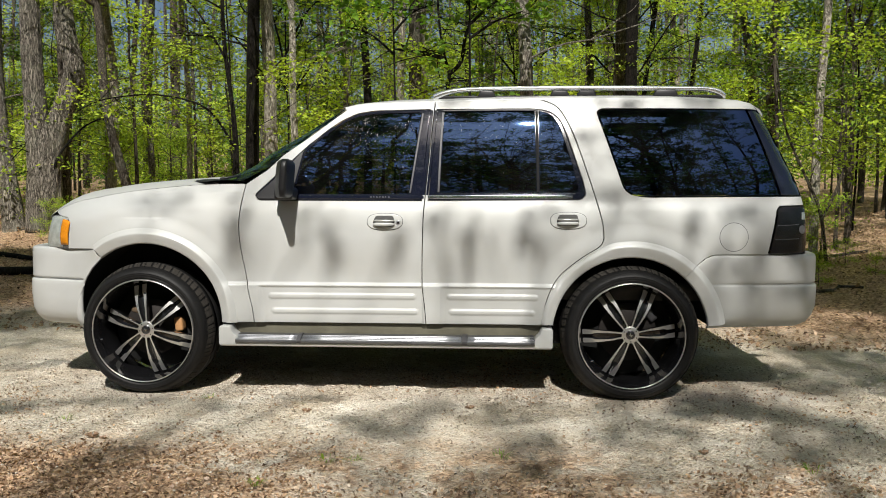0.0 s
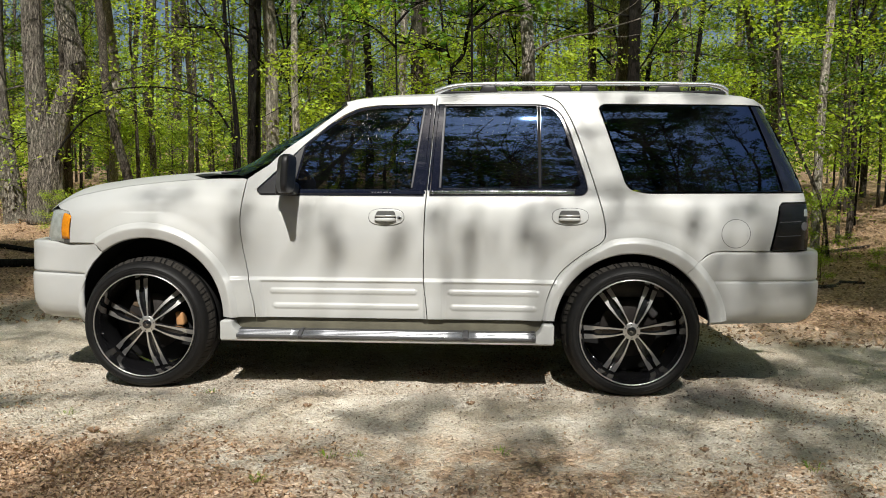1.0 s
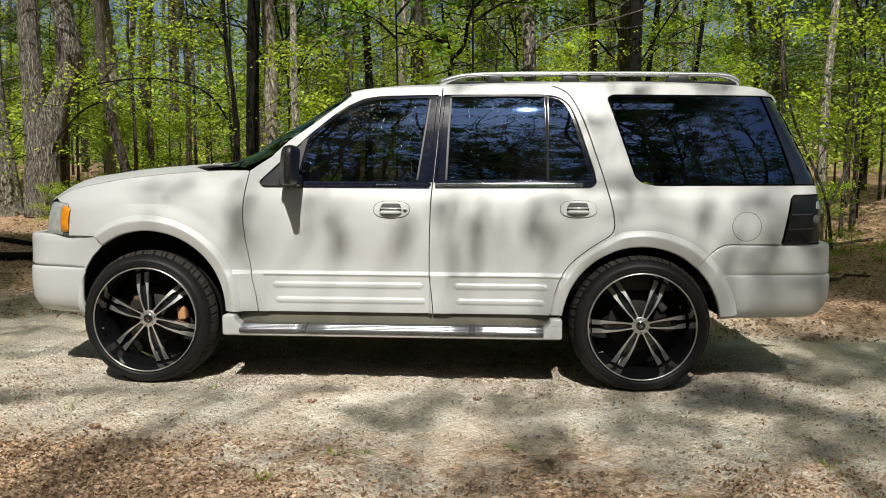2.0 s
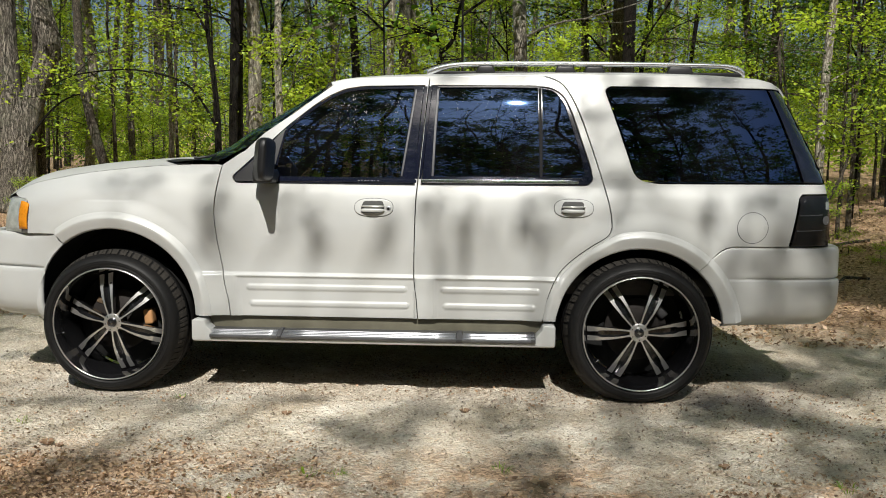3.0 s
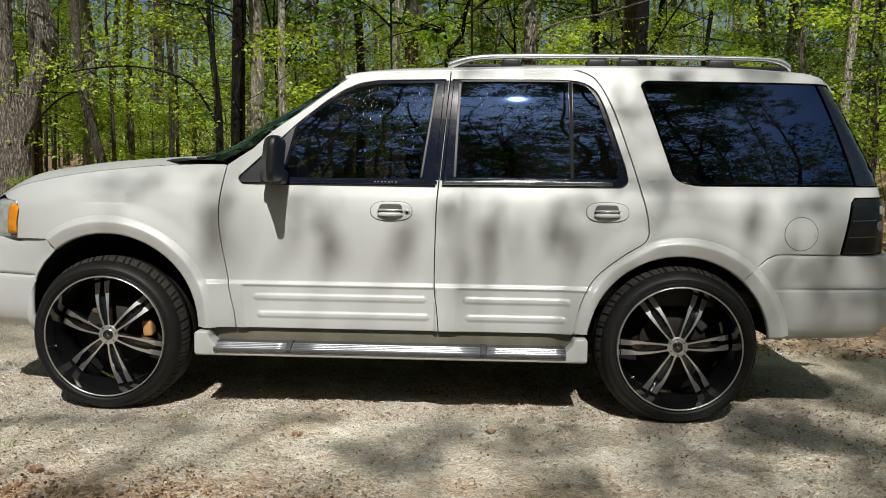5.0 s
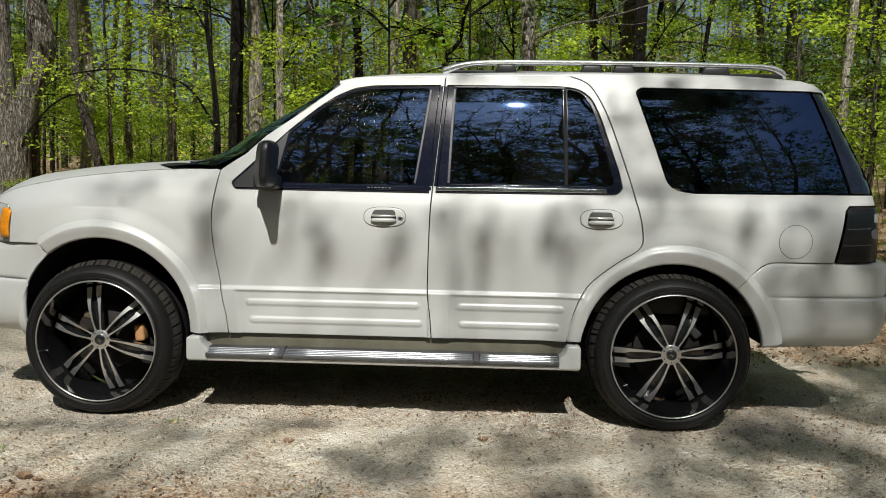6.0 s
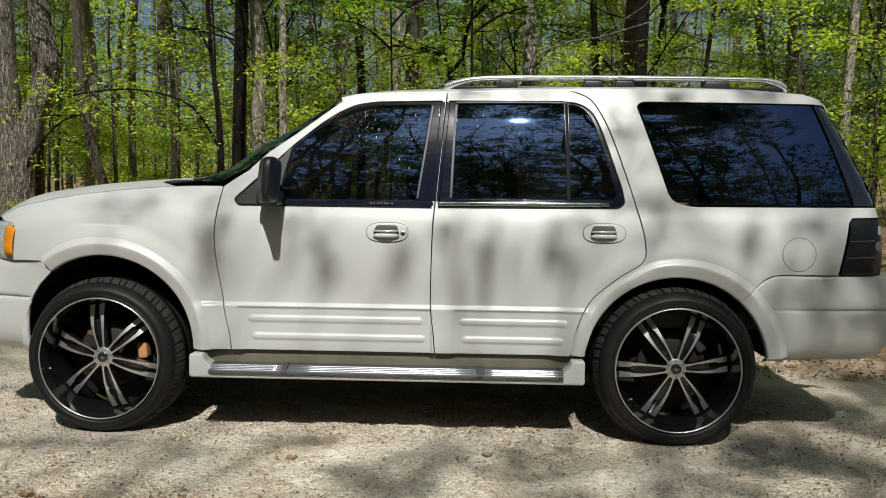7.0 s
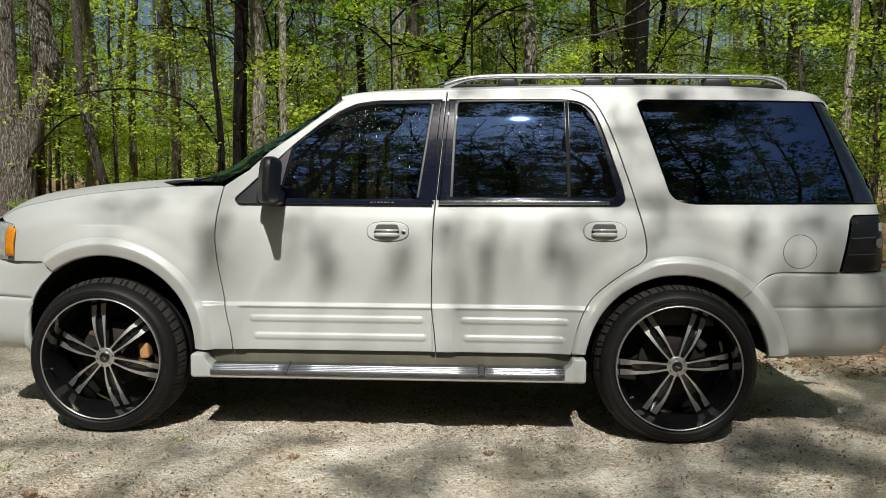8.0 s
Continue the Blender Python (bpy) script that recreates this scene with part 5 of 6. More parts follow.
def tree(height, r, bark, leaf, seed, bend=(), limbs=8, first=0.35, reach=2.2, leaves=60, size=0.09, rise_deg=30, radius=0.35, label="", twigs=3, top=0.25, flare=1.35, thin_top=1.0, clump=0, bare=0.0, foot=None):
    """A trunk with limbs and a leafy crown, standing at the origin."""
    rng = np.random.default_rng(seed)
    ob = new("tree")
    if bend:
        path = [Vector(p) for p in smooth_line(bend, 6)]
    else:
        path = [Vector((0, 0, -0.25))]
        dx, dy = 0.0, 0.0
        for k in range(1, 13):
            dx += rng.normal() * 0.008 * height
            dy += rng.normal() * 0.008 * height
            path.append(Vector((dx * k / 8, dy * k / 8, height * k / 12)))
    m = len(path)
    radii = [r * (1 - (1 - top) * (i / (m - 1)) ** 0.8) * (1 + (flare - 1) * max(0.0, 1 - i * height / (m - 1) / 0.6)) for i in range(m)]
    bm = tube(path, radii, 28 if r > 0.11 else 12 if r > 0.06 else 8, wobble=0.10, ridge=0.07 if r > 0.11 else 0.0)
    pts = []
    for q in range(limbs):
        t = first + (1 - first) * (q + rng.random()) / limbs
        k = min(t, 0.98) * (m - 1)
        i = min(int(k), m - 2)
        s = path[i].lerp(path[i + 1], k - i)
        az = q * 2.4 + rng.normal() * 0.5
        length = reach * (1.15 - 0.7 * t) * (0.7 + 0.6 * rng.random())
        rr = min(radii[i] * 0.5, 0.012 + 0.018 * length) * (0.4 if t < bare else 1.0)
        if t < bare:
            length *= 0.75
        line, a2, e2 = branch_path(s, az, radians(rise_deg) + rng.normal() * 0.2, length, rng, 7, 0.02)
        tube(line, [rr * (1 - 0.8 * j / 7) for j in range(8)], 5, bm, caps=False)
        many = leaves if clump else int(leaves * (thin_top if t > 0.58 else 1.0) * (t > bare))
        if many and not clump:
            pts += sprays(line, rng, many, radius, radius * 0.22)
        for w in range(twigs):
            j = 2 + int(rng.random() * 5)
            sub, _, _ = branch_path(line[j], a2 + rng.choice((-1, 1)) * (0.5 + 0.6 * rng.random()), e2 + rng.normal() * 0.25, length * (0.35 + 0.3 * rng.random()), rng, 5, 0.02, 0.18)
            tube(sub, [max(0.003, rr * 0.45 * (1 - 0.8 * c / 5)) for c in range(6)], 4, bm, caps=False)
            if many and clump:
                for _ in range(clump):
                    if t > 0.5 and rng.random() > thin_top:
                        continue
                    c = sub[1 + int(rng.random() * (len(sub) - 1))]
                    for _ in range(many):
                        pts.append((c.x + rng.normal() * radius, c.y + rng.normal() * radius, c.z + rng.normal() * radius * 0.5))
            elif many:
                pts += sprays(sub, rng, int(many * 0.8), radius, radius * 0.22, 0.2)
    part("trunk", bm, bark, ob)
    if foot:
        # drop most leaves whose shade would land where sun is wanted
        pts = [p for p in pts if not kept_unshaded(p[0] + foot[0], p[1] + foot[1], p[2]) or rng.random() < 0.025]
    if pts:
        crown = new("crown", leaf_cloud("crown", pts, size, leaf, rng, fine=0.065 < size < 0.12))
        crown.parent = ob
    return tagged(ob, label or "slender forest tree with fresh spring leaves", "tree", "trees of the wood")


def place(ob, x, y, turn=0.0, s=1.0):
    ob.matrix_basis = Matrix.Translation((x, y, rise(x, y))) @ Matrix.Rotation(radians(turn), 4, "Z") @ Matrix.Diagonal((s, s, s, 1))
    return ob


# a gap in the canopy where an old tree came down
def glade(x, y, z):
    d = y + 5.0
    return abs(x - 2.2 + 0.405 * d) < 0.4 + 0.050 * d and z > 1.3 + 0.192 * d


# dapples wanted on drive and car, thrown by unseen boughs added for them: the centre,
# half-widths and closeness of each shade as it falls on level ground
DRIVE_DAPPLES = ((-0.64, -0.37, 0.25, 0.21, 0.8), (-0.08, -0.19, 0.44, 0.11, 0.6), (1.04, -0.05, 0.24, 0.11, 0.6), (1.79, -0.23, 0.23, 0.18, 0.5), (-1.72, 1.65, 0.35, 0.25, 0.6), (-1.21, 0.82, 0.25, 0.17, 0.5), (-2.5, 1.4, 0.45, 0.40, 0.75), (-2.4, 2.5, 0.50, 0.45, 0.75), (1.6, -0.61, 0.2, 0.28, 0.6), (0.43, -0.95, 0.15, 0.30, 0.42), (0.25, -1.4, 0.12, 0.40, 0.38), (2.25, -0.44, 0.29, 0.16, 0.6), (2.41, -1.1, 0.14, 0.42, 0.75), (2.82, -0.78, 0.18, 0.22, 0.5), (3.46, -0.22, 0.28, 0.27, 0.8), (4.88, 1.45, 0.44, 0.49, 0.8), (4.25, 0.50, 0.25, 0.28, 0.75), (4.1, -0.59, 0.18, 0.25, 0.8), (3.67, -1.05, 0.24, 0.12, 0.5), (2.1, -1.53, 0.17, 0.21, 0.6))
EDGE_DAPPLES = ((4.30, 0.90, 0.42, 0.28, 0.8), (4.85, 0.45, 0.35, 0.35, 0.75), (3.56, -0.06, 0.25, 0.27, 0.8), (2.84, -0.27, 0.17, 0.16, 0.5), (2.3, -0.18, 0.17, 0.17, 0.5), (1.42, -0.55, 0.12, 0.15, 0.4), (0.55, -0.25, 0.2, 0.08, 0.5), (1.65, -0.69, 0.17, 0.13, 0.5), (3.02, -0.62, 0.2, 0.13, 0.5), (3.86, -0.3, 0.11, 0.26, 0.7))
CAR_DAPPLES = ((0.5, 1.01, 0.104, 0.302, 0.47), (1.03, 1.07, 0.143, 0.162, 0.38), (1.14, 0.95, 0.078, 0.14, 0.26), (1.53, 0.95, 0.078, 0.14, 0.34), (1.77, 1.04, 0.078, 0.162, 0.26), (2.03, 0.96, 0.104, 0.194, 0.21), (2.38, 1.04, 0.143, 0.194, 0.42), (2.82, 1.21, 0.247, 0.108, 0.38), (2.68, 1.62, 0.221, 0.324, 0.42), (3.6, 1.15, 0.13, 0.076, 0.34), (3.32, 1.05, 0.091, 0.119, 0.34), (3.15, 2.0, 0.55, 0.076, 0.47), (0.03, 1.25, 0.286, 0.076, 0.3), (1.9, 2.0, 0.4, 0.054, 0.34), (3.55, 0.72, 0.13, 0.173, 0.34), (3.85, 0.78, 0.24, 0.24, 0.42), (4.05, 0.55, 0.156, 0.216, 0.42))


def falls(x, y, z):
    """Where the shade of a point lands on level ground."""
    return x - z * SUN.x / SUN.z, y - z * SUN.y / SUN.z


def kept_unshaded(x, y, z):
    """Where crown leaves are pruned to keep their shade off: the drive, and before the edge of the wood."""
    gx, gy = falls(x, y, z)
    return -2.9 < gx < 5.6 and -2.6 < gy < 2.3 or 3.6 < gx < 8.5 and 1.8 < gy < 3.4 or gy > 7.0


# trunks beyond the drive: x, y, radius, lean in x per metre, height, bark, label
TRUNKS = [
    (-6.00, 8.93, 0.190, -0.115, 13, BARK_GREY, "grey furrowed trunk leaning by the drive rising from the leaf litter"),
    (-3.24, 7.93, 0.075, -0.245, 11, BARK_MID, "slim leaning brown trunk rising from the leaf litter"),
    (-4.89, 9.93, 0.097, 0.000, 14, BARK_PALE, "pale straight trunk rising from the leaf litter"),
    (-5.12, 8.93, 0.081, 0.012, 13, BARK_MID, "brown straight trunk rising from the leaf litter"),
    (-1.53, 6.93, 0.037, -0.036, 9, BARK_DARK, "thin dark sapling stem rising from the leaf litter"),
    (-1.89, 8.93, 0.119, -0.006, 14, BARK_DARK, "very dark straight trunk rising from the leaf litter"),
    (-1.69, 9.43, 0.123, -0.024, 15, BARK_PALE, "pale grey straight trunk rising from the leaf litter"),
    (-0.90, 8.43, 0.064, -0.055, 12, BARK_PALE, "slim pale trunk rising from the leaf litter"),
    (-0.72, 10.93, 0.071, -0.018, 14, BARK_GREY, "thin grey trunk rising from the leaf litter"),
    (-0.06, 9.93, 0.081, -0.024, 14, BARK_DARK, "dark trunk with lichen rising from the leaf litter"),
    (0.62, 9.93, 0.076, -0.042, 14, BARK_PALE, "slim grey trunk rising from the leaf litter"),
    (0.83, 10.43, 0.126, -0.012, 15, BARK_MID, "brown trunk rising from the leaf litter"),
    (0.93, 11.93, 0.092, -0.024, 15, BARK_PALE, "pale trunk rising from the leaf litter"),
    (1.40, 19.93, 0.085, 0.012, 13, BARK_DARK, "thin dark trunk rising from the leaf litter"),
    (2.25, 21.93, 0.101, -0.015, 13, BARK_GREY, "thin grey trunk rising from the leaf litter"),
    (2.72, 8.93, 0.119, -0.018, 15, BARK_GREY, "grey straight trunk rising from the leaf litter"),
    (2.70, 18.93, 0.065, 0.030, 12, BARK_DARK, "thin dark trunk rising from the leaf litter"),
    (4.00, 10.93, 0.076, 0.030, 14, BARK_MID, "slightly curved brown trunk rising from the leaf litter"),
    (4.47, 9.93, 0.125, 0.000, 15, BARK_MID, "brown straight trunk rising from the leaf litter"),
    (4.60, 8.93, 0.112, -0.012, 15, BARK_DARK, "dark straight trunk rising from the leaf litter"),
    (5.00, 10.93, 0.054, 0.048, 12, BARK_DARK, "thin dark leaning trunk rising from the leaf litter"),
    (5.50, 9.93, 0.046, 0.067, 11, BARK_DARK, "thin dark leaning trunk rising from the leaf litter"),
    (7.77, 20.93, 0.088, 0.042, 12, BARK_PALE, "thin pale leaning trunk rising from the leaf litter"),
    (8.89, 18.93, 0.057, 0.006, 12, BARK_GREY, "thin grey trunk rising from the leaf litter"),
    (7.08, 10.43, 0.074, -0.091, 14, BARK_MID, "leaning brown trunk rising from the leaf litter"),
    (6.83, 9.43, 0.084, 0.024, 14, BARK_MID, "brown trunk rising from the leaf litter"),
    (6.52, 6.43, 0.066, 0.012, 11, BARK_PALE, "pale mossy trunk beside the drive rising from the leaf litter"),
    (11.21, 15.93, 0.085, 0.009, 13, BARK_MID, "brown trunk rising from the leaf litter"),
    (10.40, 12.93, 0.079, 0.000, 13, BARK_MID, "brown trunk rising from the leaf litter"),
    (-4.80, 11.93, 0.069, 0.015, 13, BARK_GREY, "thin grey trunk rising from the leaf litter"),
    (-4.08, 11.93, 0.063, -0.012, 13, BARK_PALE, "thin pale trunk rising from the leaf litter"),
    (-8.00, 10.93, 0.163, 0.000, 13, BARK_GREY, "grey trunk rising from the leaf litter"),
    (9.59, 9.93, 0.112, 0.000, 13, BARK_GREY, "grey trunk rising from the leaf litter"),
]
for i, (x, y, r, lean, h, bark, words) in enumerate(TRUNKS):
    rng = np.random.default_rng(100 + i)
    bend = [(0, 0, -0.4)]
    for k in range(1, 7):
        z = h * k / 6
        bend.append((lean * z + rng.normal() * (0.004 if abs(lean) < 0.03 else 0.008) * h, rng.normal() * 0.012 * h, z))
    t = tree(h, r, bark, LEAF if i % 3 else LEAF_DEEP, 200 + i, bend, limbs=15 if r > 0.1 else 10, first=0.13, bare=0.30, reach=2.6, leaves=0 if glade(x, y, 99) else 46, size=0.051, rise_deg=20, radius=0.45, label=words, top=0.5)
    place(t, x, y)

# the twin-stemmed tree by the drive
twin_tree = tagged(new("tree"), "old grey twin-stemmed tree with furrowed bark", "tree", "trees of the wood")
bm = tube(smooth_line([(0.10, 0, -0.3), (0.06, 0, 0.5), (0.0, 0, 1.3), (-0.06, 0, 2.4), (-0.10, 0, 4.0), (-0.14, 0.1, 7.0), (-0.1, 0.2, 10.0)], 6), [0.36 - 0.13 * min(1, k / 12) - 0.12 * k / 36 for k in range(37)], 64, wobble=0.12, ridge=0.07)
tube(smooth_line([(0.08, -0.05, 0.0), (0.14, -0.06, 0.7), (0.26, -0.04, 1.5), (0.56, 0.0, 2.35), (0.62, 0.0, 2.75), (0.50, 0.0, 3.3), (0.42, 0.1, 4.2), (0.40, 0.2, 7.5), (0.5, 0.2, 10)], 6), [0.30 - 0.10 * min(1, k / 14) - 0.08 * k / 48 for k in range(49)], 64, bm, wobble=0.14, ridge=0.07)
part("trunk", bm, BARK_OLD, twin_tree)
rng = np.random.default_rng(31)
pts = []
bm = bmesh.new()
for q in range(12):
    line, _, _ = branch_path((-0.1 + 0.5 * (q % 2), 0.1, 5.0 + 0.4 * q), q * 2.4, 0.4, 2.8, rng, 6)
    tube(line, [0.05 * (1 - 0.13 * c) for c in range(7)], 6, bm, caps=False)
    pts += sprays(line, rng, 160, 0.6, 0.15)
part("limbs", bm, BARK_OLD, twin_tree)
new("crown", leaf_cloud("crown", pts, 0.06, LEAF, rng)).parent = twin_tree
place(twin_tree, -5.36, 8.53)

# understorey saplings with flat sprays of new leaves
protos = []
for k in range(7):
    h = (4.2, 5.5, 3.4, 6.5, 4.8, 1.6, 5.0)[k]
    leafm = (LEAF, LEAF, LEAF_BRIGHT, LEAF_DEEP, LEAF_BRIGHT, LEAF, LEAF_DEEP)[k]
    p = tree(h, 0.025 + 0.005 * h / 4, BARK_MID, leafm, 40 + k, limbs=(12, 14, 10, 15, 12, 10, 13)[k], first=0.10 if k == 5 else 0.30, reach=(1.6, 1.9, 1.5, 2.1, 1.8, 0.8, 1.8)[k], leaves=(62, 66, 64, 66, 64, 56, 66)[k], size=(0.055, 0.053, 0.052, 0.054, 0.050, 0.045, 0.054)[k], rise_deg=10, radius=0.26, twigs=4, label="young understorey tree with thin stem and bright leaves")
    protos.append(p)
rng = np.random.default_rng(7)
stems = []
while len(stems) < 62:
    d = 15.5 + 15 * rng.random()
    x = 1.6 + d * (rng.random() - 0.5) * 1.4
    y = -5.0 + d
    if any(math.hypot(x - a, y - b) < 1.2 for a, b in stems):
        continue
    stems.append((x, y))
near = [(6.0, 6.3), (7.4, 7.5), (6.9, 9.0), (8.3, 6.4), (9.0, 8.6), (5.2, 8.8), (-3.0, 9.4), (-4.8, 10.4), (-7.0, 9.0), (0.2, 10.2), (2.2, 9.6), (3.8, 10.4), (-1.4, 11.0), (10.4, 7.4), (7.0, 6.9), (7.9, 8.6), (9.6, 6.6), (-8.5, 11.5), (-3.9, 9.0), (-0.2, 8.6)]
for i, (x, y) in enumerate(near + stems):
    if i < len(near):
        k = (4, 6, 0, 2, 3, 0, 0, 2, 5, 2, 2, 4, 2, 6, 6, 4, 0, 2, 4, 2)[i]
    else:
        k = int(rng.choice([2, 3, 1, 0, 6, 4] if x > 3.5 else [0, 1, 3, 6, 3, 4, 1]))
    if glade(x, y, 99) and y > 9.5:
        k = 5
    s = 0.85 + 0.45 * rng.random()
    m4 = Matrix.Translation((x, y, rise(x, y) - 0.03)) @ Matrix.Rotation(rng.random() * 6.28, 4, "Z")
    ob = copy_thing(protos[k], m4)
    ob.scale = (s, s, s)
for i, p in enumerate(protos):
    place(p, -7 + 3.0 * i, 12.5 + 2.2 * (i % 3), 40 * i)
for i in range(32):
    x, y = (-8 + 15 * rng.random(), 5.2 + 5 * rng.random()) if i < 20 else (4.6 + 3.4 * rng.random(), 2.9 + 3.6 * rng.random())
    ob = copy_thing(protos[5], Matrix.Translation((x, y, rise(x, y) - 0.05)) @ Matrix.Rotation(rng.random() * 6.28, 4, "Z"))
    s = 0.35 + 0.4 * rng.random() if i < 20 else 0.14 + 0.14 * rng.random()
    ob.scale = (s, s, s)
    tagged(ob, "low leafy seedling on the forest floor", "shrub", "seedlings under the trees")

# far woods: stems and foliage that merge with distance
rng = np.random.default_rng(11)
bm = bmesh.new()
for k in range(170):
    d = 27 + 50 * rng.random()
    x = 1.6 + d * (rng.random() - 0.5) * 1.7
    y = -5 + d
    z = rise(x, y) - 0.3
    lean = rng.normal() * 0.04
    r = 0.06 + 0.13 * rng.random() ** 2
    tube([(x, y, z), (x + lean * 5, y, z + 5), (x + lean * 11 + rng.normal() * 0.3, y, z + 13)], [r, r * 0.85, r * 0.5], 6, bm, caps=False)
far = part("far_tree_stems", bm, BARK_MID)
tagged(far, "distant grey-brown tree stems deep in the wood", "woods", kind="stuff")
for name, mat_, n, seed in (("far_foliage", LEAF, 90000, 12), ("far_foliage", LEAF_DEEP, 70000, 13), ("far_foliage", LEAF_BRIGHT, 80000, 14)):
    rng = np.random.default_rng(seed)
    pts = []
    for c in range(n // 40):
        d = 24 + 50 * rng.random() ** 0.9
        x = 1.6 + d * (rng.random() - 0.5) * 1.6
        y = -5 + d
        g = rise(x, y)
        z = g + 0.3 + 0.27 * d * rng.random() ** 1.5
        if glade(x, y, z) or noise.noise(Vector((x * 0.20, y * 0.20, z * 0.55))) < -0.20 + 0.10 * rng.normal():
            continue
        r = 0.9 + 0.6 * rng.random()
        for _ in range(40):
            a, q = rng.random() * 6.283, r * math.sqrt(rng.random())
            pts.append((x + q * math.cos(a), y + q * math.sin(a), z + rng.normal() * 0.22))
    ob = new(name, leaf_cloud(name, pts, 0.13, mat_, rng))
    tagged(ob, "distant spring foliage deep in the wood", "woods", kind="stuff")

# leafy hillside closing the view
rng = np.random.default_rng(19)
pts = []
for c in range(2400):
    d = 50 + 75 * rng.random()
    x, y = 1.6 + d * (rng.random() - 0.5) * 1.7, -5 + d
    z = rise(x, y) + (2.0 + 0.07 * d) * rng.random() ** 1.3
    if glade(x, y, z + 1.0):
        continue
    for _ in range(22):
        a, q = rng.random() * 6.283, 2.2 * math.sqrt(rng.random())
        pts.append((x + q * math.cos(a), y + q * math.sin(a), z + rng.normal() * 0.5))
tagged(new("hillside_foliage", leaf_cloud("hillside_foliage", pts, 0.42, LEAF_DEEP, rng)), "hazy green foliage on the far wooded hillside", "woods", kind="stuff")


def stem_group(x, y, paths, bark, leaf, seed, label, leaves=0, r=0.03, size=0.06):
    """A sapling drawn by its main stems; each path is (dx, dz) from the foot."""
    rng = np.random.default_rng(seed)
    ob = new("sapling")
    twigs = bmesh.new()
    pts = []
    for p in paths:
        line = [Vector((q[0], 0.12 * noise.noise(Vector((q[0] * 2, q[1], seed))), q[1])) for q in smooth_line(p, 6)]
        n = len(line)
        part("stem", tube(line, [r * (1 - 0.7 * k / n) for k in range(n)], 7), bark, ob)
        for _ in range(9):
            k = int(n * (0.3 + 0.65 * rng.random()))
            sub, _, _ = branch_path(line[min(k, n - 1)], rng.random() * 6.28, 0.2 + 0.3 * rng.normal(), 0.5 + 0.8 * rng.random(), rng, 5, 0.02, 0.2)
            tube(sub, [r * 0.3 * (1 - 0.15 * c) for c in range(6)], 5, twigs, caps=False)
            if leaves:
                pts += sprays(sub, rng, int(leaves * 1.5), 0.22, 0.05)
    tagged(part("twig_spray", twigs, bark, ob), kind="stuff")
    if pts:
        new("crown", leaf_cloud("crown", pts, size, leaf, rng, fine=True)).parent = ob
    ob.location = (x, y, rise(x, y))
    return tagged(ob, label, "sapling", "saplings at the edge of the wood")


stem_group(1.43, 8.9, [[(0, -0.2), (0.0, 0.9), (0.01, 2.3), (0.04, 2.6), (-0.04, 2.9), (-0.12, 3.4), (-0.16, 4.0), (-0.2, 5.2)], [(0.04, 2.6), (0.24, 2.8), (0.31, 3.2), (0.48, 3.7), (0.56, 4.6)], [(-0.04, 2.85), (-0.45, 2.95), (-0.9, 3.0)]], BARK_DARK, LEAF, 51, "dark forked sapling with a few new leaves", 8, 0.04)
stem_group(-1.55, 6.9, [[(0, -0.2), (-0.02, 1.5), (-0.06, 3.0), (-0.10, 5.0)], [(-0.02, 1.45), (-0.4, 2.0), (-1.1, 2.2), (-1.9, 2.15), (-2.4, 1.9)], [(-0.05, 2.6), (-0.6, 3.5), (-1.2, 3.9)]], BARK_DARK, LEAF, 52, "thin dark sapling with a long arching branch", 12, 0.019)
stem_group(6.55, 6.0, [[(0, -0.2), (-0.1, 0.6), (-0.36, 1.2), (-0.62, 1.9), (-0.74, 2.6), (-0.8, 3.6)], [(-0.1, 0.55), (0.15, 1.2), (0.2, 2.2)]], BARK_MID, LEAF_BRIGHT, 53, "slender crooked sapling with bright young leaves", 14, 0.025)
stem_group(-0.3, 11.0, [[(0, -0.2), (0.1, 1.5), (-0.3, 2.8), (-0.9, 3.8)], [(0.1, 1.5), (0.6, 2.3), (1.3, 2.7)], [(0.0, 2.0), (-0.8, 2.4), (-1.5, 2.3)]], BARK_PALE, LEAF, 54, "bare pale sapling with spreading twigs", 0, 0.022)
stem_group(-5.3, 8.4, [[(0, -0.2), (0.1, 0.5), (0.35, 1.2), (0.75, 1.7), (1.2, 1.9)], [(0.1, 0.5), (-0.1, 1.1), (-0.15, 1.6)]], BARK_DARK, LEAF, 55, "low crooked dark sapling with new leaves", 14, 0.03)

stem_group(1.83, 7.5, [[(0, -0.2), (0.02, 2.0), (0.0, 4.2), (-0.03, 5.5)], [(0, 3.2), (0.5, 3.6), (1.1, 3.75)], [(0, 3.5), (-0.3, 3.9), (-0.6, 4.1)], [(0.01, 3.0), (0.4, 3.25), (0.8, 3.4)]], BARK_DARK, LEAF_BROAD, 56, "thin dark sapling with broad deep green leaves", 15, 0.024, 0.105)
stem_group(0.74, 7.2, [[(0, -0.2), (0.03, 1.8), (0.0, 3.6), (0.05, 5.0)], [(0, 3.1), (0.3, 3.4), (0.6, 3.5)], [(0, 2.8), (-0.35, 3.1), (-0.8, 3.2)]], BARK_DARK, LEAF_BROAD, 57, "thin dark sapling with broad deep green leaves", 13, 0.020, 0.10)

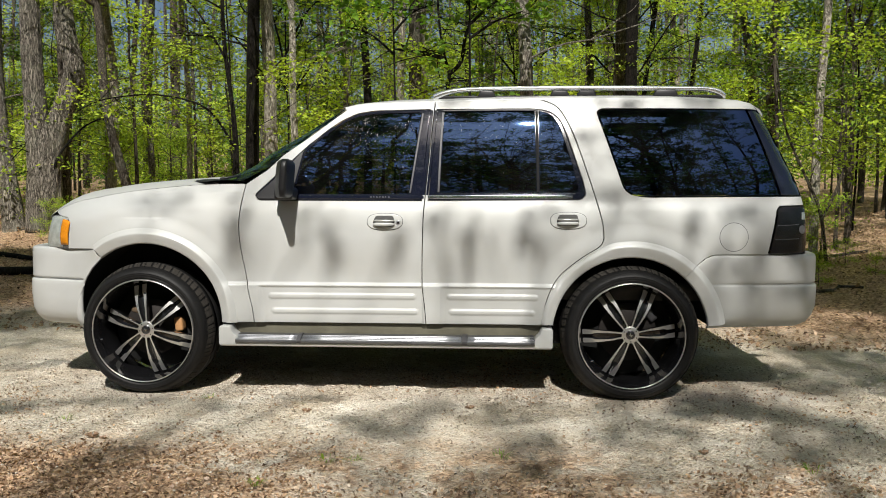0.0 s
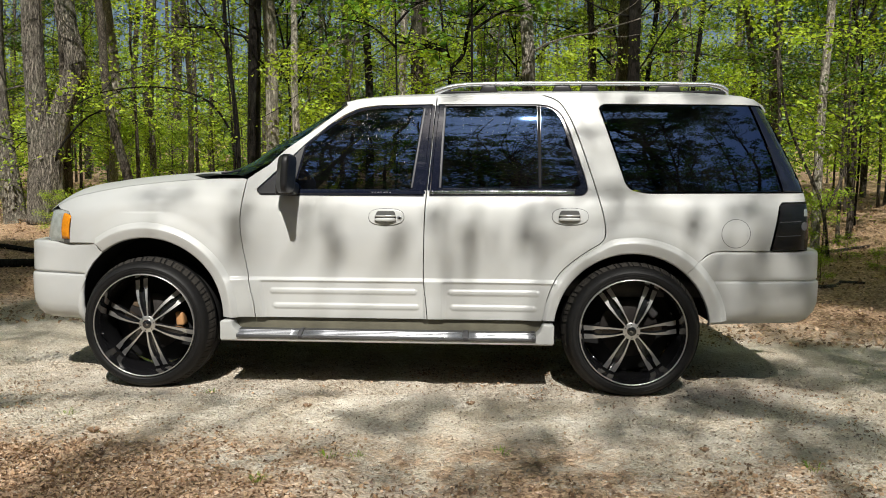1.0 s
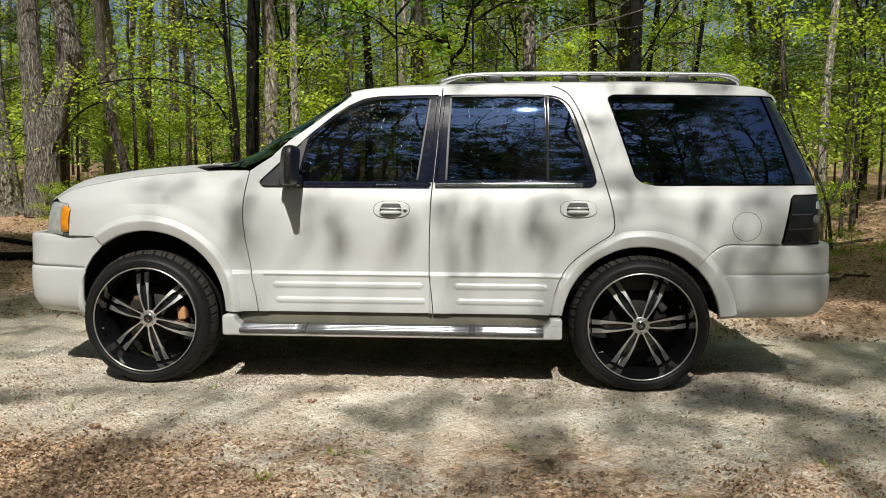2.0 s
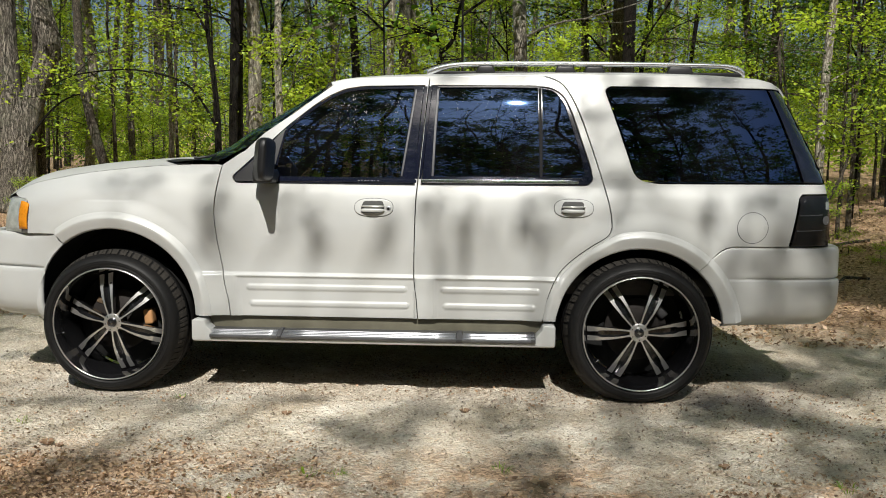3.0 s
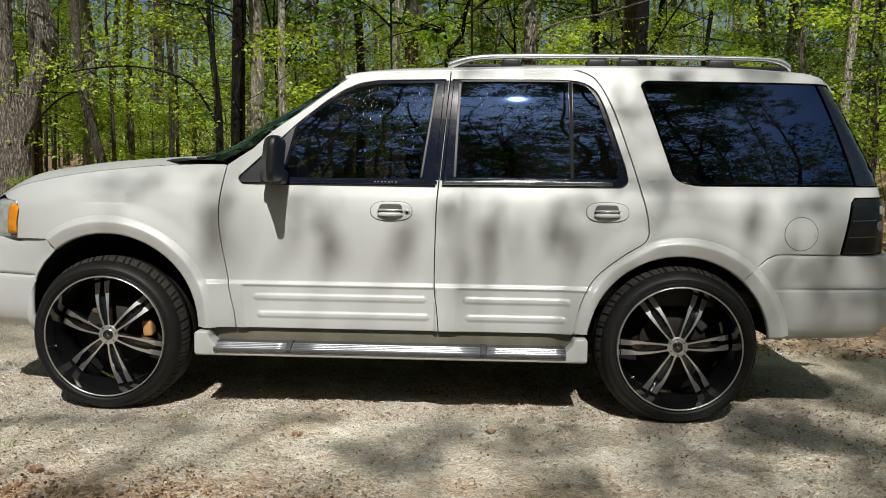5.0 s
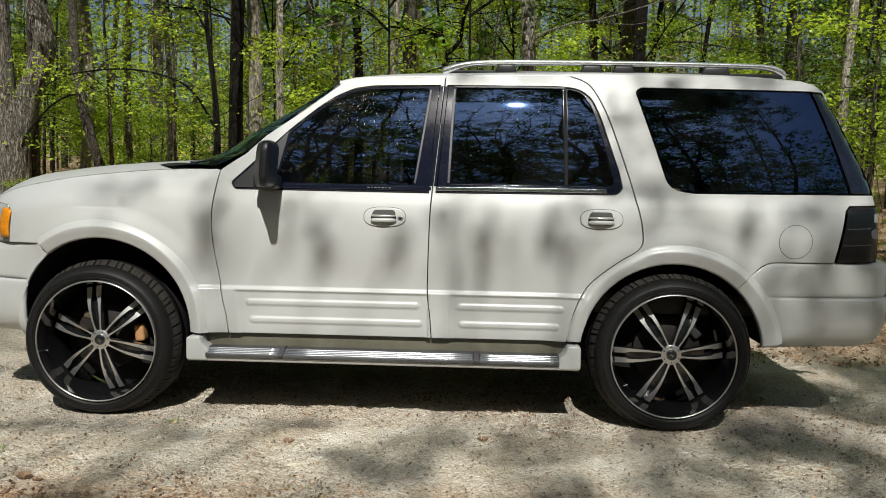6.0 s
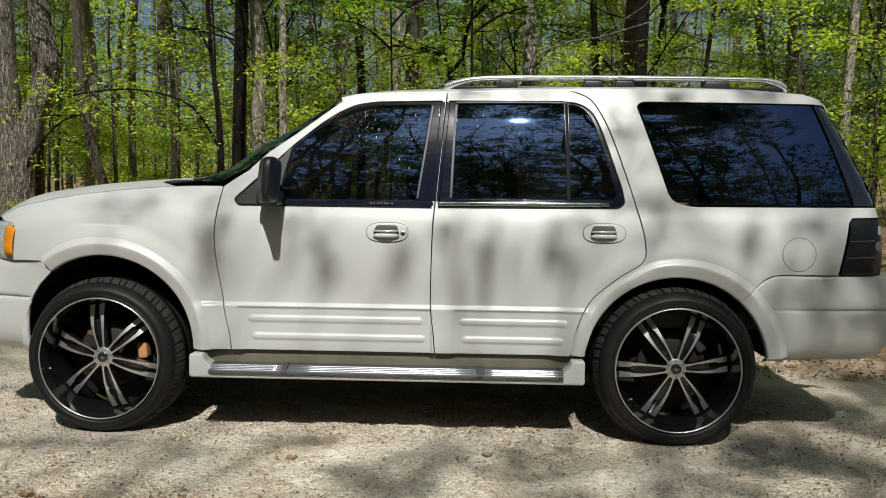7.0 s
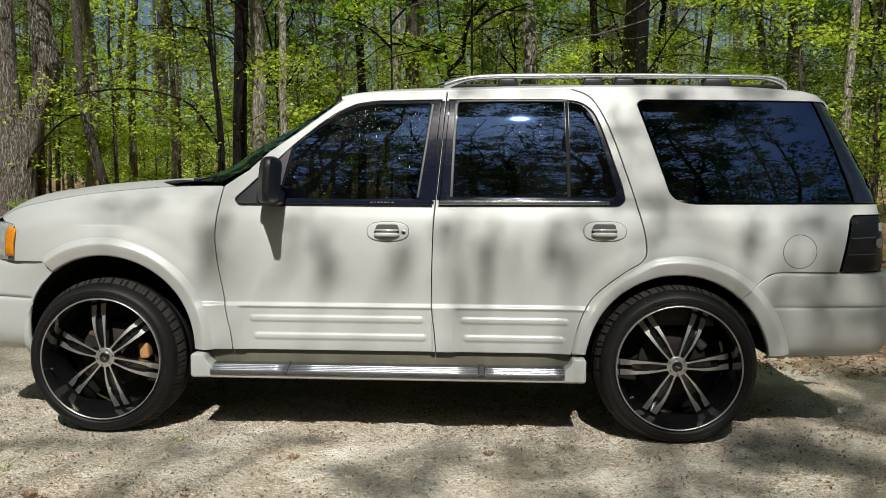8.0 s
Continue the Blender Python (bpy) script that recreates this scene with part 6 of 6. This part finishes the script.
# young leafy trees inside the wood, leaf colour bright enough to look sunlit
for k, (x, y, top) in enumerate(((-1.5, 9.8, 4.6), (-2.3, 11.4, 5.2), (2.6, 12.0, 5.4), (8.2, 9.2, 4.8), (9.3, 10.4, 5.0), (4.6, 11.2, 5.0))):
    wide = 1.0 + 0.25 * (k % 3)
    stem_group(x, y, [[(0, -0.2), (0.05, top * 0.4), (0.0, top * 0.7), (0.06, top)], [(0.04, top * 0.45), (0.5 * wide, top * 0.62), (wide, top * 0.70)], [(0.03, top * 0.52), (-0.5 * wide, top * 0.68), (-1.1 * wide, top * 0.74)], [(0.0, top * 0.66), (0.4 * wide, top * 0.82), (0.9 * wide, top * 0.90)], [(0.0, top * 0.6), (-0.3 * wide, top * 0.85), (-0.8 * wide, top * 0.98)]], BARK_DARK, LEAF_BRIGHT, 70 + k, "slender young tree with layers of bright spring leaves", 13, 0.022, 0.085)

# unseen leaf clumps added overhead, to shade the wood and cut the sky's fill
rng = np.random.default_rng(17)
pts = []
for c in range(780):
    x, y = -26 + 54 * rng.random(), 2.5 + 34 * rng.random()
    if noise.noise(Vector((x * 0.30, y * 0.30, 9))) > (0.05 if x > 1.0 else -0.12):
        continue
    z = rise(x, y) + 8.0 + 6.5 * rng.random()
    if glade(x, y, z):
        continue
    for _ in range(60):
        a, q = rng.random() * 6.283, 1.5 * math.sqrt(rng.random())
        pts.append((x + q * math.cos(a), y + q * math.sin(a), z + rng.normal() * 0.3))
for c in range(170):
    x, z = -10 + 24 * rng.random(), 14.0 + 3.0 * rng.random()
    y = -1.0 + 5.0 * rng.random()
    for _ in range(60):
        a, q = rng.random() * 6.283, 1.5 * math.sqrt(rng.random())
        pts.append((x + q * math.cos(a), y + q * math.sin(a), z + rng.normal() * 0.3))
tagged(new("canopy_blocker", leaf_cloud("canopy_blocker", pts, 0.26, LEAF, rng)), "unseen leaf clumps added overhead to shade the wood", "woods", kind="stuff")

# tall trees on the near side of the drive, behind the viewer
BACK = [
    (-6.5, -16.5, 20, 0.20, 61, 0.0), (-3.0, -18.2, 22, 0.24, 62, 0.03), (1.6, -29.5, 23, 0.24, 63, -0.02), (4.6, -17.4, 22, 0.20, 64, 0.02),
    (9.45, -19.0, 25, 0.34, 65, -0.15), (-11.5, -18.0, 22, 0.25, 66, 0.0), (14.8, -18.5, 23, 0.26, 67, 0.0), (7.0, -30.5, 24, 0.27, 68, 0.0), (7.6, -16.4, 19, 0.18, 71, 0.02), (0.75, -18.6, 21, 0.2, 73, -0.05), (6.55, -16.6, 19, 0.17, 75, 0.0), (2.0, -21.5, 24, 0.13, 83, 0.0), (-2.4, -16.4, 19, 0.17, 76, 0.0), (-4.5, -22.0, 25, 0.24, 70, 0.0),
]
for x, y, h, r, seed, lean in BACK:
    rng = np.random.default_rng(seed)
    bend = [(0, 0, -0.3)] + [(lean * h * (k / 6) ** 1.3 + rng.normal() * 0.012 * h, rng.normal() * 0.012 * h, h * k / 6) for k in range(1, 7)]
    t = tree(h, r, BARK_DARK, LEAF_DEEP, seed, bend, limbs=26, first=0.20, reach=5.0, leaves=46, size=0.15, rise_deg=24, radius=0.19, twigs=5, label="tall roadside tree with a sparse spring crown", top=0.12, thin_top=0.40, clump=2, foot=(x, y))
    place(t, x, y)
for k, (x, y) in enumerate(((-7.6, -18.6), (-4.2, -20.2), (-0.9, -17.6), (10.9, -20.6), (7.8, -20.4), (14.4, -20.0))):
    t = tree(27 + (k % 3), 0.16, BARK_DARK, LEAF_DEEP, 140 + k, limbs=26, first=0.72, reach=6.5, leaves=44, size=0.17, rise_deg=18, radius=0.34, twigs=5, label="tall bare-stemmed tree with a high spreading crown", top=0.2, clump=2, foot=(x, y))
    place(t, x, y)
for k in range(9):
    x, y = -20 + 5.2 * k, -34.0 - 3.5 * (k % 3)
    t = tree(27 + 2 * (k % 2), 0.26, BARK_DARK, LEAF_DEEP, 120 + k, limbs=24, first=0.25, reach=5.5, leaves=22, size=0.24, rise_deg=24, radius=0.6, twigs=4, label="tall tree in the wood behind the drive", top=0.12)
    place(t, x, y)
for k, (x, y, h) in enumerate(((-7.5, -13.5, 7.5), (-3.2, -12.6, 8.0), (1.0, -13.4, 8.5), (4.6, -12.8, 7.5), (8.8, -13.6, 8.5), (12.6, -12.9, 8.0), (-1.9, -12.6, 12.0))):
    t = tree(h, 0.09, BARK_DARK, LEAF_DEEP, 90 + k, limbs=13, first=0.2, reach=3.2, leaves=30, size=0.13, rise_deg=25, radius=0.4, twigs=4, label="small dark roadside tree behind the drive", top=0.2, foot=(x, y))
    place(t, x, y)



def dapple_tree(x, y, h, seed, boughs):
    """An unseen tree added to cast dapples, with a leafy clump on the sun's line at the end of each bough."""
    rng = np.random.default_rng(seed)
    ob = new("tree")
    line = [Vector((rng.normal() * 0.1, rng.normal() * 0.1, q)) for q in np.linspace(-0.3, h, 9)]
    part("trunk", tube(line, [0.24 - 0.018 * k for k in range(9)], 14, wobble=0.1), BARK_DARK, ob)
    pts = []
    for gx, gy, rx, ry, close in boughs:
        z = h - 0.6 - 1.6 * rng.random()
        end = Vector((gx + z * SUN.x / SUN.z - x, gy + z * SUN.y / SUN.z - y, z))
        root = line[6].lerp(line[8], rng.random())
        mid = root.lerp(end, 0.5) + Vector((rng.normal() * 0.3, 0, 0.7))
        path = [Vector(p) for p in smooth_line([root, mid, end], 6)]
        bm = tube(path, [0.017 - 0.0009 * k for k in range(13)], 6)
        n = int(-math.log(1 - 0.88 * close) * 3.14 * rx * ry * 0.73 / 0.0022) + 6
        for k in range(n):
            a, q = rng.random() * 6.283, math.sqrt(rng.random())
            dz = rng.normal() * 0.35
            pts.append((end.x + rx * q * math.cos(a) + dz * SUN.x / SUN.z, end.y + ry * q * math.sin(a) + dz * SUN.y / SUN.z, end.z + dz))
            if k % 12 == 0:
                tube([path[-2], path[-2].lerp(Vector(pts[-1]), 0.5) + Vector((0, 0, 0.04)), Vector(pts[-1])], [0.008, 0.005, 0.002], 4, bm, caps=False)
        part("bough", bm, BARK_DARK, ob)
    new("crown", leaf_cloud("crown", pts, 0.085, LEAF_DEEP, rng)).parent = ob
    tagged(ob, "unseen tree added to dapple the drive and car", "tree", "trees of the wood")
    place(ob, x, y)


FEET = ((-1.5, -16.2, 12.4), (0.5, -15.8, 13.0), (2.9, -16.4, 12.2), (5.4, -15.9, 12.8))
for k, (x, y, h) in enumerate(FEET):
    reach = [b for b in DRIVE_DAPPLES + EDGE_DAPPLES + CAR_DAPPLES if min(range(4), key=lambda i: abs(FEET[i][0] - b[0])) == k]
    dapple_tree(x, y, h, 160 + k, reach)

# ring of leaf clumps added at both sides and behind, to block low sky light
rng = np.random.default_rng(23)
pts = []
for c in range(2500):
    a = radians(150 + 240 * rng.random())
    d = 19 + 14 * rng.random()
    x, y = 2.0 + d * math.cos(a), -2.0 + d * math.sin(a)
    z = rise(x, y) + 0.4 + (14.5 if c < 1500 else 6.0) * rng.random()
    for _ in range(26):
        b, q = rng.random() * 6.283, 1.3 * math.sqrt(rng.random())
        pts.append((x + q * math.cos(b), y + q * math.sin(b), z + rng.normal() * 0.35))
tagged(new("sky_blocking_foliage", leaf_cloud("sky_blocking_foliage", pts, 0.34, LEAF_DEEP, rng)), "ring of leaf clumps added to block low sky light", "woods", kind="stuff")

# ---- litter on the ground ----
rng = np.random.default_rng(21)
pts = []
for _ in range(100000):
    x, v = -14 + 32 * rng.random(), rng.random()
    y = 2.2 - 0.6 * step(3.4, 4.6, x) + 16 * v ** 1.3
    pts.append((x, y, rise(x, y) + 0.015 + 0.02 * rng.random()))
ob = new("fallen_leaves", leaf_cloud("fallen_leaves", pts, 0.031, DEAD_LEAF, rng, 0.55, spread=0.6))
tagged(ob, "brown fallen leaves covering the forest floor", "leaves", kind="stuff")
pts = []
while len(pts) < 52000:
    x, y = -3 + 10 * rng.random(), -4.0 + 6.2 * rng.random()
    q = noise.noise(Vector((x * 0.8, y * 1.3, 2.5))) + 0.5 * noise.noise(Vector((x * 2.6, y * 3.4, 5))) + 0.3 * noise.noise(Vector((x * 8, y * 10, 8)))
    keep = step(0.05, 0.45, q + 0.30 * step(-1.1, -1.9, y) - 0.06)
    if rng.random() > 0.006 + 0.994 * keep * (0.25 + 0.75 * step(-0.8, -1.7, y)):
        continue
    pts.append((x, y, rise(x, y) + 0.004 + 0.004 * rng.random()))
ob = new("leaf_crumbs", leaf_cloud("leaf_crumbs", pts, 0.0135, LITTER, rng, 0.5, spread=0.85))
tagged(ob, "small dry leaf crumbs strewn on the gravel", "leaves", kind="stuff")

pts = []
while len(pts) < 15000:
    x, y = -1.6 + 6.4 * rng.random(), -2.6 + 1.9 * rng.random()
    q = -1.8 * (y + 1.32) + max(-0.6, 0.8 * (1.0 - x)) + 1.5 * noise.noise(Vector((x * 1.7, y * 2.2, 4.5))) + 0.8 * noise.noise(Vector((x * 6, y * 7, 2.5)))
    if rng.random() > step(-0.4, 1.5, q):
        continue
    pts.append((x, y, rise(x, y) + 0.005 + 0.005 * rng.random()))
ob = new("leaf_litter", leaf_cloud("leaf_litter", pts, 0.0165, DEAD_LEAF, rng, 0.7, spread=0.75))
tagged(ob, "torn brown leaf litter drifted on the gravel", "leaves", kind="stuff")

PEBBLE = plain("pebble", (0.60, 0.545, 0.455), 0.9, 0, 0.5, 16, 0.2)
bm = bmesh.new()
for _ in range(8000):
    x, y = -2.6 + 8.6 * rng.random(), -2.0 + 3.6 * rng.random()
    s = 0.0020 + 0.0065 * rng.random() ** 3
    z = rise(x, y) + s * 0.2
    a = rng.random() * 6.28
    ring_v = [bm.verts.new((x + s * (0.8 + 0.5 * rng.random()) * math.cos(a + k * 1.257), y + s * (0.8 + 0.5 * rng.random()) * math.sin(a + k * 1.257), z)) for k in range(5)]
    tip, low = bm.verts.new((x, y, z + s * 0.75)), None
    for k in range(5):
        bm.faces.new((ring_v[k], ring_v[(k + 1) % 5], tip))
tagged(part("pebbles", bm, PEBBLE, smooth=False), "pale loose pebbles on the drive", "gravel", kind="stuff")


pts = []
for _ in range(20000):
    x, y = -2.4 + 8.2 * rng.random(), -2.3 + 3.3 * rng.random()
    if rng.random() > 0.25 + 0.75 * step(-0.25, 0.30, noise.noise(Vector((x * 3.1, y * 4.3, 6.5)))):
        continue
    pts.append((x, y, rise(x, y) + 0.0035))
ob = new("soil_chips", leaf_cloud("soil_chips", pts, 0.0120, CHIP, rng, 0.6, 0.3, 0.75))
tagged(ob, "dry chips of bark and soil on the drive", "litter", kind="stuff")

# dry twigs and needles strewn over the gravel
rng = np.random.default_rng(25)
bm = bmesh.new()
for _ in range(20000):
    x, y = -3.0 + 10 * rng.random(), -4.3 + 6.4 * rng.random()
    a, ln, w = rng.random() * 6.28, 0.008 + 0.05 * rng.random() ** 3, 0.0009 + 0.0012 * rng.random()
    z = rise(x, y) + 0.003
    cx, cy = math.cos(a) * ln, math.sin(a) * ln
    sx, sy = -math.sin(a) * w, math.cos(a) * w
    bend_x, bend_y = -cy * 0.3 * rng.normal(), cx * 0.3 * rng.normal()
    v = [bm.verts.new(q) for q in ((x - cx - sx, y - cy - sy, z), (x - cx + sx, y - cy + sy, z), (x + bend_x + sx, y + bend_y + sy, z + 0.003), (x + bend_x - sx, y + bend_y - sy, z + 0.003), (x + cx, y + cy, z))]
    bm.faces.new(v[:4])
    bm.faces.new((v[3], v[2], v[4]))
tagged(part("twig_litter", bm, LITTER, smooth=False), "dry twigs and needles strewn on the gravel", "litter", kind="stuff")

# a rotting log and some fallen branches at the edge of the wood
for k, (x0, y0, x1, y1, r) in enumerate(((-6.4, 4.3, -2.9, 4.9, 0.07), (-7.0, 6.4, -3.8, 5.6, 0.05), (4.9, 5.4, 7.4, 6.8, 0.035), (5.2, 4.0, 6.3, 4.4, 0.025), (-1.5, 8.0, 1.4, 8.8, 0.05))):
    rng = np.random.default_rng(340 + k)
    line = []
    for q in np.linspace(0, 1, 9):
        x, y = x0 + (x1 - x0) * q + rng.normal() * 0.03, y0 + (y1 - y0) * q + rng.normal() * 0.05
        line.append((x, y, rise(x, y) + r * 0.7))
    ob = part("fallen_log", tube(line, [r * (1 - 0.05 * q) for q in range(9)], 14, wobble=0.25), BARK_DARK if k < 2 else BARK_MID)
    tagged(ob, "weathered fallen log lying in leaf litter", "log", "fallen logs in the wood")

# weeds and a curled leaf on the drive
BLADE = leaf_mat("grass_blades", (0.10, 0.20, 0.02), (0.30, 0.42, 0.05), 0.3)
for k, (x, y, n) in enumerate(((1.52, -1.22, 34), (1.40, -1.27, 22), (2.22, -1.15, 26), (1.16, -1.62, 24), (0.45, -0.12, 16), (3.62, -1.30, 22), (-0.2, -0.62, 12), (2.9, -1.75, 14))):
    rng = np.random.default_rng(300 + k)
    bm = bmesh.new()
    for _ in range(n):
        a, r = rng.random() * 6.28, 0.035 * math.sqrt(rng.random())
        px, py = r * math.cos(a), r * math.sin(a)
        hgt, out, w = 0.012 + 0.022 * rng.random(), 0.02 + 0.03 * rng.random(), 0.0016
        sx, sy = -math.sin(a) * w, math.cos(a) * w
        v = [bm.verts.new(q) for q in ((px - sx, py - sy, 0), (px + sx, py + sy, 0), (px + out * 0.5 * math.cos(a) + sx, py + out * 0.5 * math.sin(a) + sy, hgt), (px + out * 0.5 * math.cos(a) - sx, py + out * 0.5 * math.sin(a) - sy, hgt), (px + out * math.cos(a), py + out * math.sin(a), hgt * 0.8))]
        bm.faces.new(v[:4])
        bm.faces.new((v[3], v[2], v[4]))
    ob = part("grass_tuft", bm, BLADE, smooth=False)
    ob.location = (x, y, rise(x, y) - 0.002)
    tagged(ob, "small green grass tuft growing through gravel", "grass", "weeds on the drive", kind="stuff")
for k, (x, y, s) in enumerate(((0.127, -0.971, 0.055), (0.19, -0.985, 0.04), (2.05, -0.25, 0.05), (3.2, -1.05, 0.045), (1.1, -0.35, 0.05))):
    rng = np.random.default_rng(320 + k)
    rows = [[(s * (u - 0.5), s * 0.55 * v * math.sin(math.pi * (0.08 + 0.84 * u)) * (1 + 0.35 * math.sin(11 * u)), s * (0.04 + 0.28 * v * v + 0.25 * (u - 0.5) ** 2)) for v in np.linspace(-1, 1, 7)] for u in np.linspace(0, 1, 10)]
    ob = part("fallen_leaf", grid(rows), DEAD_LEAF)
    ob.matrix_basis = Matrix.Translation((x, y, rise(x, y) - 0.002)) @ Matrix.Rotation(rng.random() * 6.28, 4, "Z")
    tagged(ob, "curled dry brown leaf on the gravel", "leaf", "single leaves on the drive")
